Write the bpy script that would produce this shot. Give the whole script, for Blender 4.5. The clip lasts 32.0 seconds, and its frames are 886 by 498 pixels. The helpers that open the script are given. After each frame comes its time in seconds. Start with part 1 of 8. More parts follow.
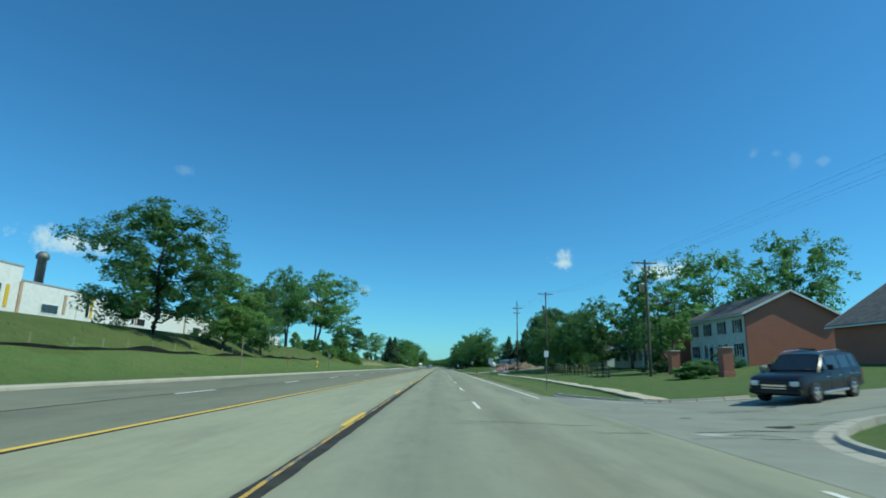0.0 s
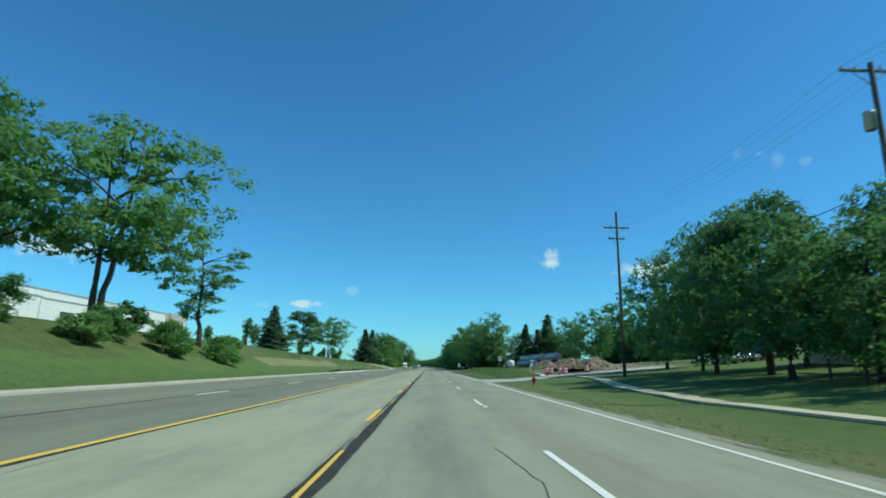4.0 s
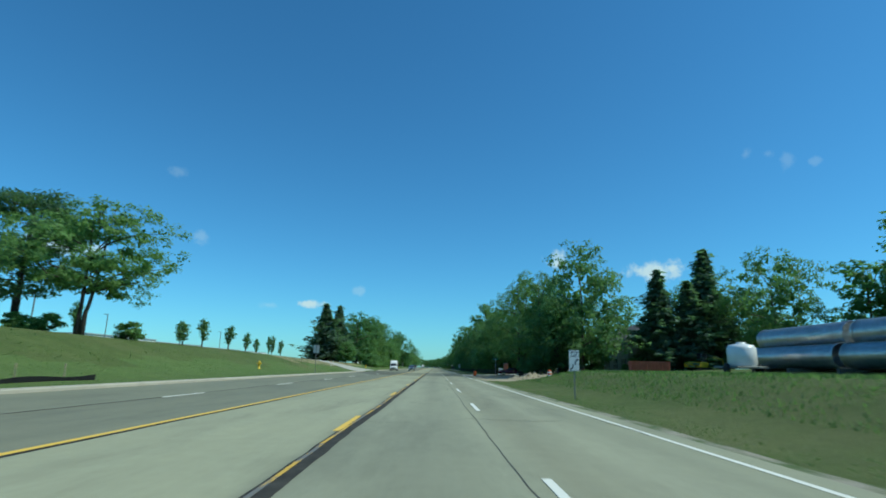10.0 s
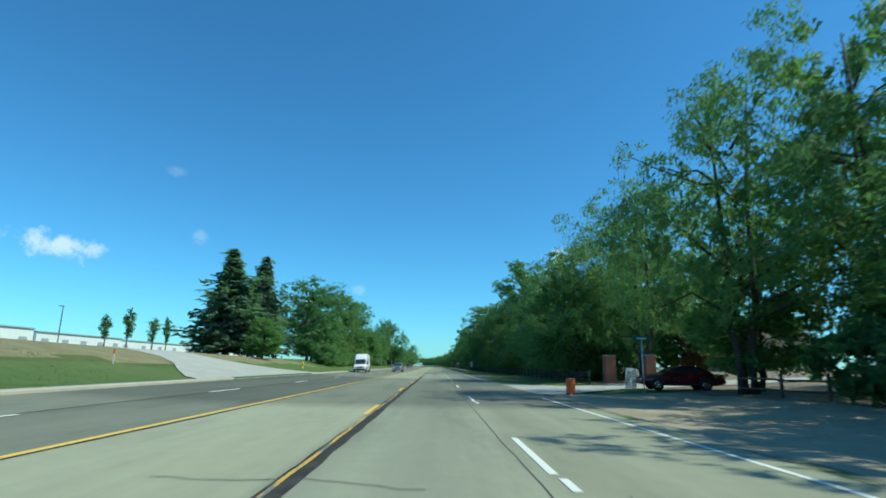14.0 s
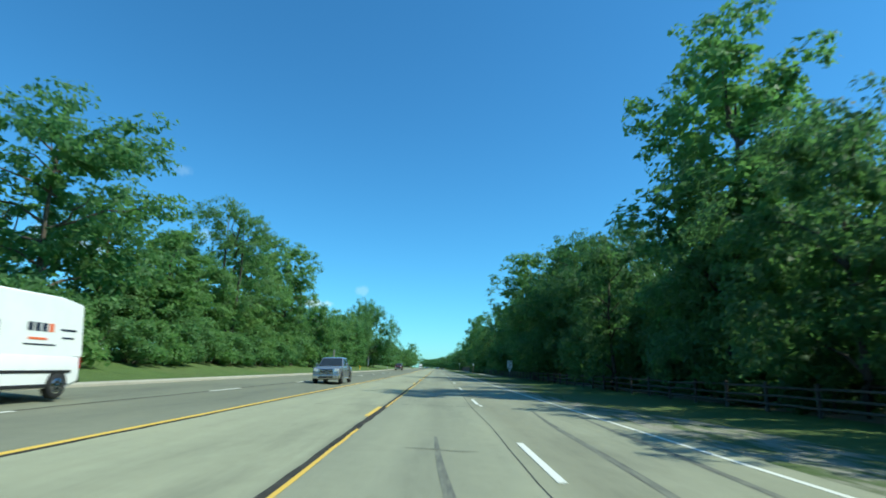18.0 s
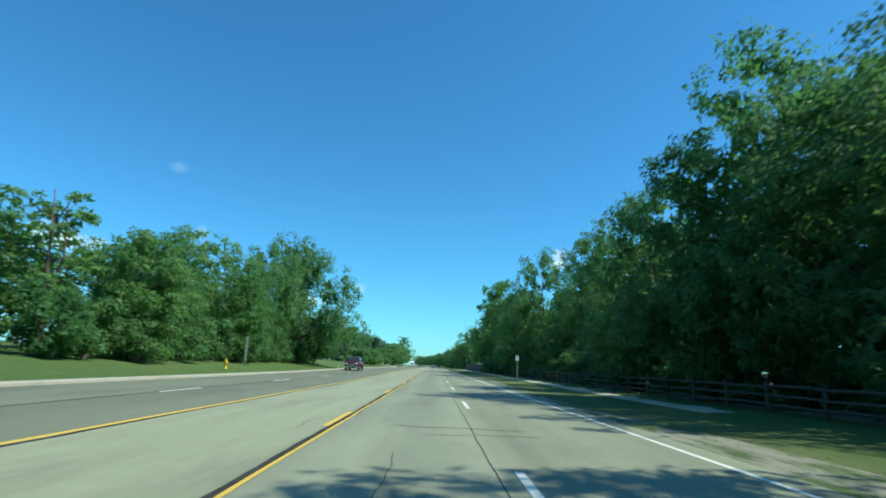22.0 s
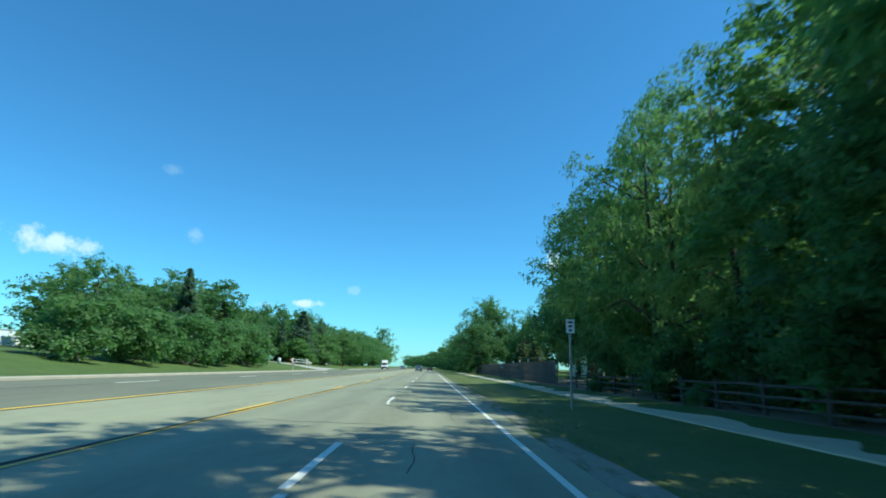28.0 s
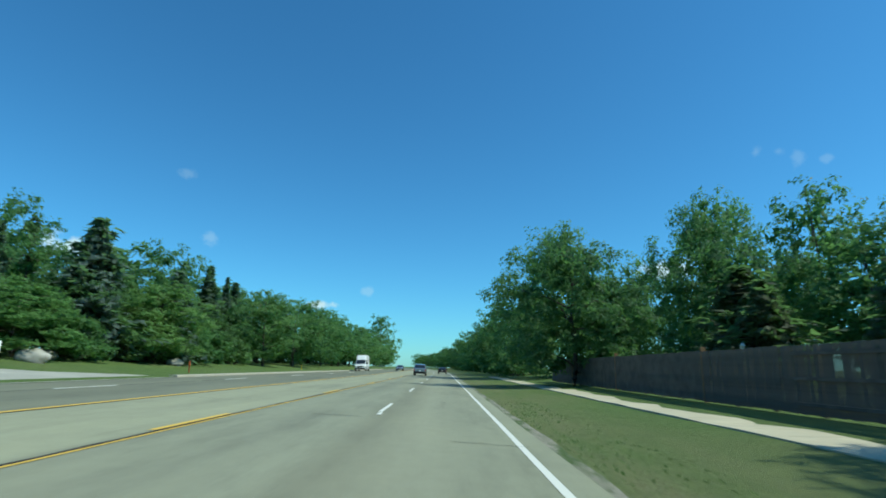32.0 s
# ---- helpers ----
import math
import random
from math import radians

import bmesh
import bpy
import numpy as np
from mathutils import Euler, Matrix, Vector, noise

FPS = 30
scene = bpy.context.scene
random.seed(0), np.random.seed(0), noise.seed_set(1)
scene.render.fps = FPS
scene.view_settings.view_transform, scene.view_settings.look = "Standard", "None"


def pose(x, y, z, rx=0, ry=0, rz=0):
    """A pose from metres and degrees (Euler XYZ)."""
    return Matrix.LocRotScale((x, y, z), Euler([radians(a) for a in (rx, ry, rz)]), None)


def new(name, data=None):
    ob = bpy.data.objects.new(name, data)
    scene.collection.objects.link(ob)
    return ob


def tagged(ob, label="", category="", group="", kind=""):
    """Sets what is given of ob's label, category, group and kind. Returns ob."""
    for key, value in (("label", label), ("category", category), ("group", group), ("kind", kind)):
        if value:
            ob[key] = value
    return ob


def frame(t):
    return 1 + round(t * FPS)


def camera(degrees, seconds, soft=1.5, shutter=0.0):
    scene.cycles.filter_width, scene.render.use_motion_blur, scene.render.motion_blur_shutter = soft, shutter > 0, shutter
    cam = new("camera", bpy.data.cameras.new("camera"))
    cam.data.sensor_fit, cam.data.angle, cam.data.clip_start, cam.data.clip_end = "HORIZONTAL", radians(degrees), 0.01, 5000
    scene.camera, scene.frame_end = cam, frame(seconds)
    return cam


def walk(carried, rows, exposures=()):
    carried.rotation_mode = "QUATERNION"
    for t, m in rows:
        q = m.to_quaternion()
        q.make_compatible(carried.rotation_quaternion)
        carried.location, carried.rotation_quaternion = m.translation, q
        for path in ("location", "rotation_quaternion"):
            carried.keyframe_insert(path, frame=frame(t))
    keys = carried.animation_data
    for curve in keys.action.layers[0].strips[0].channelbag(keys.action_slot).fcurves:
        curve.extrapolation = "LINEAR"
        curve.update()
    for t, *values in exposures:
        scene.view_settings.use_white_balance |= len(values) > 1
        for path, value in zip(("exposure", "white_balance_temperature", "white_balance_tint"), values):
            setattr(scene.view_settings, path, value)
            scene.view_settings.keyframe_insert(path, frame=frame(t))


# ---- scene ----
EXPO = ((0.0, 0.09, 6050, -6), (4.0, 0.15, 6050, -6), (7.0, 0.0, 6050, -6), (9.0, 0.07, 6050, -6), (11.0, 0.10, 6050, -6), (13.0, 0.27, 6050, -6), (15.0, 0.42, 6050, -6), (18.0, 0.53, 6050, -6), (19.0, 0.58, 6050, -6), (23.0, 0.50, 6050, -6), (27.0, 0.55, 6050, -6), (30.0, 0.50, 6050, -6), (31.0, 0.30, 6050, -6), (32.0, 0.22, 6050, -6))
# A car drives up a long straight road, in the inner lane at first, then moves to the outer one.
cam = camera(78.7, 32.0, 1.75, 0.25)
PATH = [
    (0.0, pose(0.177, -0.246, 1.42, 102.270, -1.405, -0.304)),
    (0.5, pose(0.028, 9.444, 1.42, 102.363, -1.419, -0.162)),
    (1.0, pose(-0.140, 19.132, 1.42, 102.280, -1.369, -0.064)),
    (1.5, pose(-0.347, 28.808, 1.42, 102.267, -1.195, -0.034)),
    (2.0, pose(-0.374, 38.272, 1.42, 102.214, -1.054, -0.197)),
    (2.5, pose(-0.384, 47.592, 1.42, 102.363, -0.973, -0.516)),
    (3.0, pose(-0.498, 56.672, 1.42, 102.353, -0.905, -0.874)),
    (3.5, pose(-0.562, 65.623, 1.42, 102.259, -0.917, -1.196)),
    (4.0, pose(-0.482, 74.270, 1.42, 102.312, -0.887, -1.494)),
    (4.5, pose(-0.415, 83.017, 1.42, 102.255, -0.928, -1.406)),
    (6.5, pose(0.089, 118.875, 1.42, 102.380, -1.510, -0.695)),
    (7.0, pose(0.093, 128.171, 1.42, 102.447, -1.544, -0.809)),
    (7.5, pose(0.140, 137.539, 1.42, 102.471, -1.782, -0.827)),
    (8.0, pose(0.115, 146.822, 1.42, 102.376, -1.981, -0.763)),
    (8.5, pose(0.139, 155.913, 1.42, 102.438, -2.014, -0.798)),
    (9.0, pose(0.031, 164.900, 1.42, 102.432, -1.780, -0.765)),
    (9.5, pose(0.027, 173.984, 1.42, 102.398, -1.407, -0.779)),
    (10.0, pose(0.102, 183.327, 1.42, 102.356, -1.079, -0.803)),
    (10.5, pose(0.013, 192.636, 1.42, 102.263, -0.611, -0.625)),
    (11.0, pose(0.139, 201.900, 1.42, 102.281, -0.196, -0.580)),
    (11.5, pose(0.139, 211.150, 1.42, 102.355, -0.109, -0.498)),
    (12.0, pose(0.127, 220.226, 1.42, 102.362, -0.325, -0.507)),
    (12.5, pose(0.084, 229.052, 1.42, 102.452, -0.740, -0.596)),
    (13.0, pose(-0.009, 237.839, 1.42, 102.344, -0.990, -0.763)),
    (13.5, pose(0.068, 246.561, 1.42, 102.318, -0.957, -0.818)),
    (14.0, pose(-0.031, 255.546, 1.42, 102.216, -0.834, -0.790)),
    (14.5, pose(-0.055, 264.172, 1.42, 102.219, -0.645, -0.845)),
    (15.0, pose(-0.019, 272.788, 1.42, 102.224, -0.629, -0.870)),
    (15.5, pose(0.030, 281.651, 1.42, 102.030, -0.800, -0.794)),
    (17.5, pose(-0.053, 321.884, 1.42, 102.511, -1.591, -0.741)),
    (18.0, pose(-0.068, 332.049, 1.42, 102.411, -1.622, -0.545)),
    (18.5, pose(0.041, 342.045, 1.42, 102.357, -1.425, -0.703)),
    (19.0, pose(0.160, 352.036, 1.42, 102.255, -1.229, -0.808)),
    (19.5, pose(0.211, 362.093, 1.42, 102.283, -1.153, -0.949)),
    (20.0, pose(0.221, 372.076, 1.42, 102.258, -1.198, -1.015)),
    (20.5, pose(0.218, 381.945, 1.42, 102.251, -1.474, -0.694)),
    (21.0, pose(0.193, 391.657, 1.42, 102.228, -1.722, -0.406)),
    (21.5, pose(0.251, 401.534, 1.42, 102.198, -1.772, -0.421)),
    (22.0, pose(0.377, 411.541, 1.42, 102.219, -1.752, -0.879)),
    (22.5, pose(0.514, 421.576, 1.42, 102.097, -1.868, -1.568)),
    (23.0, pose(0.745, 431.693, 1.42, 102.100, -2.071, -2.212)),
    (23.5, pose(1.226, 441.905, 1.42, 102.150, -2.268, -2.740)),
    (24.0, pose(1.695, 451.674, 1.42, 102.180, -2.523, -2.693)),
    (24.5, pose(2.124, 461.464, 1.42, 102.074, -2.717, -2.655)),
    (26.5, pose(2.826, 501.507, 1.42, 102.138, -1.872, -2.130)),
    (27.0, pose(2.992, 511.491, 1.42, 102.057, -1.826, -1.769)),
    (27.5, pose(3.144, 521.414, 1.42, 102.146, -1.576, -1.531)),
    (28.0, pose(3.206, 531.096, 1.42, 102.384, -1.375, -1.354)),
    (28.5, pose(3.258, 540.719, 1.42, 102.300, -1.268, -1.194)),
    (29.0, pose(3.388, 550.276, 1.42, 102.236, -1.245, -1.228)),
    (29.5, pose(3.416, 560.048, 1.42, 102.266, -1.267, -1.158)),
    (30.0, pose(3.620, 569.867, 1.42, 102.257, -1.158, -1.091)),
    (30.5, pose(3.656, 579.900, 1.42, 102.403, -1.073, -0.939)),
    (31.0, pose(3.590, 590.422, 1.42, 102.399, -1.067, -0.761)),
    (31.5, pose(3.502, 601.129, 1.42, 102.403, -1.027, -0.203)),
    (32.0, pose(3.537, 611.698, 1.42, 102.356, -0.992, 0.081)),
]
walk(cam, PATH, EXPO)

# ------------------------------------------------------------------ world and light
SUN_EL, SUN_AZ = radians(50), radians(-12)      # azimuth from +X, towards the car's right and a little behind
sun_way = Vector((math.cos(SUN_EL) * math.cos(SUN_AZ), math.cos(SUN_EL) * math.sin(SUN_AZ), math.sin(SUN_EL)))

world = bpy.data.worlds.new("sky")
scene.world = world
world.use_nodes = True
wn, wl = world.node_tree.nodes, world.node_tree.links
wn.clear()
w_out = wn.new("ShaderNodeOutputWorld")
w_bg = wn.new("ShaderNodeBackground")
w_sky = wn.new("ShaderNodeTexSky")
w_sky.sky_type = "NISHITA"
w_sky.sun_disc = False
w_sky.sun_elevation = SUN_EL
w_sky.sun_rotation = radians(90) - SUN_AZ
w_sky.altitude = 200
w_sky.air_density, w_sky.dust_density, w_sky.ozone_density = 1.0, 0.3, 2.0
w_bg.inputs["Strength"].default_value = 0.105
w_tint = wn.new("ShaderNodeMix")
w_tint.data_type, w_tint.blend_type = "RGBA", "MULTIPLY"
w_tint.inputs[0].default_value = 1.0
w_tint.inputs[7].default_value = (0.445, 0.92, 1.21, 1)      # deep clear-day blue
wl.new(w_sky.outputs["Color"], w_tint.inputs[6])
# small fair-weather clouds: the way to each, half width and half height
CLOUDS = (
    (-0.5683, 0.8052, 0.1693, 0.0616, 0.0199),
    (-0.4300, 0.8500, 0.3080, 0.0139, 0.0099),
    (-0.4000, 0.8930, 0.2080, 0.0139, 0.0129),
    (-0.2905, 0.9515, 0.1009, 0.0169, 0.0070),
    (-0.2244, 0.9686, 0.1070, 0.0288, 0.0070),
    (-0.1417, 0.9809, 0.1329, 0.0139, 0.0089),
    (0.2174, 0.9558, 0.1979, 0.0219, 0.0179),
    (0.3712, 0.9131, 0.1687, 0.0437, 0.0189),
    (0.4885, 0.8028, 0.3419, 0.0089, 0.0109),
    (0.5139, 0.7888, 0.3372, 0.0129, 0.0089),
    (0.5364, 0.7790, 0.3247, 0.0109, 0.0139),
    (0.5677, 0.7599, 0.3166, 0.0089, 0.0070),
)
w_geo = wn.new("ShaderNodeTexCoord")
w_noise = wn.new("ShaderNodeTexNoise")
w_noise.inputs["Scale"].default_value, w_noise.inputs["Detail"].default_value, w_noise.inputs["Roughness"].default_value = 34.0, 5.0, 0.62
wl.new(w_geo.outputs["Generated"], w_noise.inputs["Vector"])
w_last = w_tint.outputs[2]
for cx, cy, cz, half_w, half_h in CLOUDS:
    way = Vector((cx, cy, cz)).normalized()
    across = way.cross(Vector((0, 0, 1))).normalized()
    upward = across.cross(way).normalized()
    d1, d2 = wn.new("ShaderNodeVectorMath"), wn.new("ShaderNodeVectorMath")
    for dnode, axis, half in ((d1, across, half_w), (d2, upward, half_h)):
        dnode.operation = "DOT_PRODUCT"
        wl.new(w_geo.outputs["Generated"], dnode.inputs[0])
        dnode.inputs[1].default_value = axis / half
    comb, leng = wn.new("ShaderNodeCombineXYZ"), wn.new("ShaderNodeVectorMath")
    leng.operation = "LENGTH"
    wl.new(d1.outputs["Value"], comb.inputs[0])
    wl.new(d2.outputs["Value"], comb.inputs[1])
    wl.new(comb.outputs[0], leng.inputs[0])
    ragged = wn.new("ShaderNodeMath")
    ragged.operation = "MULTIPLY_ADD"
    wl.new(w_noise.outputs["Fac"], ragged.inputs[0])
    ragged.inputs[1].default_value = 3.2
    wl.new(leng.outputs["Value"], ragged.inputs[2])
    mask = wn.new("ShaderNodeMapRange")
    mask.interpolation_type = "SMOOTHSTEP"
    mask.inputs["From Min"].default_value, mask.inputs["From Max"].default_value = 2.75, 1.75
    mask.inputs["To Max"].default_value = 0.9 if half_w > 0.018 else (0.22 if cz < 0.3 else 0.14)
    wl.new(ragged.outputs[0], mask.inputs["Value"])
    lay = wn.new("ShaderNodeMix")
    lay.data_type = "RGBA"
    wl.new(mask.outputs[0], lay.inputs[0])
    wl.new(w_last, lay.inputs[6])
    lay.inputs[7].default_value = (5.6, 6.6, 7.0, 1)
    w_last = lay.outputs[2]
wl.new(w_last, w_bg.inputs["Color"])
wl.new(w_bg.outputs["Background"], w_out.inputs["Surface"])

sun_data = bpy.data.lights.new("sun", "SUN")
sun_data.energy, sun_data.angle, sun_data.color = 3.5, radians(0.55), (1.0, 0.965, 0.82)
sun = new("sun", sun_data)
sun.rotation_mode = "QUATERNION"
sun.rotation_quaternion = sun_way.to_track_quat("Z", "Y")


# ------------------------------------------------------------------ materials
def mat(name, build):
    m = bpy.data.materials.new(name)
    m.use_nodes = True
    nt = m.node_tree
    bsdf = nt.nodes["Principled BSDF"]
    build(nt, nt.nodes, nt.links, bsdf)
    return m


def node(nt, kind, **values):
    n = nt.nodes.new(kind)
    for k, v in values.items():
        n.inputs[k].default_value = v
    return n


def coords(nt, scale=(1, 1, 1), world_space=False):
    mp = nt.nodes.new("ShaderNodeMapping")
    mp.inputs["Scale"].default_value = scale
    if world_space:
        src = nt.nodes.new("ShaderNodeNewGeometry").outputs["Position"]
    else:
        src = nt.nodes.new("ShaderNodeTexCoord").outputs["Object"]
    nt.links.new(src, mp.inputs["Vector"])
    return mp.outputs["Vector"]


def noise_node(nt, vec, scale, detail=4.0, rough=0.6):
    n = node(nt, "ShaderNodeTexNoise", Scale=scale, Detail=detail, Roughness=rough)
    nt.links.new(vec, n.inputs["Vector"])
    return n.outputs["Fac"]


def ramp(nt, fac, stops):
    r = nt.nodes.new("ShaderNodeValToRGB")
    el = r.color_ramp.elements
    while len(el) < len(stops):
        el.new(0.5)
    for e, (p, c) in zip(el, stops):
        e.position, e.color = p, (*c, 1)
    nt.links.new(fac, r.inputs["Fac"])
    return r.outputs["Color"]


def mixc(nt, fac, a, b, blend="MIX"):
    m = nt.nodes.new("ShaderNodeMix")
    m.data_type, m.blend_type = "RGBA", blend
    for sock, v in ((m.inputs[0], fac), (m.inputs[6], a), (m.inputs[7], b)):
        if isinstance(v, (int, float)):
            sock.default_value = v
        elif isinstance(v, tuple):
            sock.default_value = (*v, 1)
        else:
            nt.links.new(v, sock)
    return m.outputs[2]


def bump(nt, bsdf, height, strength, dist=0.02):
    b = node(nt, "ShaderNodeBump", Strength=strength, Distance=dist)
    nt.links.new(height, b.inputs["Height"])
    nt.links.new(b.outputs["Normal"], bsdf.inputs["Normal"])


def plain(name, c, rough=0.6, metal=0.0, grain=30.0, vary=0.12, spec=0.5, bumpy=0.15):
    """A paint, metal or plastic with a little dirt and grain."""
    def build(nt, N, L, bsdf):
        v = coords(nt)
        big = noise_node(nt, v, 1.7, 5)
        fine = noise_node(nt, v, grain, 3)
        dark = tuple(k * (1 - 1.6 * vary) for k in c)
        light = tuple(min(1, k * (1 + 0.7 * vary)) for k in c)
        col = ramp(nt, big, [(0.3, dark), (0.65, light)])
        col = mixc(nt, 0.25 * vary * 4, col, ramp(nt, fine, [(0.3, dark), (0.7, light)]))
        L.new(col, bsdf.inputs["Base Color"])
        bsdf.inputs["Roughness"].default_value = rough
        bsdf.inputs["Metallic"].default_value = metal
        bsdf.inputs["Specular IOR Level"].default_value = spec
        bump(nt, bsdf, fine, bumpy, 0.004)
    return mat(name, build)


def leaves(name, c1, c2, c3):
    """Foliage: leaf-by-leaf colour, some light coming through."""
    def build(nt, N, L, bsdf):
        geo = N.new("ShaderNodeNewGeometry")
        info = N.new("ShaderNodeObjectInfo")
        col = ramp(nt, geo.outputs["Random Per Island"], [(0.0, c1), (0.55, c2), (1.0, c3)])
        hsv = N.new("ShaderNodeHueSaturation")
        mr = node(nt, "ShaderNodeMapRange")
        L.new(info.outputs["Random"], mr.inputs["Value"])
        mr.inputs["To Min"].default_value, mr.inputs["To Max"].default_value = 0.485, 0.515
        L.new(mr.outputs["Result"], hsv.inputs["Hue"])
        mv = node(nt, "ShaderNodeMapRange")
        L.new(info.outputs["Random"], mv.inputs["Value"])
        mv.inputs["To Min"].default_value, mv.inputs["To Max"].default_value = 1.12, 0.86
        L.new(mv.outputs["Result"], hsv.inputs["Value"])
        L.new(col, hsv.inputs["Color"])
        bsdf.inputs["Roughness"].default_value = 0.55
        bsdf.inputs["Specular IOR Level"].default_value = 0.25
        L.new(hsv.outputs["Color"], bsdf.inputs["Base Color"])
        tr = N.new("ShaderNodeBsdfTranslucent")
        L.new(mixc(nt, 0.6, hsv.outputs["Color"], (0.24, 0.48, 0.12), "MIX"), tr.inputs["Color"])
        mx = node(nt, "ShaderNodeMixShader", Fac=0.48)
        L.new(bsdf.outputs[0], mx.inputs[1])
        L.new(tr.outputs[0], mx.inputs[2])
        L.new(mx.outputs[0], N["Material Output"].inputs["Surface"])
    return mat(name, build)


def bark(name, c1, c2):
    def build(nt, N, L, bsdf):
        v = coords(nt, (5, 5, 1.2))
        f = noise_node(nt, v, 3.0, 6, 0.7)
        L.new(ramp(nt, f, [(0.3, c1), (0.7, c2)]), bsdf.inputs["Base Color"])
        bsdf.inputs["Roughness"].default_value = 0.95
        bump(nt, bsdf, f, 0.8, 0.05)
    return mat(name, build)


def road_build(nt, N, L, bsdf):
    pos = coords(nt, (1, 1, 1), True)
    streak = noise_node(nt, coords(nt, (0.9, 0.012, 1), True), 1.0, 5, 0.65)
    patch = noise_node(nt, coords(nt, (0.25, 0.03, 1), True), 1.0, 4, 0.6)
    grit = noise_node(nt, pos, 55.0, 3, 0.7)
    mottle = noise_node(nt, pos, 2.2, 6, 0.7)
    col = ramp(nt, streak, [(0.28, (0.245, 0.245, 0.172)), (0.5, (0.314, 0.314, 0.220)), (0.75, (0.371, 0.370, 0.261))])
    col = mixc(nt, 0.35, col, ramp(nt, patch, [(0.35, (0.234, 0.234, 0.165)), (0.65, (0.394, 0.393, 0.275))]))
    col = mixc(nt, 0.22, col, ramp(nt, mottle, [(0.3, (0.205, 0.205, 0.145)), (0.7, (0.411, 0.410, 0.290))]))
    col = mixc(nt, 0.3, col, ramp(nt, grit, [(0.25, (0.160, 0.160, 0.112)), (0.75, (0.480, 0.479, 0.339))]))
    # the lanes were laid at different times
    sx = N.new("ShaderNodeSeparateXYZ")
    L.new(pos, sx.inputs[0])
    wob = noise_node(nt, coords(nt, (0.0, 0.12, 1), True), 1.0, 3)
    xa = N.new("ShaderNodeMath")
    xa.operation = "MULTIPLY_ADD"
    L.new(wob, xa.inputs[0])
    xa.inputs[1].default_value = 0.12
    L.new(sx.outputs[0], xa.inputs[2])
    lane = node(nt, "ShaderNodeMapRange")
    lane.inputs["From Min"].default_value, lane.inputs["From Max"].default_value = -14.0, 6.0
    L.new(xa.outputs[0], lane.inputs["Value"])
    tone = ramp(nt, lane.outputs["Result"], [(0.0, (0.62, 0.62, 0.62)), (0.185, (0.68, 0.68, 0.68)), (0.195, (0.58, 0.58, 0.58)), (0.375, (0.66, 0.66, 0.66)), (0.383, (1.06, 1.05, 1.0)), (0.595, (1.08, 1.07, 1.02)), (0.603, (0.84, 0.84, 0.84)), (0.65, (0.96, 0.96, 0.95)), (0.70, (0.82, 0.82, 0.82)), (0.76, (0.96, 0.96, 0.95)), (0.80, (0.80, 0.78, 0.76)), (0.86, (0.98, 0.97, 0.96)), (0.91, (0.86, 0.86, 0.85)), (1.0, (1.0, 1.0, 0.97))])
    col = mixc(nt, 1.0, col, tone, "MULTIPLY")
    along = node(nt, "ShaderNodeMapRange")
    along.inputs["From Min"].default_value, along.inputs["From Max"].default_value = 250.0, 350.0
    L.new(sx.outputs[1], along.inputs["Value"])
    newer = ramp(nt, along.outputs["Result"], [(0.0, (1, 1, 1)), (0.24, (1, 1, 1)), (0.27, (0.60, 0.60, 0.61)), (0.66, (0.66, 0.66, 0.66)), (0.72, (1, 1, 1))])
    col = mixc(nt, 1.0, col, newer, "MULTIPLY")
    blot = noise_node(nt, coords(nt, (0.55, 0.10, 1), True), 1.0, 7, 0.72)
    col = mixc(nt, 1.0, col, ramp(nt, blot, [(0.30, (0.74, 0.74, 0.75)), (0.48, (0.97, 0.97, 0.97)), (0.72, (1.10, 1.09, 1.06))]), "MULTIPLY")
    L.new(col, bsdf.inputs["Base Color"])
    bsdf.inputs["Roughness"].default_value = 0.82
    bsdf.inputs["Specular IOR Level"].default_value = 0.35
    bump(nt, bsdf, grit, 0.35, 0.006)


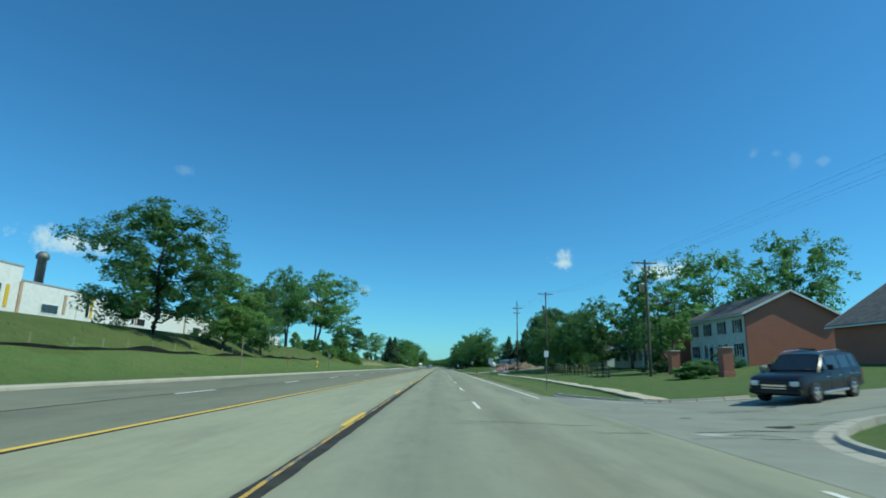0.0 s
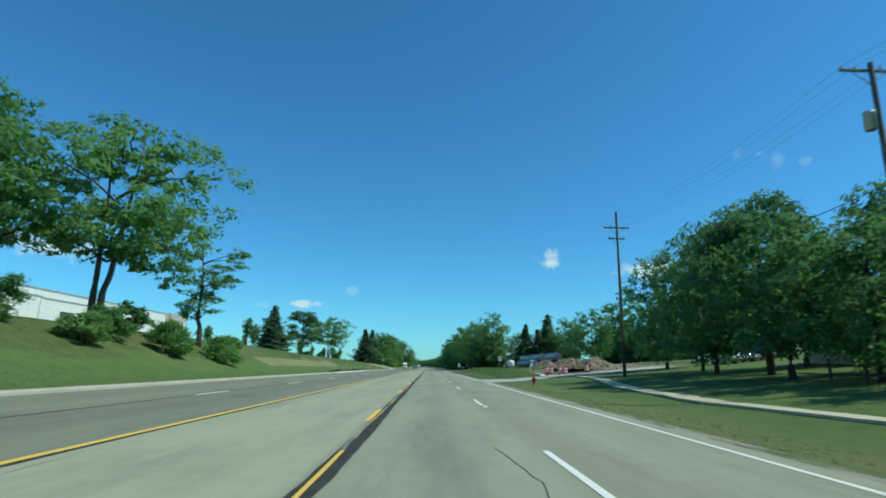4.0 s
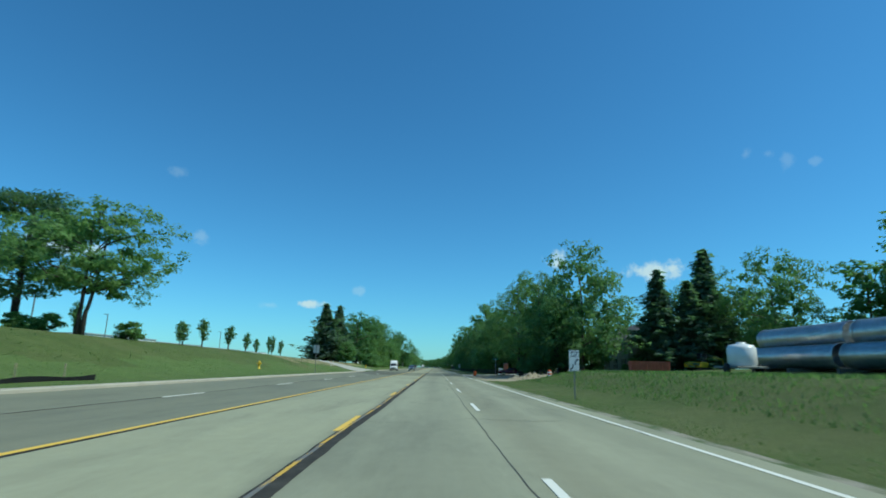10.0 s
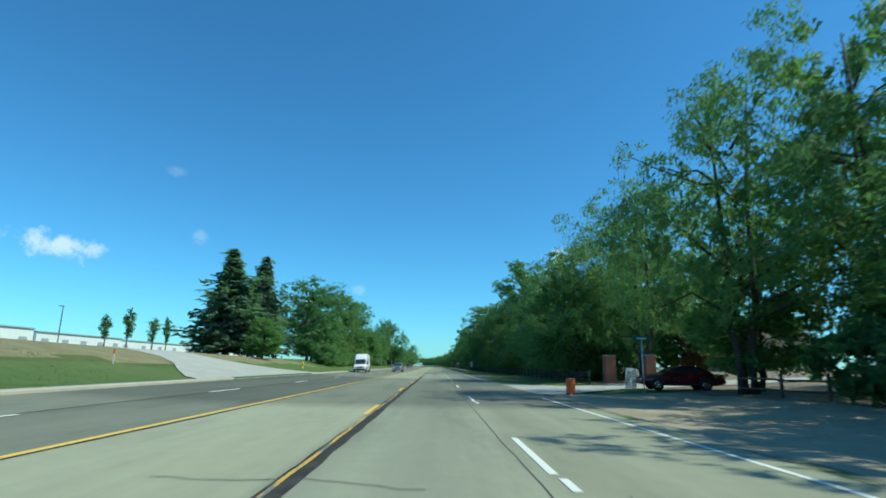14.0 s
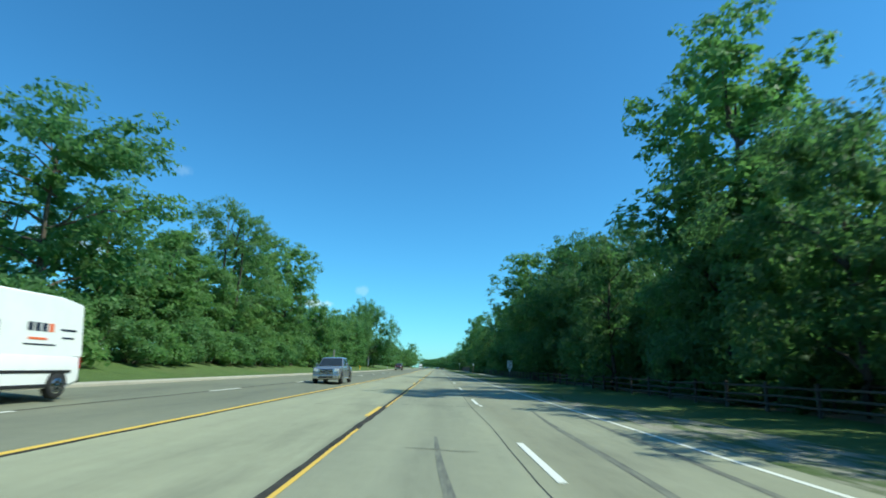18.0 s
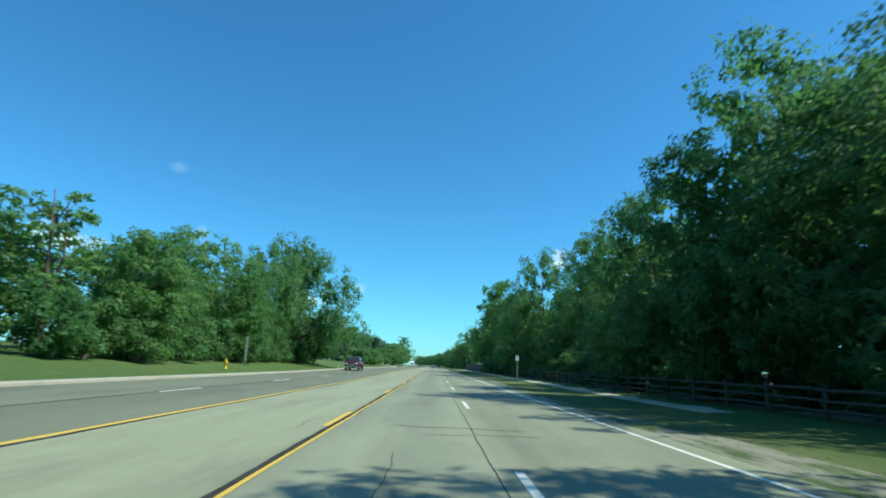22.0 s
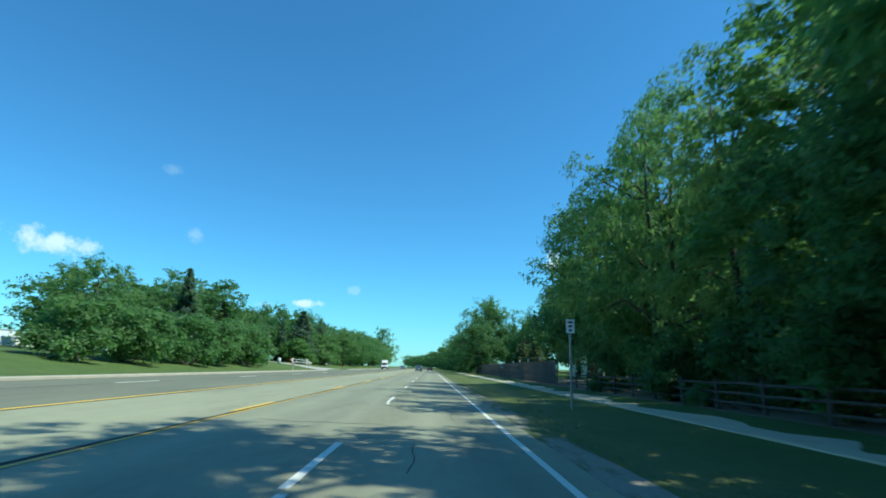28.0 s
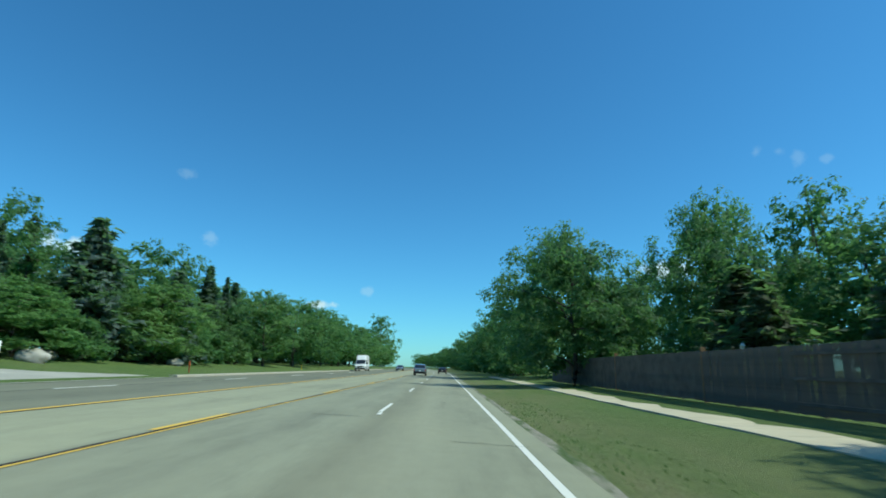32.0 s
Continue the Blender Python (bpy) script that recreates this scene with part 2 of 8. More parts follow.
def grass_build(c1, c2, c3, dry, strip=False):
    def build(nt, N, L, bsdf):
        pos = coords(nt, (1, 1, 0.3), True)
        big = noise_node(nt, pos, 0.07, 5, 0.6)
        mid = noise_node(nt, pos, 0.9, 5, 0.65)
        fine = noise_node(nt, pos, 18.0, 4, 0.75)
        col = ramp(nt, mid, [(0.3, c1), (0.52, c2), (0.75, c3)])
        col = mixc(nt, ramp(nt, big, [(0.52, (0, 0, 0)), (0.72, (0.7, 0.7, 0.7))]), col, dry)
        wide = noise_node(nt, coords(nt, (0.5, 0.16, 0.3), True), 1.0, 6, 0.7)
        col = mixc(nt, ramp(nt, wide, [(0.50, (0, 0, 0)), (0.72, (0.55, 0.55, 0.55))]), col, tuple(0.55 * p + 0.45 * q for p, q in zip(c1, dry)))
        if strip:
            # the verge beside the gravel is thin and dry, in uneven runs along the road
            part_x = node(nt, "ShaderNodeSeparateXYZ")
            L.new(coords(nt, (1, 1, 1), True), part_x.inputs[0])
            near, right = node(nt, "ShaderNodeMapRange"), node(nt, "ShaderNodeMapRange")
            for q, a, b in ((near, 10.4, 6.6), (right, 0.0, 1.0)):
                L.new(part_x.outputs["X"], q.inputs["Value"])
                q.inputs["From Min"].default_value, q.inputs["From Max"].default_value = a, b
            both, runs = node(nt, "ShaderNodeMath"), node(nt, "ShaderNodeMath")
            both.operation = runs.operation = "MULTIPLY"
            L.new(near.outputs[0], both.inputs[0])
            L.new(right.outputs[0], both.inputs[1])
            L.new(both.outputs[0], runs.inputs[0])
            L.new(ramp(nt, noise_node(nt, coords(nt, (0.9, 0.10, 0.3), True), 1.0, 5, 0.65), [(0.36, (0.25, 0.25, 0.25)), (0.62, (1, 1, 1))]), runs.inputs[1])
            col = mixc(nt, runs.outputs[0], col, (0.225, 0.200, 0.108))
        col = mixc(nt, 0.45, col, ramp(nt, fine, [(0.3, tuple(0.35 * k for k in c1)), (0.7, tuple(1.35 * k for k in c3))]))
        L.new(col, bsdf.inputs["Base Color"])
        bsdf.inputs["Roughness"].default_value = 0.9
        bsdf.inputs["Specular IOR Level"].default_value = 0.2
        bump(nt, bsdf, fine, 0.9, 0.06)
    return build


def paint_line(name, c, wear):
    """Road paint, worn through in places."""
    def build(nt, N, L, bsdf):
        pos = coords(nt, (1, 0.35, 1), True)
        a = noise_node(nt, pos, 1.4, 5, 0.7)
        b = noise_node(nt, pos, 14.0, 4, 0.75)
        add = N.new("ShaderNodeMath")
        add.operation = "MULTIPLY_ADD"
        L.new(b, add.inputs[0])
        add.inputs[1].default_value = 0.45
        L.new(a, add.inputs[2])
        mask = ramp(nt, add.outputs[0], [(wear, (0, 0, 0)), (wear + 0.06, (1, 1, 1))])
        L.new(mixc(nt, mask, (0.16, 0.155, 0.14), c), bsdf.inputs["Base Color"])
        bsdf.inputs["Roughness"].default_value = 0.65
    return mat(name, build)


def brick_build(nt, N, L, bsdf):
    v = coords(nt)
    br = node(nt, "ShaderNodeTexBrick", Scale=1.0)
    br.inputs["Color1"].default_value = (0.50, 0.15, 0.085, 1)
    br.inputs["Color2"].default_value = (0.40, 0.115, 0.066, 1)
    br.inputs["Mortar"].default_value = (0.30, 0.26, 0.22, 1)
    br.inputs["Mortar Size"].default_value = 0.008
    br.inputs["Brick Width"].default_value = 0.21
    br.inputs["Row Height"].default_value = 0.075
    sw = N.new("ShaderNodeSeparateXYZ")
    cb = N.new("ShaderNodeCombineXYZ")
    ad = N.new("ShaderNodeMath")
    L.new(v, sw.inputs[0])
    L.new(sw.outputs[0], ad.inputs[0])
    L.new(sw.outputs[1], ad.inputs[1])
    L.new(ad.outputs[0], cb.inputs[0])
    L.new(sw.outputs[2], cb.inputs[1])
    L.new(cb.outputs[0], br.inputs["Vector"])
    L.new(mixc(nt, 0.3, br.outputs["Color"], ramp(nt, noise_node(nt, v, 0.8, 5), [(0.3, (0.34, 0.105, 0.062)), (0.7, (0.54, 0.18, 0.10))])), bsdf.inputs["Base Color"])
    bsdf.inputs["Roughness"].default_value = 0.9
    bump(nt, bsdf, br.outputs["Fac"], -0.4, 0.01)


def soil_build(nt, N, L, bsdf):
    pos = coords(nt, (1, 1, 1), True)
    a = noise_node(nt, pos, 0.7, 6, 0.7)
    b = noise_node(nt, pos, 7.0, 5, 0.7)
    col = ramp(nt, a, [(0.3, (0.10, 0.074, 0.046)), (0.55, (0.19, 0.155, 0.105)), (0.75, (0.28, 0.235, 0.165))])
    L.new(mixc(nt, 0.45, col, ramp(nt, b, [(0.3, (0.09, 0.06, 0.035)), (0.7, (0.38, 0.29, 0.19))])), bsdf.inputs["Base Color"])
    bsdf.inputs["Roughness"].default_value = 0.95
    bump(nt, bsdf, b, 0.8, 0.08)


def concrete_build(c):
    def build(nt, N, L, bsdf):
        pos = coords(nt, (1, 1, 1), True)
        a = noise_node(nt, pos, 0.6, 5, 0.65)
        b = noise_node(nt, pos, 40.0, 3, 0.7)
        lo, hi = tuple(k * 0.78 for k in c), tuple(min(1, k * 1.12) for k in c)
        L.new(mixc(nt, 0.3, ramp(nt, a, [(0.3, lo), (0.7, hi)]), ramp(nt, b, [(0.3, lo), (0.7, hi)])), bsdf.inputs["Base Color"])
        bsdf.inputs["Roughness"].default_value = 0.85
        bump(nt, bsdf, b, 0.25, 0.005)
    return build


def verge_build(nt, N, L, bsdf):
    pos = coords(nt, (1, 1, 1), True)
    a = noise_node(nt, coords(nt, (1.4, 0.35, 1), True), 1.0, 5, 0.7)
    b = noise_node(nt, pos, 26.0, 4, 0.75)
    stone = ramp(nt, b, [(0.28, (0.15, 0.135, 0.10)), (0.5, (0.29, 0.265, 0.205)), (0.75, (0.46, 0.425, 0.34))])
    weed = ramp(nt, b, [(0.3, (0.03, 0.055, 0.012)), (0.7, (0.12, 0.17, 0.045))])
    L.new(mixc(nt, ramp(nt, a, [(0.44, (0, 0, 0)), (0.58, (1, 1, 1))]), stone, weed), bsdf.inputs["Base Color"])
    bsdf.inputs["Roughness"].default_value = 0.95
    bump(nt, bsdf, b, 0.7, 0.03)


M_ROAD = mat("asphalt", road_build)
M_SIDE_ROAD = mat("old_asphalt", concrete_build((0.272, 0.272, 0.212)))
M_LAWN = mat("mown_grass", grass_build((0.072, 0.116, 0.030), (0.102, 0.158, 0.043), (0.145, 0.206, 0.060), (0.185, 0.178, 0.082), True))
M_MEADOW = mat("rough_grass", grass_build((0.055, 0.085, 0.022), (0.085, 0.125, 0.032), (0.14, 0.17, 0.055), (0.20, 0.18, 0.09)))
M_DRYGRASS = mat("dry_grass", grass_build((0.15, 0.14, 0.06), (0.25, 0.22, 0.11), (0.34, 0.30, 0.17), (0.14, 0.16, 0.06)))
M_SOIL = mat("bare_soil", soil_build)
def sand_build(nt, N, L, bsdf):
    pos = coords(nt, (1, 1, 1), True)
    a = noise_node(nt, pos, 0.5, 6, 0.7)
    b = noise_node(nt, pos, 9.0, 5, 0.75)
    col = ramp(nt, a, [(0.3, (0.22, 0.175, 0.11)), (0.55, (0.36, 0.30, 0.20)), (0.75, (0.46, 0.39, 0.27))])
    L.new(mixc(nt, 0.4, col, ramp(nt, b, [(0.3, (0.16, 0.13, 0.085)), (0.7, (0.52, 0.45, 0.32))])), bsdf.inputs["Base Color"])
    bsdf.inputs["Roughness"].default_value = 0.95
    bump(nt, bsdf, b, 0.7, 0.05)


M_SAND = mat("pale_sandy_dirt", sand_build)
M_CONC = mat("concrete", concrete_build((0.43, 0.41, 0.35)))
M_PATH = mat("footpath_concrete", concrete_build((0.56, 0.49, 0.34)))
M_NEWKERB = mat("new_kerb_concrete", concrete_build((0.66, 0.65, 0.60)))
M_KERB = mat("kerb_concrete", concrete_build((0.44, 0.40, 0.32)))
M_GRAVEL = mat("gravel", verge_build)
M_WHITE_LINE = paint_line("white_line_paint", (0.76, 0.74, 0.66), 0.44)
M_YELLOW = paint_line("yellow_line_paint", (0.74, 0.47, 0.07), 0.50)
M_YELLOW_FRAG = paint_line("yellow_worn_paint", (0.62, 0.38, 0.05), 0.70)
M_YELLOW_SOLID = paint_line("yellow_solid_paint", (0.78, 0.50, 0.075), 0.38)
M_TAR = plain("crack_sealant_tar", (0.060, 0.056, 0.048), 0.9, 0, 9, 0.45, 0.15, 0.6)
M_CRACK = plain("crack_dark", (0.06, 0.057, 0.05), 0.95, 0, 12, 0.2)
def tyre_build(nt, N, L, bsdf):
    pos = coords(nt, (1, 0.15, 1), True)
    f = noise_node(nt, pos, 9.0, 5, 0.7)
    L.new(ramp(nt, f, [(0.35, (0.10, 0.098, 0.082)), (0.65, (0.21, 0.21, 0.155))]), bsdf.inputs["Base Color"])
    bsdf.inputs["Roughness"].default_value = 0.8


M_TYREMARK = mat("tyre_mark_rubber", tyre_build)
M_BRICK = mat("red_brick", brick_build)
M_SIDING = plain("white_siding", (0.74, 0.74, 0.69), 0.6, 0, 20, 0.1)
M_PANEL = plain("white_wall_panel", (0.76, 0.75, 0.71), 0.5, 0, 8, 0.07)
M_PANEL_GREY = plain("grey_wall_panel", (0.34, 0.35, 0.36), 0.5, 0, 8, 0.1)
M_CREAM = plain("cream_wall_paint", (0.70, 0.62, 0.42), 0.7, 0, 12, 0.1)
M_TAN = plain("tan_wall_panel", (0.46, 0.33, 0.22), 0.6, 0, 8, 0.1)
M_SHINGLE = plain("asphalt_shingle", (0.15, 0.145, 0.14), 0.95, 0, 25, 0.35, 0.3, 0.6)
M_SHINGLE_TAN = plain("tan_shingle", (0.42, 0.28, 0.18), 0.95, 0, 25, 0.3, 0.3, 0.6)
M_TRIM = plain("white_trim", (0.78, 0.78, 0.75), 0.5, 0, 20, 0.06)
M_GLASSDARK = plain("window_glass", (0.03, 0.035, 0.04), 0.08, 0, 5, 0.1, 0.8, 0.0)
M_BARK = bark("bark_grey_brown", (0.055, 0.042, 0.032), (0.17, 0.135, 0.10))
M_BARK_DARK = bark("bark_dark", (0.035, 0.028, 0.022), (0.10, 0.08, 0.06))
M_POLEWOOD = bark("weathered_pole_wood", (0.09, 0.075, 0.058), (0.22, 0.19, 0.155))
M_RAILWOOD = bark("weathered_rail_wood", (0.045, 0.040, 0.032), (0.12, 0.105, 0.085))
M_LEAF_A = leaves("leaves_mid_green", (0.088, 0.163, 0.062), (0.117, 0.216, 0.077), (0.152, 0.273, 0.099))
M_LEAF_B = leaves("leaves_light_green", (0.114, 0.202, 0.064), (0.15, 0.262, 0.079), (0.194, 0.33, 0.106))
M_LEAF_C = leaves("leaves_dark_green", (0.056, 0.108, 0.048), (0.074, 0.140, 0.058), (0.100, 0.182, 0.074))
M_LEAF_W = leaves("willow_leaves", (0.119, 0.191, 0.059), (0.154, 0.244, 0.078), (0.207, 0.307, 0.106))
M_LEAF_RED = leaves("dark_red_leaves", (0.080, 0.024, 0.018), (0.130, 0.036, 0.026), (0.190, 0.058, 0.040))
M_BLADE = leaves("grass_blades", (0.075, 0.125, 0.030), (0.105, 0.168, 0.042), (0.150, 0.205, 0.062))
M_NEEDLE = leaves("spruce_needles", (0.092, 0.132, 0.108), (0.132, 0.186, 0.150), (0.180, 0.245, 0.196))
M_NEEDLE_BLUE = leaves("blue_spruce_needles", (0.100, 0.140, 0.125), (0.145, 0.195, 0.175), (0.205, 0.260, 0.235))
M_PINE = leaves("pine_needles", (0.046, 0.086, 0.048), (0.070, 0.126, 0.066), (0.104, 0.172, 0.088))
M_BROWNING = leaves("browning_needles", (0.070, 0.080, 0.050), (0.110, 0.115, 0.070), (0.130, 0.145, 0.085))
M_GALV = plain("galvanised_steel", (0.70, 0.71, 0.72), 0.30, 0.85, 15, 0.12)
M_STEEL_POST = plain("sign_post_steel", (0.24, 0.25, 0.24), 0.6, 0.6, 15, 0.15)
M_WOODPOST = plain("pale_wood_post", (0.40, 0.32, 0.22), 0.85, 0, 15, 0.2)
M_SIGNWHITE = plain("white_sign_face", (0.78, 0.79, 0.78), 0.4, 0, 20, 0.04)
M_SIGNBACK = plain("sign_back_aluminium", (0.42, 0.43, 0.43), 0.45, 0.7, 15, 0.1)
M_BLACK = plain("black_paint", (0.018, 0.018, 0.018), 0.5, 0, 20, 0.1)
M_GREENSIGN = plain("green_sign_face", (0.012, 0.17, 0.09), 0.4, 0, 20, 0.06)
M_ORANGE = plain("orange_plastic", (0.72, 0.13, 0.03), 0.5, 0, 20, 0.08)
M_REDPAINT = plain("red_paint", (0.40, 0.03, 0.025), 0.4, 0, 20, 0.15)
M_YELLOWPAINT = plain("yellow_paint", (0.72, 0.48, 0.03), 0.4, 0, 20, 0.1)
M_RUBBER = plain("black_rubber", (0.02, 0.02, 0.02), 0.85, 0, 30, 0.2)
M_CARBLACK = plain("black_car_paint", (0.012, 0.012, 0.013), 0.28, 0, 3, 0.05, 0.35, 0.0)
M_CARWHITE = plain("white_car_paint", (0.80, 0.80, 0.79), 0.2, 0, 3, 0.03, 0.6, 0.0)
M_CARRED = plain("dark_red_car_paint", (0.13, 0.010, 0.018), 0.18, 0.2, 3, 0.05, 0.6, 0.0)
M_CARSILVER = plain("silver_car_paint", (0.42, 0.44, 0.46), 0.25, 0.7, 3, 0.05, 0.6, 0.0)
M_CARBLUE = plain("dark_blue_car_paint", (0.02, 0.03, 0.06), 0.18, 0.2, 3, 0.05, 0.6, 0.0)
M_CHROME = plain("chrome", (0.75, 0.76, 0.77), 0.15, 1.0, 10, 0.05, 0.5, 0.0)
M_LAMPGLASS = plain("lamp_glass", (0.75, 0.76, 0.74), 0.1, 0, 10, 0.05, 0.8, 0.0)
M_TAILLAMP = plain("red_lamp_glass", (0.35, 0.01, 0.01), 0.15, 0, 10, 0.05, 0.8, 0.0)
M_FENCE = plain("weathered_grey_fence_board", (0.125, 0.112, 0.096), 0.9, 0, 14, 0.3)
M_FENCEPOST = plain("brown_fence_post", (0.30, 0.17, 0.08), 0.85, 0, 14, 0.25)
M_WIRE = plain("black_cable", (0.02, 0.02, 0.022), 0.6, 0, 10, 0.1)
M_ROCK = plain("pale_boulder_stone", (0.44, 0.41, 0.36), 0.9, 0, 8, 0.25, 0.3, 0.6)
M_ROCK_DARK = plain("brown_rubble_stone", (0.26, 0.19, 0.115), 0.95, 0, 8, 0.35, 0.3, 0.7)
M_SILT = plain("black_silt_fabric", (0.022, 0.024, 0.024), 0.9, 0, 12, 0.25)
M_TACTILE = plain("red_tactile_paving", (0.42, 0.11, 0.07), 0.85, 0, 30, 0.15)


# ------------------------------------------------------------------ mesh helpers
def part(name, bm, material, parent=None, label=""):
    me = bpy.data.meshes.new(name)
    bm.normal_update()
    bm.to_mesh(me)
    bm.free()
    me.materials.append(material)
    ob = new(name, me)
    if parent is not None:
        ob.parent = parent
    if label:
        ob["label"] = label
    return ob


def share(name, me, parent=None, m=None):
    ob = new(name, me)
    if parent is not None:
        ob.parent = parent
    if m is not None:
        ob.matrix_basis = m
    return ob


def mesh_of(name, bm, *materials):
    me = bpy.data.meshes.new(name)
    bm.normal_update()
    bm.to_mesh(me)
    bm.free()
    for m in materials:
        me.materials.append(m)
    return me


def smooth(me):
    me.polygons.foreach_set("use_smooth", np.ones(len(me.polygons), dtype=bool))
    return me


def box(bm, x0, y0, z0, x1, y1, z1, bevel=0.0, m=None):
    vs = [bm.verts.new(c) for c in ((x0, y0, z0), (x1, y0, z0), (x1, y1, z0), (x0, y1, z0),
                                    (x0, y0, z1), (x1, y0, z1), (x1, y1, z1), (x0, y1, z1))]
    fs = [bm.faces.new([vs[i] for i in f]) for f in ((3, 2, 1, 0), (4, 5, 6, 7), (0, 1, 5, 4), (1, 2, 6, 5), (2, 3, 7, 6), (3, 0, 4, 7))]
    if bevel:
        es = list({e for f in fs for e in f.edges})
        got = bmesh.ops.bevel(bm, geom=es, offset=bevel, segments=1, affect="EDGES")
        vs = list({v for f in got["faces"] for v in f.verts} | {v for v in vs if v.is_valid})
    if m is not None:
        bmesh.ops.transform(bm, matrix=m, verts=[v for v in vs if v.is_valid])
    return bm


def tube(bm, path, radii, seg=8, cap=True):
    """A tapered round bar along a path."""
    rings = []
    n = len(path)
    for i, p in enumerate(path):
        p = Vector(p)
        d = Vector(path[min(i + 1, n - 1)]) - Vector(path[max(i - 1, 0)])
        q = d.to_track_quat("Z", "Y")
        rings.append([bm.verts.new(p + q @ Vector((radii[i] * math.cos(2 * math.pi * k / seg), radii[i] * math.sin(2 * math.pi * k / seg), 0))) for k in range(seg)])
    for a, b in zip(rings, rings[1:]):
        for k in range(seg):
            bm.faces.new((a[k], a[(k + 1) % seg], b[(k + 1) % seg], b[k])).smooth = True
    if cap:
        bm.faces.new(rings[0][::-1])
        bm.faces.new(rings[-1])
    return bm


def lathe(bm, profile, seg=12, at=(0, 0, 0)):
    """A turned shape: profile of (radius, height)."""
    rings = [[bm.verts.new((at[0] + r * math.cos(2 * math.pi * k / seg), at[1] + r * math.sin(2 * math.pi * k / seg), at[2] + z)) for k in range(seg)] for r, z in profile]
    for a, b in zip(rings, rings[1:]):
        for k in range(seg):
            bm.faces.new((a[k], a[(k + 1) % seg], b[(k + 1) % seg], b[k])).smooth = True
    bm.faces.new(rings[0][::-1])
    bm.faces.new(rings[-1])
    return bm


def prism(bm, outline, y0, y1, m=None):
    """An outline of (x, z) pushed from y0 to y1."""
    a = [bm.verts.new((x, y0, z)) for x, z in outline]
    b = [bm.verts.new((x, y1, z)) for x, z in outline]
    n = len(outline)
    bm.faces.new(a)
    bm.faces.new(b[::-1])
    for k in range(n):
        bm.faces.new((a[k], b[k], b[(k + 1) % n], a[(k + 1) % n]))
    if m is not None:
        bmesh.ops.transform(bm, matrix=m, verts=a + b)
    return bm


def thing(name, label, category, m=None, group="", kind=""):
    ob = tagged(new(name), label, category, group, kind)
    if m is not None:
        ob.matrix_basis = m
    return ob


def lerp(x, table):
    for (x0, v0), (x1, v1) in zip(table, table[1:]):
        if x <= x1:
            return v0 + (v1 - v0) * max(0.0, (x - x0) / (x1 - x0))
    return table[-1][1]


def ease(u):
    u = min(1.0, max(0.0, u))
    return u * u * (3 - 2 * u)


# ------------------------------------------------------------------ the lie of the land
X_KERB, X_LSEAM, X_LYEL, X_RYEL, X_DASH, X_EDGE, X_TAR = -13.9, -10.2, -6.43, -2.04, 1.6, 5.05, 5.6
BANK = ((-300, 4.0), (150, 4.2), (190, 3.6), (260, 3.1), (300, 2.6), (340, 2.3), (400, 1.9), (450, 1.5), (490, 1.5), (520, 2.0), (545, 2.1), (600, 1.8), (700, 1.6), (1200, 1.2))
RISE = ((-300, 0.10), (150, 0.09), (190, 0.055), (260, 0.05), (300, 0.03), (700, 0.035), (1200, 0.03))


def bend(y):
    """Far ahead the whole road swings gently to the left."""
    return -1.6e-4 * min(900.0, max(0.0, y - 700)) ** 2


def road_z(x, y=0.0):
    """The cross-section; past the willows the whole width leans down towards the near side."""
    lean = ease((y - 462) / 45)
    return lerp(x, ((-14.4, 0.32), (-13.9, 0.30), (-10.2, 0.11), (-6.4, 0.0), (6, 0.0))) + lean * lerp(x, ((-14.4, 0.17), (-13.9, 0.18), (-10.2, 0.33), (-6.43, 0.255), (3.3, 0.0), (6.0, -0.07)))


def ground_z(x, y):
    x -= bend(y)
    if x < X_KERB - 0.3:
        low = 0.40 + 0.18 * ease((y - 462) / 45)
        z = low + (max(low, lerp(y, BANK)) - low) * ease((-14.6 - x) / 13.0) + 0.04 * min(40.0, max(0.0, -27.0 - x))
    elif x < X_TAR:
        return road_z(x, y) - 0.10
    else:
        z = -0.02 - 0.07 * ease((y - 462) / 45) * ease((9.0 - x) / 3.0) + lerp(y, RISE) * min(50.0, max(0.0, x - 9.0))
        if 152 < y < 252:
            z += 0.72 * ease((x - 10) / 9) * ease((y - 152) / 20) * ease((252 - y) / 14)
        if 154 < y < 250:
            z += 0.72 * math.exp(-((x - 13.6) / 3.4) ** 2) * ease((y - 154) / 12) * ease((250 - y) / 12) * ease((x - 6) / 4)
    far = max(0.0, abs(x) - 15) / 40.0
    return z + 0.25 * min(1.0, far) * noise.noise((x * 0.06, y * 0.06, 3.0)) + 0.04 * min(1.0, max(0.0, abs(x + 4.3) - 11) / 4) * noise.noise((x * 0.5, y * 0.5, 0.0))


def spread(a, b, n):
    return [a + (b - a) * k / n for k in range(n + 1)]


gx = [-3000, -1500, -700, -350, -200, -140, -100, -80] + spread(-70, -30, 16) + spread(-29, -14.6, 18) + [-14.3, -13.9, -10.2, -6.4, 0.0, 5.7, 5.8] + spread(6.3, 24, 24) + spread(25.5, 60, 14) + [75, 100, 140, 200, 350, 700, 1500, 3000]
gy = [-3000, -1200, -500, -250] + spread(-150, 900, 262) + [940, 1000, 1100, 1300, 1700, 2400, 3600]
bm = bmesh.new()
grid = [[bm.verts.new((x + bend(y), y, ground_z(x + bend(y), y) if -300 < y < 1300 and abs(x) < 800 else (1.5 if x < -14 else (0.3 if x > 6 else -0.1)))) for x in gx] for y in gy]
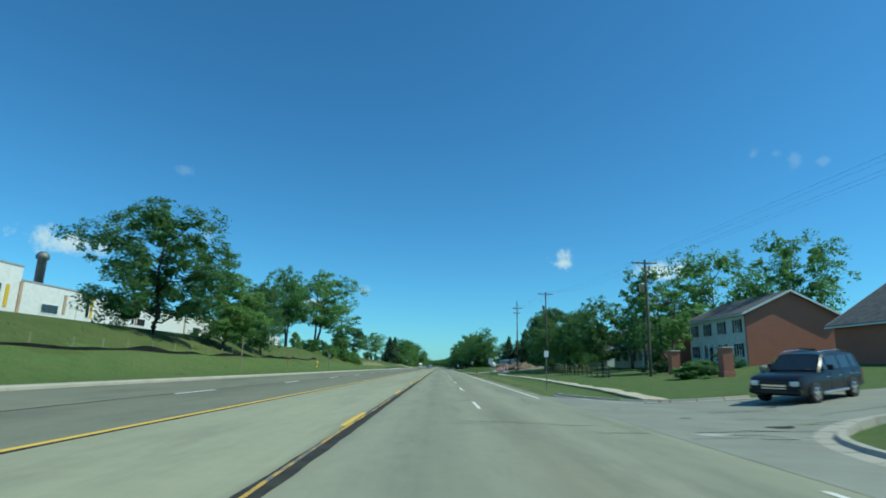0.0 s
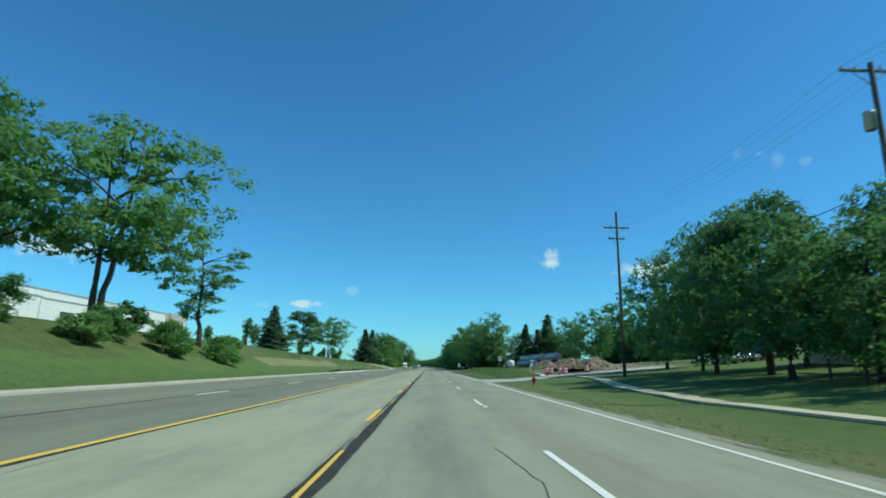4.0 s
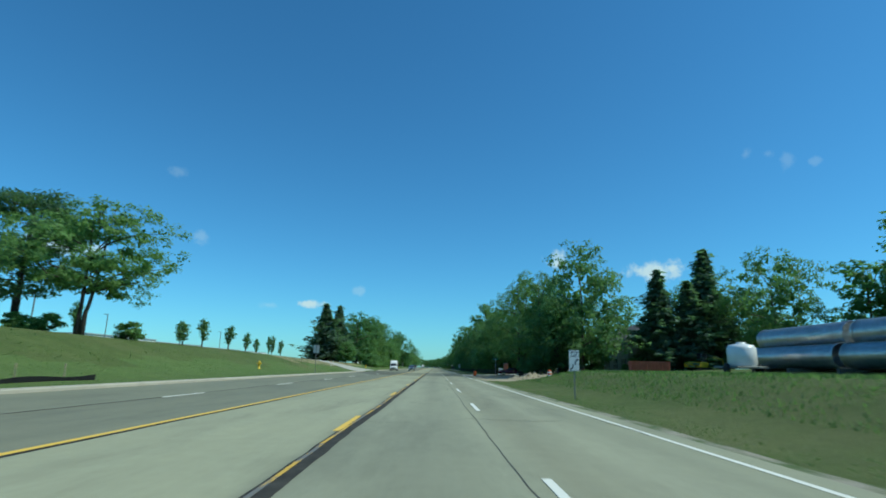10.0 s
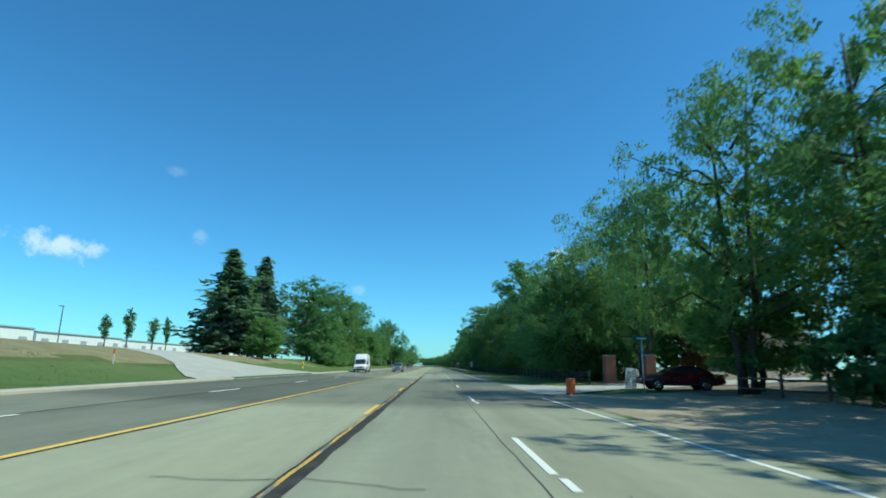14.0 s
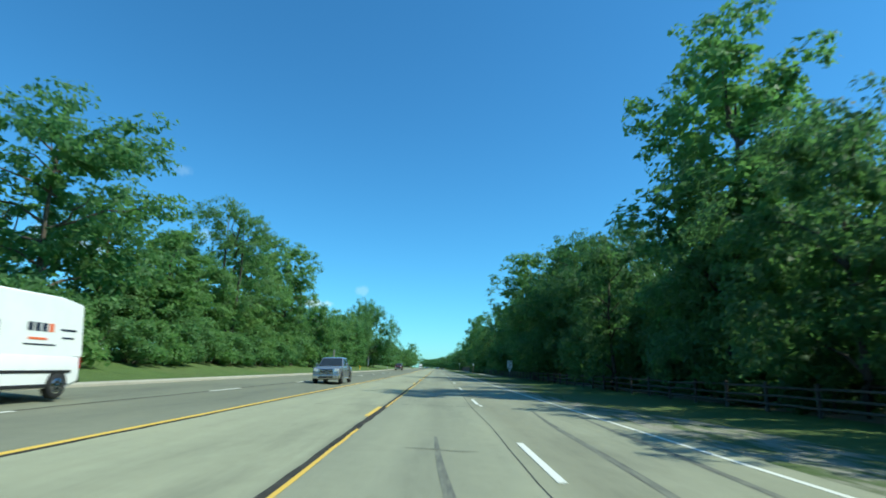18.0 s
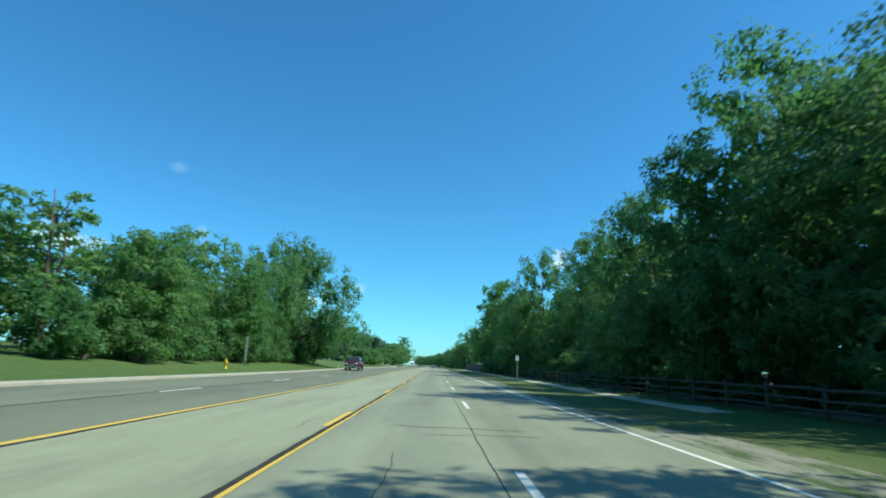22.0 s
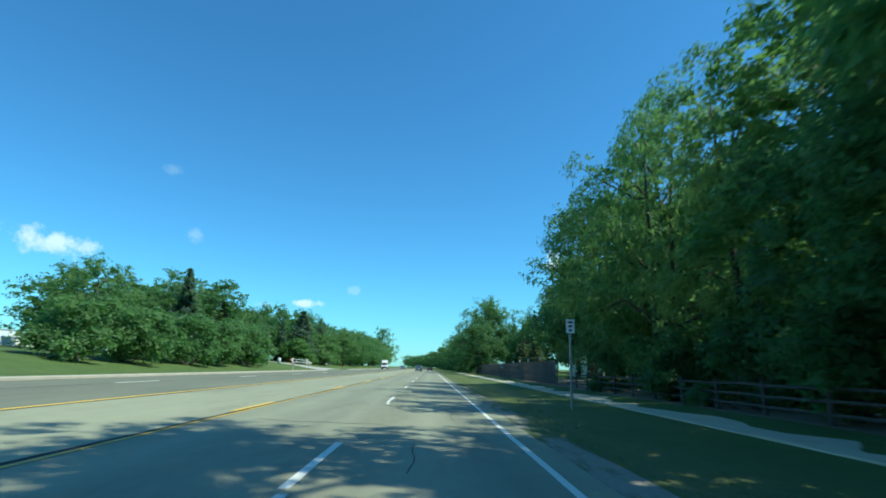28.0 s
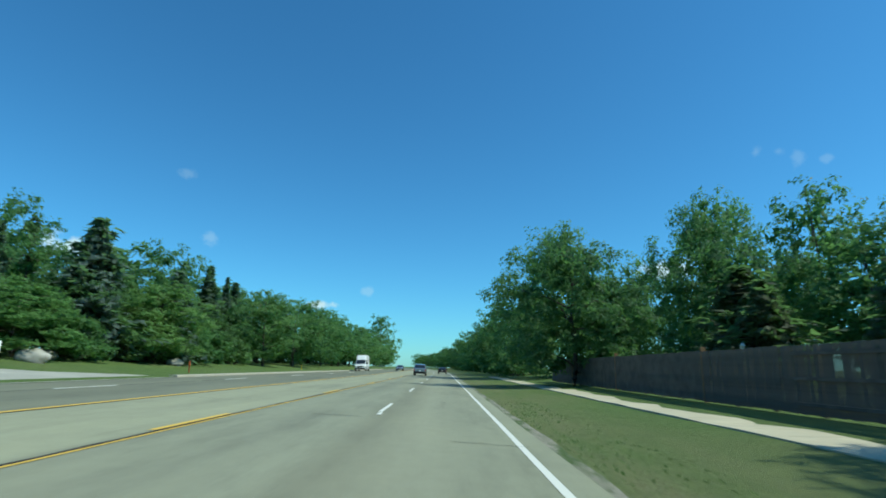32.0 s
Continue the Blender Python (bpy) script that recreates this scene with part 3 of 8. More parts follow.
for j in range(len(gy) - 1):
    for i in range(len(gx) - 1):
        f = bm.faces.new((grid[j][i], grid[j][i + 1], grid[j + 1][i + 1], grid[j + 1][i]))
        cx, cy = (gx[i] + gx[i + 1]) / 2, (gy[j] + gy[j + 1]) / 2
        wob = 3.0 * noise.noise((cx * 0.1, cy * 0.1, 7.0))
        f.smooth = True
        if cx < -20 + wob and cy < 300:
            f.material_index = 1
        if -21.2 + 0.3 * wob < cx < -18.6 + 0.3 * wob and 140 + wob * 2 < cy < 192 or cx < -21 + wob and 264 + 3 * wob < cy < 345:
            f.material_index = 2
        if 6 < cx < 40 and 138 < cy < 246:
            f.material_index = 1
        if 5.7 < cx < 22 + wob and 248 + wob < cy < 286:
            f.material_index = 5 if cx < 14 + wob else 3
        if 15.2 + 0.25 * wob < cx < 34 + wob and 143 < cy < 192:
            f.material_index = 3
        if 13.5 < cx < 60 and 286 < cy < 600:
            f.material_index = 4
ground = tagged(new("ground", mesh_of("ground", bm, M_LAWN, M_MEADOW, M_DRYGRASS, M_SOIL, M_SOIL, M_SAND)), "rolling roadside lawn, rough grass and bare soil", "ground", kind="structure")


def sheet(name, rows, material, parent=None, label="", lift=0.0, thick=0.0):
    """A strip of surface from rows of points across it."""
    b = bmesh.new()
    vs = [[b.verts.new((x + bend(y), y, z + lift)) for x, y, z in row] for row in rows]
    for p, q in zip(vs, vs[1:]):
        for k in range(len(p) - 1):
            b.faces.new((p[k], p[k + 1], q[k + 1], q[k])).smooth = True
    if thick:
        got = bmesh.ops.extrude_face_region(b, geom=b.faces[:])
        bmesh.ops.translate(b, vec=(0, 0, -thick), verts=[v for v in got["geom"] if isinstance(v, bmesh.types.BMVert)])
    bmesh.ops.recalc_face_normals(b, faces=b.faces[:])
    if not thick and b.faces[0].normal.z < 0:
        bmesh.ops.reverse_faces(b, faces=b.faces[:])
    return part(name, b, material, parent, label)


ROAD_Y = spread(-150, 900, 150) + [1000, 1200, 1600, 2400]
road = sheet("road", [[(x, y, road_z(x, y)) for x in (X_KERB, -12, X_LSEAM, -8.3, X_LYEL, X_RYEL, 0, X_DASH, 3.5, X_TAR + 0.06 * noise.noise((1.0, y * 0.4, 0)))] for y in ROAD_Y], M_ROAD)
tagged(road, "wide five-lane road of sun-bleached grey asphalt", "road", kind="structure")
SHOULDER = ((-100, 0.34), (318, 0.4), (334, 1.6), (342, 3.2), (350, 2.6), (360, 0.7), (376, 0.8), (381, 3.1), (388, 3.1), (393, 1.3), (398, 1.3), (408, 0.6), (414, 1.8), (424, 1.6), (432, 0.6), (455, 0.8), (474, 1.7), (492, 1.6), (515, 0.8), (585, 0.5), (600, 0.24), (900, 0.24))
shoulder = sheet("shoulder", [[(x, y, -0.003 - 0.002 * (x - 5.7) - 0.06 * ease((y - 462) / 45)) for x in (X_TAR - 0.1, X_TAR + 0.1, X_TAR + lerp(y, SHOULDER) + 0.20 * noise.noise((3.0, y * 0.31, 0)) + 0.07 * noise.noise((5.0, y * 1.9, 0)))] for y in spread(-100, 900, 500)], M_GRAVEL)
tagged(shoulder, "narrow strip of pale gravel along the road edge", "shoulder", kind="structure")

# kerb along the far side of the road, in lengths
kerb_bm = prism(bmesh.new(), ((0, -0.12), (0, 0.10), (-0.03, 0.14), (-0.16, 0.15), (-0.55, 0.15), (-0.55, -0.12)), 0, 5.98)
kerb_mesh = mesh_of("kerb_length", kerb_bm, M_KERB)
new_kerb_mesh = mesh_of("new_kerb_length", prism(bmesh.new(), ((0, -0.12), (0, 0.10), (-0.03, 0.14), (-0.16, 0.15), (-0.55, 0.15), (-0.55, -0.12)), 0, 5.98), M_NEWKERB)
kerb = thing("kerb", "weathered concrete kerb in long lengths", "kerb", kind="structure")
for k in range(140):
    y = -60 + 6.0 * k
    if not (292 < y + 3 < 318 or 622 < y + 3 < 650):
        share("kerb_length", new_kerb_mesh if 154 < y < 188 else kerb_mesh, kerb, pose(X_KERB + 0.02 + bend(y), y, road_z(X_KERB, y + 3), 0, 0, math.degrees(math.atan2(bend(y) - bend(y + 6), 6))))


def band(name, x, w, y0, y1, material, lift, wav=0.0, step=4.0, seed=0.0, parent=road):
    n = max(1, int((y1 - y0) / step))
    rows = []
    for y in spread(y0, y1, n):
        c = x + wav * noise.noise((seed, y * 0.12, 0.0)) + 0.5 * wav * noise.noise((seed + 9, y * 0.9, 0.0))
        h = w / 2 * (1 + 2.2 * wav * noise.noise((seed + 5, y * 0.7, 0.0)))
        rows.append([(c - h, y, road_z(c - h, y)), (c + h, y, road_z(c + h, y))])
    return sheet(name, rows, material, parent, lift=lift)


# white dashes between the lanes on the near side
dash_bm = box(bmesh.new(), -0.065, -3.81, 0.0, 0.065, 0, 0.006)
dash_mesh = mesh_of("lane_dash", dash_bm, M_WHITE_LINE)
for k in range(0, 58):
    near_y, far_y = 23.3 + 15.24 * k, 25.5 + 15.24 * k
    share("lane_dash", dash_mesh, road, pose(X_DASH + bend(near_y), near_y, road_z(X_DASH, near_y - 1.9) + 0.003, 0, 1.5 * ease((near_y - 464) / 45), 0))
    share("lane_dash", dash_mesh, road, pose(X_LSEAM + 0.04 + bend(far_y), far_y, road_z(X_LSEAM + 0.04, far_y - 1.9) + 0.012, 0, 1.7, 0))
short_mesh = mesh_of("short_dash", box(bmesh.new(), -0.06, -0.75, 0.0, 0.06, 0, 0.006), M_WHITE_LINE)
for k in range(0, 46):
    if k % 3:
        share("short_dash", short_mesh, road, pose(X_DASH + 0.06, 23.3 + 15.24 * k - 4.1, road_z(X_DASH, 18.8 + 15.24 * k) + 0.003, 0, 1.5 * ease((15.24 * k - 441) / 45), 0))
for a, b in ((27.0, 252), (257, 282), (309, 900)):
    band("edge_line", X_EDGE, 0.13, a, b, M_WHITE_LINE, 0.005, 0.03, 3.0, 2.0)
band("edge_line", X_EDGE, 0.13, -60, 7, M_WHITE_LINE, 0.005, 0.03, 3.0, 2.0)
# yellow lines of the turning lane and the tar that seals the joints
band("tar_seam", X_RYEL + 0.20, 0.33, -60, 330, M_TAR, 0.004, 0.055, 0.3, 4.0)
band("tar_seam", X_RYEL + 0.13, 0.19, 330, 520, M_TAR, 0.004, 0.07, 0.3, 4.0)
band("tar_seam", X_RYEL + 0.09, 0.11, 520, 700, M_TAR, 0.004, 0.09, 0.3, 4.0)
band("tar_seam", X_LYEL + 0.14, 0.13, -60, 700, M_TAR, 0.004, 0.08, 0.8, 6.0)
band("tar_seam", X_LSEAM - 0.08, 0.09, -60, 700, M_TAR, 0.004, 0.10, 0.8, 8.0)
band("tar_seam", 1.28, 0.022, 180, 470, M_CRACK, 0.004, 0.07, 0.8, 11.0)
band("yellow_line", X_LYEL, 0.16, -60, 900, M_YELLOW_SOLID, 0.008, 0.03, 2.0, 1.0)
for k in range(-3, 45):
    y = 13 + 15.24 * k
    band("yellow_dash", X_RYEL - 0.03, 0.15, y, y + 3.8, M_YELLOW_SOLID, 0.008, 0.02, 1.0, 3.0)
for a, b in ((52, 84), (335, 345), (352, 700)):
    band("yellow_line", X_RYEL + (0.20 if a > 300 else 0.13), 0.075, a, b, M_YELLOW, 0.009, 0.06, 1.0, 5.0)
band("yellow_line", X_RYEL + 0.12, 0.07, -40, 52, M_YELLOW_FRAG, 0.009, 0.06, 1.0, 7.0)
band("yellow_line", X_RYEL + 0.12, 0.07, 84, 335, M_YELLOW_FRAG, 0.009, 0.06, 1.0, 8.0)

# cracks and patches in the surface
rng = random.Random(5)
for k in range(170):
    x, y = rng.choice((rng.uniform(-6, -2.5), rng.uniform(-1.5, 1.2), rng.uniform(2, 5))), rng.uniform(5, 690)
    across = rng.random() < 0.75
    b = bmesh.new()
    pts = []
    for s in range(rng.randint(6, 14)):
        pts.append((x, y))
        x += rng.uniform(0.15, 0.35) if across else rng.uniform(-0.08, 0.08)
        y += rng.uniform(-0.16, 0.12) if across else rng.uniform(0.3, 0.6)
        if not -13 < x < 5.4:
            break
    w = rng.uniform(0.010, 0.026) * (1.0 if across else 0.45)
    va = [b.verts.new((px - (0 if across else w), py - (w if across else 0), road_z(px, py) + 0.005)) for px, py in pts]
    vb = [b.verts.new((px + (0 if across else w), py + (w if across else 0), road_z(px, py) + 0.005)) for px, py in pts]
    if len(pts) > 2:
        for i in range(len(pts) - 1):
            b.faces.new((va[i], va[i + 1], vb[i + 1], vb[i]))
        bmesh.ops.recalc_face_normals(b, faces=b.faces[:])
        if b.faces[0].normal.z < 0:
            bmesh.ops.reverse_faces(b, faces=b.faces[:])
        part("crack", b, M_CRACK, road)
    else:
        b.free()

# dark tyre marks and rubbed wheel tracks
for x, w, a, b_, slant in ((2.35, 0.17, 333, 352, 0.055), (3.75, 0.17, 334, 351, 0.055), (0.55, 0.16, 326, 344, -0.03), (4.2, 0.15, 318, 336, 0.03)):
    rows = []
    for y in spread(a, b_, 14):
        c = x + slant * (y - a) + 0.10 * math.sin((y - a) * 0.3)
        h = w / 2 * (0.35 + 0.65 * math.sin(math.pi * (y - a + 0.5) / (b_ - a + 1)))
        rows.append([(c - h, y, 0.0), (c + h, y, 0.0)])
    sheet("tyre_mark", rows, M_TYREMARK, road, lift=0.0035)

# side road by the brick house, and the drives
side_rows = []
for x in spread(X_TAR - 0.15, 14, 40) + spread(15.5, 70, 36):
    flare = 7.0 * (1 - ease((x - 5.6) / 7.5))
    side_rows.append([(x, y, max(0.0, ground_z(max(x, 6.0), y)) + 0.05 * ease((x - 5.6) / 2)) for y in spread(8.0 + math.sqrt(max(0.0, 59.3 - max(0.0, 15.1 - x) ** 2)) if x > 7.42 else 8.0 - 2 * (7.42 - x), 23.5 + flare * 0.8, 6)])
side_road = tagged(sheet("side_road", side_rows, M_SIDE_ROAD, None, lift=0.004), "cracked old asphalt side road with patched mouth", "road", kind="structure")


def drive(name, label, xs, yfun, material, lift=0.05, n=6):
    rows = [[(x, y, (ground_z(x, y) + lift) if x < -15 else ((road_z(X_KERB, y) + 0.01 + 0.03 * (-13.9 - x)) if x < 0 else max(0.0, ground_z(max(6.0, x), y)) + 0.004 + lift * ease((x - 5.6) / 3))) for y in spread(*yfun(x), n)] for x in xs]
    return tagged(sheet(name, rows, material, None, lift=0.0), label, "driveway", kind="structure")


drive("driveway_site", "broad pale concrete driveway into the building site", spread(5.5, 15, 20) + spread(16, 30, 7), lambda x: (lerp(x, ((5.5, 127.5), (6.3, 129.6), (7.6, 131.0), (9.5, 133.0), (12, 135.2), (30, 141))), lerp(x, ((5.5, 141.0), (8.6, 142.0), (13.6, 142.8), (17, 142.7), (30, 149)))), M_CONC)
drive("driveway_gate", "pale concrete driveway between brick gate pillars", spread(5.5, 40, 24), lambda x: (289 - 4 * (1 - ease((x - 5.9) / 5)) + 0.45 * max(0, x - 8), 297 + 5 * (1 - ease((x - 5.9) / 5)) + 0.45 * max(0, x - 8)), M_CONC)
drive("driveway_office", "wide new concrete driveway with rounded kerbs", spread(-14.0, -70, 26), lambda x: (301 - 11 * (1 - ease((-14 - x) / 9)), 312 + 14 * (1 - ease((-14 - x) / 9))), M_CONC)
drive("driveway_park", "concrete driveway up to a chained gate", spread(-14.0, -60, 22), lambda x: (630 - 8 * (1 - ease((-14 - x) / 7)), 638 + 10 * (1 - ease((-14 - x) / 7))), M_CONC)


def walkway(name, label, x_of_y, y0, y1, width=2.2):
    slab = mesh_of("slab", box(bmesh.new(), -width / 2, 0.012, -0.10, width / 2, 1.488, 0.0, 0.01), M_PATH)
    w = thing(name, label, "pavement", kind="structure")
    y = y0
    while y < y1:
        xa, xb = x_of_y(y), x_of_y(y + 1.5)
        za, zb = ground_z(xa, y), ground_z(xb, y + 1.5)
        share("slab", slab, w, pose(xa, y, za + 0.014, math.degrees(math.atan2(zb - za, 1.5)), 0, -math.degrees(math.atan2(xb - xa, 1.5))))
        y += 1.5
    return w


walkway("pavement_houses", "winding pale concrete footpath across the lawn", lambda y: lerp(y, ((26, 10.9), (35, 11.5), (60, 12.2), (80, 12.4), (97, 11.6), (110, 12.8), (126, 16.0), (140, 17.0))), 26, 134)
walkway("pavement_park", "straight pale concrete footpath beside the grass verge", lambda y: lerp(y, ((300, 12.0), (440, 11.3), (560, 11.8), (720, 11.6))), 432, 700, 2.15)


# uneven grass on the verges and banks
def grass(name, label, x0, x1, y0, y1, count, tall, material, seed, clear=()):
    rs = np.random.RandomState(seed)
    x, y = rs.uniform(x0, x1, count), rs.uniform(y0, y1, count)
    keep = np.sin(x * 1.7 + 2.0 * np.sin(y * 0.31)) + np.sin(y * 0.83 + x) + rs.normal(size=count) * 1.6 > -0.9
    for a, b in clear:
        keep &= (y < a) | (y > b)
    x, y = x[keep], y[keep]
    n = len(x)
    z = np.array([ground_z(p, q) for p, q in zip(x, y)])
    s = tall * rs.uniform(0.4, 1.5, n)
    a = rs.random(n) * 6.28
    lean_x, lean_y = 0.5 * s * np.cos(a), 0.5 * s * np.sin(a)
    w = rs.uniform(0.02, 0.05, n) * (0.6 + tall * 2)
    V = np.empty((n, 3, 3))
    V[:, 0] = np.stack([x - w * np.sin(a), y + w * np.cos(a), z - 0.02], axis=1)
    V[:, 1] = np.stack([x + w * np.sin(a), y - w * np.cos(a), z - 0.02], axis=1)
    V[:, 2] = np.stack([x + lean_x, y + lean_y, z + s], axis=1)
    me = bpy.data.meshes.new(name)
    me.from_pydata(V.reshape(-1, 3).tolist(), [], np.arange(3 * n).reshape(-1, 3).tolist())
    me.materials.append(material)
    return tagged(new(name, me), label, "grass", kind="stuff")


grass("verge_grass", "short uneven grass along the road edge", 5.9, 7.6, 26, 640, 30000, 0.040, M_BLADE, 1, ((128, 146), (252, 304), (379, 391)))
grass("meadow_grass", "rough unmown grass before the building site", 9.5, 22, 150, 248, 30000, 0.15, M_BLADE, 2)
grass("bank_grass", "rough unmown grass on the bank", -26, -15, 20, 286, 40000, 0.055, M_BLADE, 3)


rng = random.Random(8)
for k in range(26):
    x, y = rng.uniform(5.2, 12.0), rng.uniform(9.5, 21)
    b = bmesh.new()
    n = rng.randint(7, 10)
    if k < 9:
        r = rng.uniform(0.12, 0.5)
        ring = [b.verts.new((x + r * rng.uniform(0.6, 1.2) * math.cos(6.283 * q / n), y + 0.6 * r * rng.uniform(0.6, 1.2) * math.sin(6.283 * q / n), 0.0)) for q in range(n)]
        b.faces.new(ring)
    else:
        ang, w = rng.uniform(-0.6, 0.6), rng.uniform(0.012, 0.035)
        px, py = x, y
        lo, hi = [], []
        for q in range(n):
            lo.append(b.verts.new((px, py - w, 0.0)))
            hi.append(b.verts.new((px, py + w, 0.0)))
            px += rng.uniform(0.15, 0.4)
            py += 0.25 * math.sin(ang) + rng.uniform(-0.12, 0.12)
        for q in range(n - 1):
            b.faces.new((lo[q], lo[q + 1], hi[q + 1], hi[q]))
    for v in b.verts:
        v.co.z = max(0.0, ground_z(max(v.co.x, 6.0), v.co.y)) + 0.05 * ease((v.co.x - 5.6) / 2) + 0.010
    part("patch" if k < 9 else "crack", b, (M_GRAVEL, M_CONC, M_TAR)[k % 3] if k < 9 else M_CRACK, side_road)


# ------------------------------------------------------------------ trees
def quads(P, T, N, size, aspect):
    """Leaf blades: pointed three-cornered leaves at P, along T, facing N."""
    B = np.cross(N, T)
    B /= np.linalg.norm(B, axis=1)[:, None] + 1e-9
    s = size[:, None]
    V = np.stack([P - T * s * 0.45 - B * s * aspect * 0.5, P - T * s * 0.30 + B * s * aspect * 0.55, P + T * s * 0.62], axis=1)
    return V.reshape(-1, 3)


def leaf_mesh(name, V, material):
    n = len(V) // 3
    me = bpy.data.meshes.new(name)
    me.vertices.add(3 * n)
    me.vertices.foreach_set("co", V.astype(np.float32).ravel())
    me.loops.add(3 * n)
    me.loops.foreach_set("vertex_index", np.arange(3 * n, dtype=np.int32))
    me.polygons.add(n)
    me.polygons.foreach_set("loop_start", np.arange(0, 3 * n, 3, dtype=np.int32))
    me.update(calc_edges=True)
    me.materials.append(material)
    return me


def unit(a):
    return a / (np.linalg.norm(a, axis=1)[:, None] + 1e-9)


def clump_leaves(rs, centres, radii, count, size, aspect=0.62, flat=0.7, up=0.45, hang=0.0):
    which = rs.choice(len(centres), count, p=radii ** 2 / np.sum(radii ** 2))
    d = unit(rs.normal(size=(count, 3)))
    r = rs.random(count) ** 0.45
    off = d * (radii[which] * r)[:, None]
    off[:, 2] *= flat
    P = centres[which] + off
    N = unit(d + np.array([0, 0, up]) + 0.7 * rs.normal(size=(count, 3)))
    T = unit(np.cross(N, rs.normal(size=(count, 3))))
    if hang:
        T = unit(T * (1 - hang) + np.array([0, 0, -1.0]) * hang)
        N = unit(np.cross(T, rs.normal(size=(count, 3))))
    return quads(P, T, N, size * rs.uniform(0.6, 1.35, count), aspect)


def limb_path(rs, a, b, sag, n=4):
    a, b = np.array(a), np.array(b)
    pts = []
    for k in range(n + 1):
        u = k / n
        p = a + (b - a) * u
        p[2] += sag * math.sin(math.pi * u)
        if 0 < k < n:
            p += rs.normal(size=3) * 0.035 * np.linalg.norm(b - a)
        pts.append(tuple(p))
    return pts


def crown_leaves(rs, h, w, base, env, lean, count, leaf, lump, gap, up, flat=0.7, hang=0.0):
    """A crown of many leaf masses set on its outline: each mass is a cluster of small sprays, lit above and hollow below."""
    cover = min(2.4, max(0.55, 1.3 - 2.6 * gap))
    full = gap < -0.2
    n = max(9, int(cover * 40 * (h - base) / w * (0.13 / lump) ** 2))
    tab = np.array([env(v) for v in np.linspace(0, 1, 65)])
    u = np.interp((np.arange(n) + rs.random(n)) / n, np.cumsum(tab + 0.10) / np.sum(tab + 0.10), np.linspace(0, 1, 65))
    a = np.arange(n) * 2.399963 + 0.55 * rs.normal(size=n)
    e = np.interp(u, np.linspace(0, 1, 65), tab) * w / 2
    R = lump * w * rs.uniform(0.62, 1.30, n) * (1.0 - 0.22 * u)
    depth = np.where(rs.random(n) < 0.26, rs.uniform(0.15, 0.6, n), rs.uniform(0.86 if full else 0.78, 1.04 if full else 1.10, n))
    lobes = 1 + 0.13 * np.sin(2 * a + 4.1 * u + rs.random() * 6) + 0.09 * np.sin(3 * a - 6 * u + rs.random() * 6)
    r = np.maximum(0.0, e * lobes - 0.26 * R) * depth
    C = np.stack([r * np.cos(a) + lean * u, r * np.sin(a), base + (h - base) * (0.03 + 0.90 * u) + 0.22 * R * rs.normal(size=n)], axis=1)
    C[:, 2] = np.clip(C[:, 2], base * 0.7, h - 0.5 * flat * R)
    # sprays on the upper and outer side of each mass
    m = 15
    out = np.stack([np.cos(a), np.sin(a), 0.55 * np.ones(n)], axis=1)
    D = unit(rs.normal(size=(n, m, 3)).reshape(-1, 3) + np.repeat(out, m, axis=0) * 0.75).reshape(n, m, 3)
    reach = R[:, None] * rs.uniform(0.55, 1.12, (n, m))
    S = D * reach[:, :, None]
    S[:, :, 2] *= flat
    S += C[:, None, :]
    sr = (R[:, None] * rs.uniform(0.22, 0.46, (n, m)))
    weight = (sr ** 2).ravel()
    pick = rs.choice(n * m, count, p=weight / weight.sum())
    d = unit(rs.normal(size=(count, 3)))
    off = d * (sr.ravel()[pick] * rs.random(count) ** 0.4)[:, None]
    off[:, 2] *= 0.62 * flat + 0.15
    P = S.reshape(-1, 3)[pick] + off
    N = unit(0.75 * D.reshape(-1, 3)[pick] + 0.45 * d + np.array([0, 0, up]) + 0.45 * rs.normal(size=(count, 3)))
    T = unit(np.cross(N, rs.normal(size=(count, 3))) + 0.35 * D.reshape(-1, 3)[pick] + np.array([0, 0, -0.18 - 1.6 * hang]))
    size = leaf * rs.uniform(0.55, 1.40, count)
    # larger leaves deep inside close the crown against the light
    inner = rs.random(count) < (0.15 if full else (0.10 if gap < 0.1 else 0.04))
    k = pick[inner] // m
    P[inner] = C[k] * np.array([0.72, 0.72, 0.97]) + d[inner] * (0.55 * R[k] * rs.random(inner.sum()) ** 0.5)[:, None] * np.array([1, 1, flat])
    size[inner] *= 2.1
    P[:, 2] = np.maximum(P[:, 2], 0.25)
    return quads(P, T, N, size * (1 + 0.5 * hang), 0.62 - 0.5 * hang), C


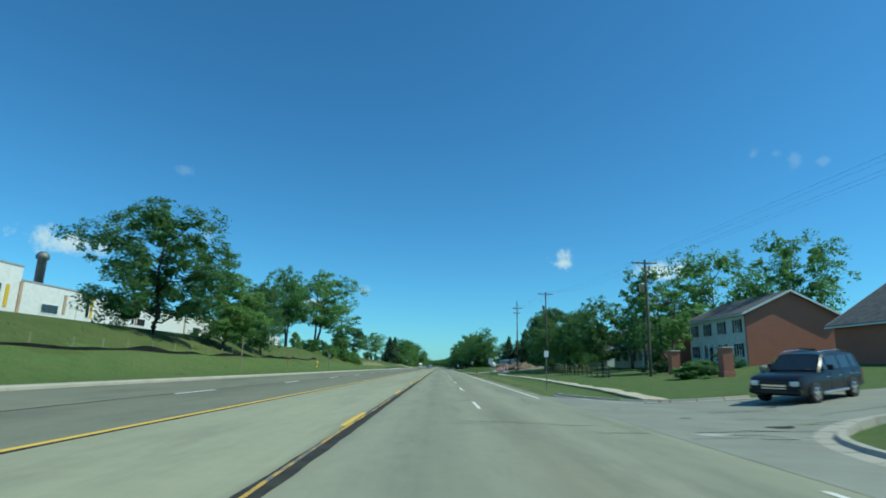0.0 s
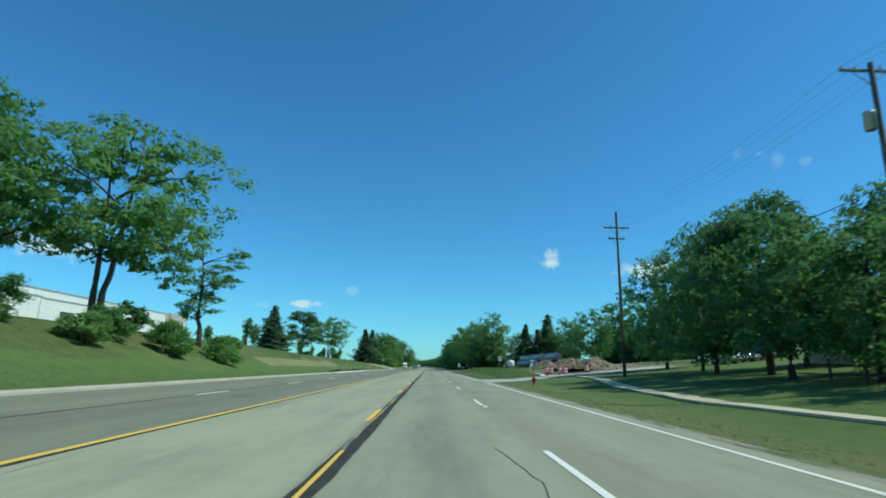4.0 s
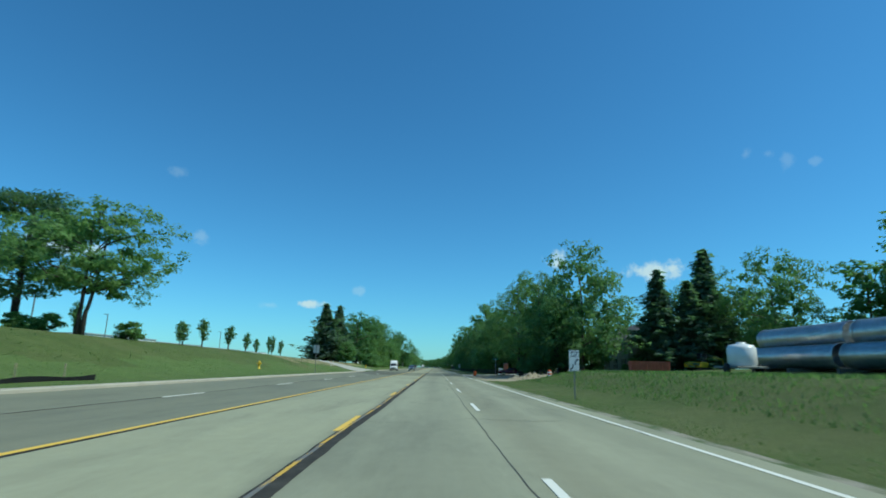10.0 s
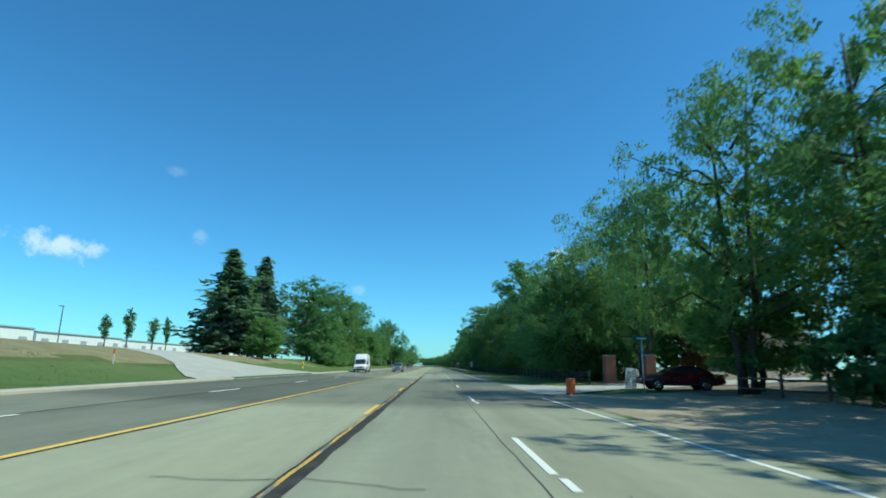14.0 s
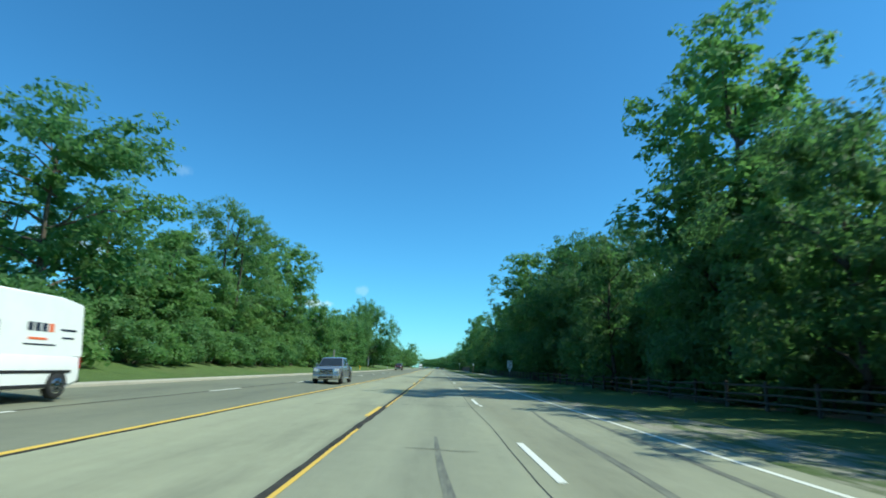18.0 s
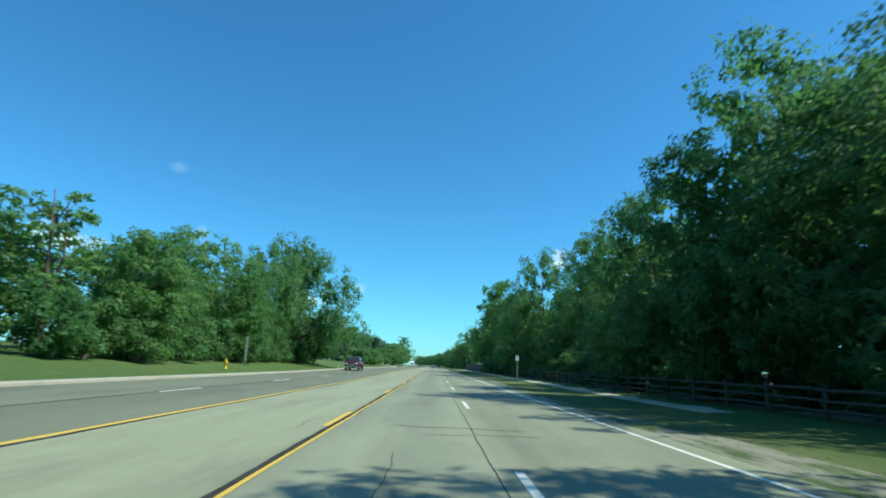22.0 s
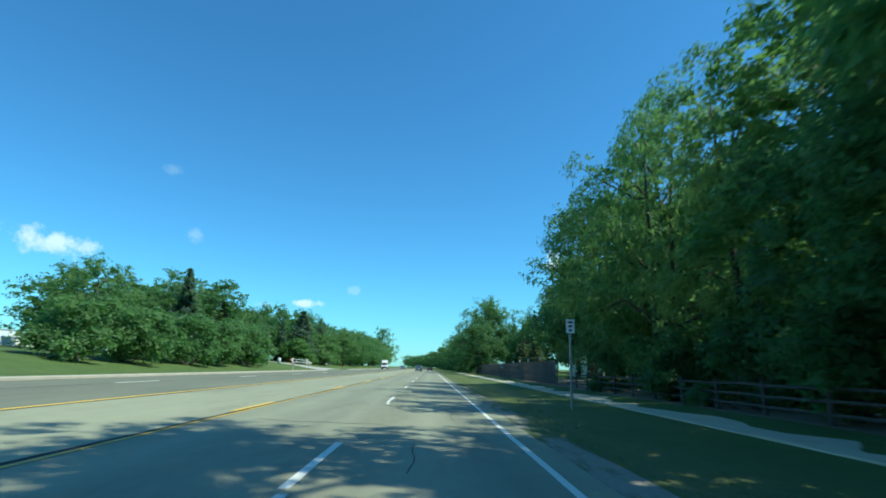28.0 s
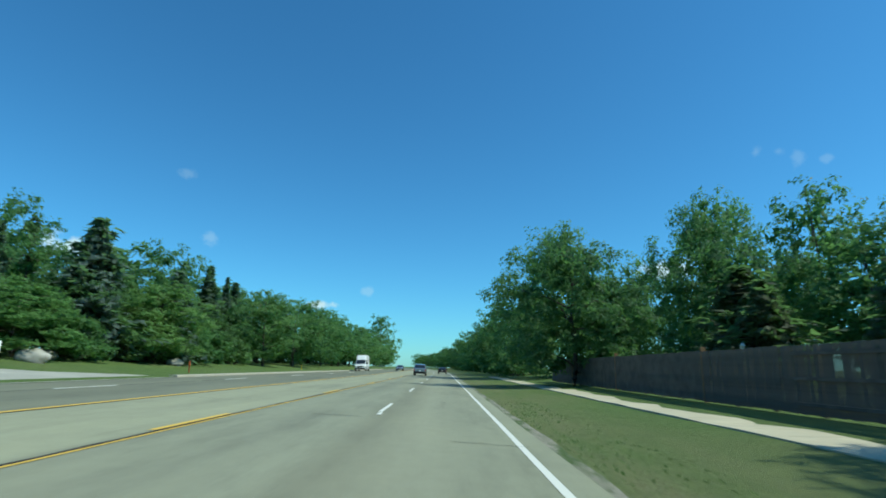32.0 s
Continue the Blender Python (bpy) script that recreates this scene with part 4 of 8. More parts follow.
def broadleaf(name, seed, h, w, base, env, n_clump, n_leaf, leaf, material, bark_mat, r_clump=0.15, hang=0.0, open_top=0.8, up=0.45, lean=0.0, twin=1, limbs=14, strands=0, gap=0.0, flat=0.7):
    """A deciduous tree: bent trunk, limbs into the crown, and a crown of leaf sprays under an outline env(u)."""
    rs = np.random.RandomState(seed)
    V, centres = crown_leaves(rs, h, w, base, env, lean, n_leaf, leaf * 1.25, r_clump, gap, up, flat, hang)
    n_clump = len(centres)
    rr = np.hypot(centres[:, 0], centres[:, 1])
    cr = np.full(n_clump, r_clump * w)
    if strands:
        outer = np.argsort(-rr)[: max(4, n_clump // 2)]
        SP = []
        for s in range(strands):
            c = centres[rs.choice(outer)]
            p0 = c + rs.normal(size=3) * 0.35 * cr.mean()
            L = rs.uniform(1.0, 3.4)
            for q in range(int(L / 0.17)):
                SP.append(p0 + np.array([0.05 * rs.normal(), 0.05 * rs.normal(), -0.17 * q]))
        SP = np.array(SP)
        m = len(SP)
        T = unit(np.array([0, 0, -1.0]) + 0.5 * rs.normal(size=(m, 3)))
        N = unit(np.cross(T, rs.normal(size=(m, 3))))
        V = np.concatenate([V, quads(SP, T, N, leaf * 0.8 * rs.uniform(0.7, 1.3, m), 0.35)])
    crown = leaf_mesh(name + "_crown", V, material)
    b = bmesh.new()
    tr = 0.015 * h + 0.04
    for s in range(twin):
        ox = (s - (twin - 1) / 2) * 0.5
        topx = ox * 4 + lean * 0.6
        path = [(ox, 0, -0.4), (ox * 1.05 + 0.05 * rs.normal(), 0.04 * rs.normal(), base * 0.5)]
        for v in (0.75, 1.0):
            path.append((ox + (topx - ox) * 0.25 * v + 0.1 * rs.normal(), 0.1 * rs.normal(), base * v))
        top = base + (h - base) * open_top
        path += [(ox + (topx - ox) * 0.65 + 0.2 * rs.normal(), 0.2 * rs.normal(), (base + top) / 2), (topx, 0.2 * rs.normal(), top)]
        tube(b, path, [tr * 1.35 / twin ** 0.4, tr / twin ** 0.4, tr * 0.9 / twin ** 0.4, tr * 0.8 / twin ** 0.4, tr * 0.45 / twin ** 0.4, 0.03], 8)
    for k in rs.choice(n_clump, min(limbs, n_clump), replace=False):
        c = centres[k]
        z0 = max(base * 0.8, min(c[2] - 0.35 * math.hypot(c[0], c[1]), base + 0.6 * (h - base)))
        f = (z0 / h)
        start = (lean * 0.5 * f + 0.1 * c[0] / (w + 1), 0.0, z0)
        path = limb_path(rs, start, c, 0.05 * h * rs.uniform(-0.3, 1.0))
        r0 = tr * 0.42 * (1 - 0.5 * f)
        tube(b, path, [r0, r0 * 0.8, r0 * 0.6, r0 * 0.38, 0.02], 6, False)
    trunk = smooth(mesh_of(name + "_trunk", b, bark_mat))
    return trunk, crown


def spruce_kind(name, seed, h, w, material, bare=0.06, droop=0.35, power=0.85, step=0.38, per=12, leaf=0.46):
    """A conifer with whorls of drooping boughs."""
    rs = np.random.RandomState(seed)
    Ps, Ts, Ns = [], [], []
    z = h * bare
    b = bmesh.new()
    tube(b, [(0, 0, -0.3), (0.03, 0, h * 0.5), (0, 0, h * 0.985)], [0.018 * h + 0.04, 0.011 * h, 0.015], 8)
    while z < h * 0.985:
        u = (z - h * bare) / (h * (1 - bare))
        R = w / 2 * (1 - u) ** power * (0.66 + 0.46 * rs.random()) + 0.14
        m = max(4, int(per * (0.55 + 0.45 * (1 - u))))
        off = rs.random() * 6.28
        for k in range(m):
            a = off + 2 * math.pi * k / m + 0.25 * rs.normal()
            L = R * rs.uniform(0.55, 1.22) * (1 + 0.30 * math.sin(2 * a + 1.1 * z + seed) + 0.26 * math.sin(3 * a - 1.9 * z))
            dr = droop * (1 - 0.75 * u)
            ca, sa = math.cos(a), math.sin(a)
            nn = max(3, int(L / 0.15))
            for q in range(2):
                s = rs.uniform(0.15, 0.75)
                Ps.append(np.array([ca * L * s, sa * L * s, z - dr * L * s - 0.12]))
                Ts.append(np.array([ca + 0.5 * rs.normal(), sa + 0.5 * rs.normal(), -0.8]))
                Ns.append(np.array([-sa, ca, 0.4 * rs.normal()]))
            for q in range(nn):
                s = (q + rs.random()) / nn
                p = np.array([ca * L * s, sa * L * s, z - dr * L * s + 0.28 * L * s * s])
                side = rs.choice((-1, 1))
                t = np.array([ca * 0.7 - side * sa * 0.75, sa * 0.7 + side * ca * 0.75, -0.22 + 0.25 * rs.normal()])
                Ps.append(p + 0.10 * rs.normal(size=3))
                Ts.append(t)
                Ns.append(np.array([0.3 * rs.normal(), 0.3 * rs.normal(), 1.0]))
            if k % 2 == 0 and R > 0.5:
                tube(b, [(0, 0, z), (ca * L * 0.5, sa * L * 0.5, z - dr * L * 0.5 + 0.07 * L), (ca * L * 0.95, sa * L * 0.95, z - dr * L * 0.95 + 0.25 * L)], [0.035, 0.022, 0.008], 4, False)
        z += step * rs.uniform(0.8, 1.2) * (0.75 + 0.25 * (1 - u))
    P, T = np.array(Ps), unit(np.array(Ts))
    N = unit(np.array(Ns))
    n = len(P)
    V = quads(P, T, N, leaf * 1.7 * rs.uniform(0.7, 1.4, n), 0.5)
    if bare < 0.1:
        body, _ = crown_leaves(rs, h * 0.97, w * 0.72, h * bare, lambda v: (1 - v) ** power * min(1.0, 0.55 + 4 * v) + 0.015, 0.0, 7000, leaf * 0.80, 0.15, -0.1, 0.1, 0.6)
        V = np.concatenate([V, body])
    return smooth(mesh_of(name + "_trunk", b, M_BARK_DARK)), leaf_mesh(name + "_crown", V, material)


def pine_kind(name, seed, h, w, base, material, n_clump=60, n_leaf=13000):
    """A pine: bare lower trunk, level boughs and tufts of needles."""
    rs = np.random.RandomState(seed)
    b = bmesh.new()
    tr = 0.016 * h + 0.06
    tube(b, [(0, 0, -0.3), (0.08, 0.05, base), (0.0, 0.1, h * 0.7), (0, 0, h * 0.97)], [tr * 1.2, tr, tr * 0.6, 0.03], 8)
    cs, rr = [], []
    for k in range(n_clump):
        u = rs.random() ** 0.9
        a = rs.random() * 6.28
        R = w / 2 * (0.35 + 0.75 * math.sin(math.pi * min(1, 0.28 + 0.72 * u)) ** 0.8) * (0.45 + 0.55 * rs.random())
        z = base + (h - base) * u * 0.95
        c = (R * math.cos(a), R * math.sin(a), z + 0.12 * R)
        cs.append(c)
        rr.append(rs.uniform(0.13, 0.21) * w)
        if k % 2 == 0:
            tube(b, limb_path(rs, (0, 0, z - 0.1 * R), c, -0.02 * h, 3), [0.07, 0.055, 0.04, 0.015], 5, False)
    V = clump_leaves(rs, np.array(cs), np.array(rr), n_leaf, 0.46, 0.34, 0.55, 0.2)
    return smooth(mesh_of(name + "_trunk", b, M_BARK_DARK)), leaf_mesh(name + "_crown", V, material)


def bush_kind(name, seed, h, w, n_leaf, leaf, material):
    rs = np.random.RandomState(seed)
    n = 26
    a, u = rs.random(n) * 6.28, rs.random(n)
    R = w / 2 * np.sqrt(rs.random(n)) * (1 - 0.55 * u ** 2) * 0.85
    cs = np.stack([R * np.cos(a), R * np.sin(a), 0.1 * h + 0.78 * h * u], axis=1)
    br = rs.uniform(0.13, 0.22, n) * w
    V = np.concatenate([clump_leaves(rs, cs, br, int(n_leaf * 0.75), leaf * 1.15, 0.6, 0.85, 0.4), clump_leaves(rs, cs, br * 0.65, int(n_leaf * 0.18), leaf * 2.5, 0.7, 0.8, 0.4)])
    b = bmesh.new()
    for k in range(6):
        tube(b, limb_path(rs, (0.1 * rs.normal(), 0.1 * rs.normal(), -0.2), cs[k], 0.1, 3), [0.06, 0.045, 0.03, 0.012], 5, False)
    return smooth(mesh_of(name + "_trunk", b, M_BARK)), leaf_mesh(name + "_crown", V, material)


def env_round(u):
    return math.sin(math.pi * (0.12 + 0.80 * u)) ** 0.7


def env_vase(u):
    return (0.42 + 0.85 * u) * (1 - u ** 3.5) ** 0.6


def env_umbrella(u):
    return (0.62 + 0.55 * math.sin(math.pi * min(1.0, 0.9 * u + 0.08))) * (1 - u ** 3) ** 0.6


def env_tall(u):
    return math.sin(math.pi * (0.16 + 0.76 * u)) ** 0.55 * (0.78 + 0.22 * math.sin(9 * u))


def env_full(u):
    return (1 - 0.25 * (1 - u) ** 2) * (1 - u ** 2.6) ** 0.55


def env_dome(u):
    return (0.86 + 0.14 * math.sin(math.pi * min(1.0, 1.6 * u))) * (1 - u ** 2.2) ** 0.5


def env_column(u):
    return math.sin(math.pi * (0.10 + 0.86 * u)) ** 0.8


KINDS = {}


def kind(key, size, fn, args, name, label, category="tree", **more):
    """Two builds of each kind: a fine one, and a coarse one for the back rows and the distance."""
    mid = coarse = None
    if fn is broadleaf:
        a = list(args)
        a[6], a[7] = int(args[6] * 3.3), args[7] * 0.60
        fine = fn(key, *a, **more)
        a[6], a[7] = int(args[6] * 1.5), args[7] * 0.82
        mid = fn(key + "_mid", *a, **more)
        a[6], a[7] = int(args[6] * 0.75), args[7] * 1.15
        coarse = fn(key + "_far", *a, **more)
    elif fn is bush_kind:
        a = list(args)
        a[3], a[4] = int(args[3] * 2.4), args[4] * 0.62
        fine = fn(key, *a)
        a[3], a[4] = int(args[3] * 0.9), args[4] * 1.0
        mid = coarse = fn(key + "_far", *a)
    else:
        fine = fn(key, *args, **more)
    KINDS[key] = (size, fine, mid or fine, coarse or fine, name, label, category)


kind("oak1", (17, 14), broadleaf, (11, 17, 14, 2.6, env_round, 74, 6200, 0.36, M_LEAF_A, M_BARK), "broadleaf_tree", "tall green broadleaf tree with a rounded leafy crown", gap=-0.32, flat=0.68)
kind("oak2", (18, 13), broadleaf, (12, 18, 13, 2.2, env_full, 80, 6600, 0.36, M_LEAF_A, M_BARK), "broadleaf_tree", "tall green broadleaf tree leafy down to the ground", gap=-0.32)
kind("oak3", (16, 12), broadleaf, (13, 16, 12, 1.6, env_full, 70, 6200, 0.34, M_LEAF_C, M_BARK_DARK), "broadleaf_tree", "dense dark green broadleaf tree with low branches", gap=-0.32)
kind("cotton1", (20, 10), broadleaf, (14, 20, 10, 3.0, env_tall, 60, 5600, 0.40, M_LEAF_B, M_BARK, 0.16), "broadleaf_tree", "tall pale green cottonwood with glossy leaves and gaps", gap=0.0, flat=0.85)
kind("cotton2", (19, 9), broadleaf, (15, 19, 9, 3.5, env_tall, 46, 4600, 0.40, M_LEAF_A, M_BARK, 0.16), "broadleaf_tree", "tall ragged cottonwood with open crown", gap=0.15, flat=0.85)
kind("locust1", (17, 14), broadleaf, (16, 17, 14, 4.8, env_umbrella, 50, 8200, 0.31, M_LEAF_B, M_BARK_DARK, 0.14, 0, 0.8, 0.6, 1.0, 2, 22), "broadleaf_tree", "spreading honey locust with feathery light green crown", gap=-0.38, flat=0.55)
kind("locust2", (14, 9), broadleaf, (17, 14, 9, 3.0, env_vase, 34, 3000, 0.30, M_LEAF_A, M_BARK_DARK, 0.15, 0, 0.8, 0.6, 2.2, 1, 18), "broadleaf_tree", "leaning thin tree with open airy crown", gap=0.15, flat=0.42)
kind("elm1", (18, 17), broadleaf, (18, 18, 17, 2.2, env_vase, 90, 7200, 0.36, M_LEAF_A, M_BARK, 0.13), "broadleaf_tree", "broad spreading green elm with layered crown", gap=-0.35, flat=0.45)
kind("elm2", (18, 18), broadleaf, (19, 18, 18, 1.6, env_full, 96, 7600, 0.38, M_LEAF_A, M_BARK, 0.125), "broadleaf_tree", "very broad green tree with long hanging boughs", gap=-0.4, flat=0.5)
kind("willow1", (18, 13), broadleaf, (20, 18, 13, 4.0, env_umbrella, 58, 7600, 0.27, M_LEAF_W, M_BARK_DARK, 0.12, 0.55, 0.85, 0.3, 0.6, 2, 18, 420), "willow_tree", "old willow with bare dark limbs and yellow-green hanging leaves", gap=-0.12, flat=0.8)
kind("willow2", (18, 10), broadleaf, (21, 18, 10, 4.5, env_tall, 44, 5000, 0.27, M_LEAF_W, M_BARK_DARK, 0.13, 0.5, 0.85, 0.3, 0.8, 2, 16, 300), "willow_tree", "tall thin willow with wispy yellow-green crown", gap=0.08, flat=0.8)
kind("dome1", (13, 15), broadleaf, (28, 13, 15, 1.4, env_dome, 90, 9200, 0.33, M_LEAF_A, M_BARK_DARK, 0.12), "broadleaf_tree", "broad dense green tree with a rounded dome of leaves", gap=-0.6, flat=0.95)
kind("ash1", (18, 11), broadleaf, (29, 18, 11, 2.0, env_vase, 80, 6600, 0.34, M_LEAF_B, M_BARK, 0.12, 0, 0.85, 0.6, 0.3, 2, 22), "broadleaf_tree", "airy light green tree with upswept grey limbs", gap=-0.3, flat=0.55)
kind("maple1", (14, 12), broadleaf, (22, 14, 12, 1.5, env_full, 86, 7000, 0.32, M_LEAF_C, M_BARK_DARK, 0.13), "maple_tree", "dense dark green maple with low rounded crown", gap=-0.32)
kind("maple2", (12, 8), broadleaf, (23, 12, 8, 1.8, env_round, 56, 5200, 0.28, M_LEAF_C, M_BARK_DARK, 0.15), "maple_tree", "young dark green maple on the verge", gap=-0.32)
kind("light1", (11, 7), broadleaf, (24, 11, 7, 1.2, env_full, 56, 5000, 0.28, M_LEAF_B, M_BARK, 0.15), "broadleaf_tree", "small bright green tree leafy to the ground", gap=-0.32)
kind("redleaf", (7, 6), broadleaf, (27, 7, 6, 1.2, env_round, 40, 3000, 0.26, M_LEAF_RED, M_BARK_DARK, 0.16), "ornamental_tree", "small ornamental tree with dark red leaves", gap=-0.2)
kind("airy1", (12, 7), broadleaf, (25, 12, 7, 2.4, env_vase, 36, 2600, 0.26, M_LEAF_B, M_BARK, 0.15, 0, 0.85, 0.5, 0.4, 2, 20), "broadleaf_tree", "thin-leaved pale tree with visible grey limbs", gap=0.4, flat=0.6)
kind("sapling", (7, 1.9), broadleaf, (26, 7, 1.9, 2.1, env_column, 18, 1000, 0.24, M_LEAF_A, M_BARK, 0.3, 0, 0.9, 0.5, 0.0, 1, 6), "sapling", "slim young poplar with narrow crown on mulched grass", gap=-0.3)
kind("spruce1", (16, 8), spruce_kind, (31, 16, 8, M_NEEDLE), "spruce_tree", "tall dark green spruce with drooping boughs")
kind("spruce2", (17, 6), spruce_kind, (32, 17, 6, M_NEEDLE, 0.05, 0.45), "spruce_tree", "narrow dark spruce with pointed top")
kind("spruce3", (9, 5.5), spruce_kind, (33, 9, 5.5, M_NEEDLE_BLUE, 0.03, 0.3, 0.8, 0.30, 12, 0.38), "spruce_tree", "blue-grey spruce with dense layered boughs")
kind("spruce4", (7, 5), spruce_kind, (34, 7, 5, M_BROWNING, 0.03, 0.3, 0.8, 0.32, 10, 0.36), "spruce_tree", "small spruce with browning needles behind the fence")
kind("deadspruce", (12, 3), spruce_kind, (35, 12, 3, M_BROWNING, 0.2, 0.5, 0.7, 0.8, 5, 0.3), "spruce_tree", "thin half-dead spruce with sparse brown boughs")
kind("pine1", (14, 9), pine_kind, (36, 14, 9, 3.2, M_PINE), "pine_tree", "spreading pine with dark level boughs and bare trunk")
kind("pine2", (13, 7), pine_kind, (37, 13, 7, 2.0, M_PINE, 52, 11000), "pine_tree", "ragged pine with tufted needles")
kind("bush1", (4, 5), bush_kind, (41, 4, 5, 2300, 0.27, M_LEAF_A), "bush", "dense green roadside bush", "bush")
kind("bush2", (4, 5), bush_kind, (42, 4, 5, 2300, 0.27, M_LEAF_C), "bush", "dark green understorey bush", "bush")
kind("bush3", (3, 4), bush_kind, (43, 3, 4, 1700, 0.24, M_LEAF_B), "bush", "light green bush on the bank", "bush")
n_planted = 0


def plant(key, x, y, h, w, turn=None, z=None, label="", group=""):
    """One tree of a kind at a place, at its own height and width."""
    global n_planted
    n_planted += 1
    x += bend(y)
    (h0, w0), fine, mid, coarse, name, lab, cat = KINDS[key]
    if key == "dome1":
        tm, cm = fine
    elif y > 705 or x > 50 or x > 21.9 and 290 < y < 600 or x < -40 and y > 400:
        tm, cm = coarse
    elif x > 19.5 or x < -25.5 or cat == "bush" and x > 16 or y > 670:
        tm, cm = mid
    else:
        tm, cm = fine
    root = tagged(new(name), label or lab, cat, group)
    root.location = (x, y, ground_z(x, y) - 0.05 if z is None else z)
    root.rotation_euler = (0, 0, (n_planted * 2.399 if turn is None else turn))
    root.scale = (w / w0, w / w0, h / h0)
    share("trunk", tm, root)
    share("crown", cm, root)
    return root


# far side of the road, from the start
plant("maple1", -24.0, 45.7, 12.4, 12.2, label="big dark broadleaf tree on the grass bank before the warehouse")
plant("light1", -21.8, 55.5, 8.5, 7)
plant("oak3", -21, 64.6, 9.0, 5.5)
plant("spruce1", -26, 75.3, 7.2, 4.8)
plant("pine1", -36, 109, 11.5, 10.5)
plant("oak1", -39, 105, 8.5, 7)
plant("locust1", -31.5, 112, 18.0, 10.5)
plant("locust1", -26.5, 117, 18.6, 15.5)
plant("locust2", -22.8, 128, 12.5, 8.0)
plant("bush3", -26, 98.6, 2.8, 2.8)
for k, (x, y) in enumerate(((-21.5, 108), (-23, 113), (-20.5, 117), (-22.5, 121), (-19.5, 125), (-24, 104), (-21, 131), (-26, 121))):
    plant(("bush3", "bush1")[k % 2], x, y, 2.0 + 0.3 * (k % 3), 4.0, group="bushes on the bank")
plant("spruce1", -38.4, 208, 11.8, 10)
plant("pine1", -36.6, 231, 13.0, 10)
plant("locust1", -28.2, 227, 12.2, 10.5)
for k, (x, y) in enumerate(((-30, 226), (-34, 228), (-26.5, 231), (-37, 234))):
    plant("bush3", x, y, 1.6, 3.0, group="bushes on the bank")
for x, y, h in ((-33.2, 262, 4.6), (-31.7, 268, 4.2), (-50.8, 340, 5.5), (-45.3, 336.5, 6.5), (-44.5, 342, 5.5), (-57, 372, 8.0), (-40, 300, 5.0), (-43, 276, 5), (-47, 255, 5.4), (-52, 228, 5.5), (-49, 196, 5.6), (-55, 205, 5.6), (-47, 190, 5.0), (-36, 262, 4.0), (-26.5, 153, 4.2), (-30, 168, 4.4), (-34, 179.5, 4.4)):
    plant("sapling", x, y, h, 1.45, group="young trees before the offices")
plant("sapling", -21.6, 165, 3.3, 1.2, group="young trees before the offices")
plant("spruce1", -31, 337, 16.2, 14.0)
plant("spruce1", -28.6, 345, 16.8, 11)
plant("light1", -24, 332, 6.3, 5.4)
plant("elm1", -26, 367, 17.8, 17)
plant("oak2", -28, 376, 15, 11)
plant("ash1", -25, 404, 18.0, 11)
plant("airy1", -34, 372, 13, 8)
plant("willow2", -23.5, 393, 18.5, 11)
plant("light1", -25.5, 389, 10.5, 8)
plant("light1", -26.5, 399, 9.5, 8)
plant("light1", -27.5, 378, 9, 8)
plant("light1", -26, 410, 9, 7.5)
plant("pine2", -31.5, 395, 14.5, 6.0)
plant("ash1", -23, 413, 18.5, 11)
plant("light1", -19.5, 421.5, 11.2, 6)
plant("cotton1", -25, 381, 12, 9)
plant("spruce2", -29, 444, 14.5, 4.0)
plant("airy1", -26, 448, 12.5, 8)
plant("light1", -23, 454, 11, 7.5)
plant("locust1", -27, 469, 15, 11)
plant("light1", -21.5, 474, 11.5, 6)
plant("oak1", -23.5, 488, 17.5, 9)
plant("dome1", -22.5, 499, 20.5, 20, label="huge spreading roadside tree with hanging boughs")
plant("oak3", -20.5, 507, 9, 9)
plant("maple1", -27, 512, 12, 11)
rng = random.Random(21)
for k in range(22):
    y = 358 + 3.6 * k
    plant(("bush1", "bush3", "bush1")[k % 3], -20.2 - 1.5 * rng.random() - (3 if y > 425 else 0), y, rng.uniform(3.0, 4.6), rng.uniform(4.5, 6), group="hedge of bushes by the lawn")
for k in range(16):
    plant("bush1", -21.5 - 2 * rng.random(), 444 + 4.2 * k, rng.uniform(3.0, 5.0), rng.uniform(5, 6.5), group="hedge of bushes by the lawn")
for k in range(9):
    plant(("oak1", "elm1", "oak2", "light1")[k % 4], -34 - 3 * (k % 2), 432 + 8.5 * k, 11 + (k * 7) % 4, 11)
plant("oak2", -25, 461, 12.5, 9)
plant("oak1", -24.5, 480, 14, 10)
plant("maple2", -26.5, 549, 6.4, 5.8)
plant("spruce3", -24.5, 555, 4.8, 3.4)
plant("maple2", -33, 545, 7, 5)
for k in range(8):
    plant("bush1", -21 + 0.8 * rng.uniform(-1, 1), 570 + 5.2 * k, 4.3 + 0.16 * k + rng.uniform(-0.4, 0.4), 7.0, group="tall clipped-looking bushes")
for k in range(9):
    plant(("oak1", "cotton2", "oak3")[k % 3], -33 - 3 * rng.random() - (9 if k < 3 else 0), 566 + 9 * k if k > 2 else 600 + 5 * k, rng.uniform(9.5, 11.5), 9.5)
plant("spruce1", -30, 605, 12.2, 6.2)
plant("spruce2", -32, 623, 10.0, 4.0)
for k in range(13):
    plant(("oak1", "oak2", "cotton2", "maple1")[k % 4], -33 - 4 * (k % 2), 622 + 8 * k if not 1 <= k <= 2 else 612 + 5 * k, rng.uniform(11.7, 14.7), 10.5)
for k in range(7):
    plant(("oak1", "oak2", "cotton2")[k % 3], -47 - 4 * (k % 2), 628 + 9 * k, rng.uniform(12.3, 14.3), 11)
for k in range(7):
    plant(("light1", "maple2", "bush1")[k % 3], -25 - 2 * (k % 2), 648 + 8 * k, rng.uniform(5.5, 8.0), 7.5)
plant("deadspruce", -31.3, 656, 12.0, 2.8)
plant("spruce3", -26, 656.5, 12.0, 8.5)
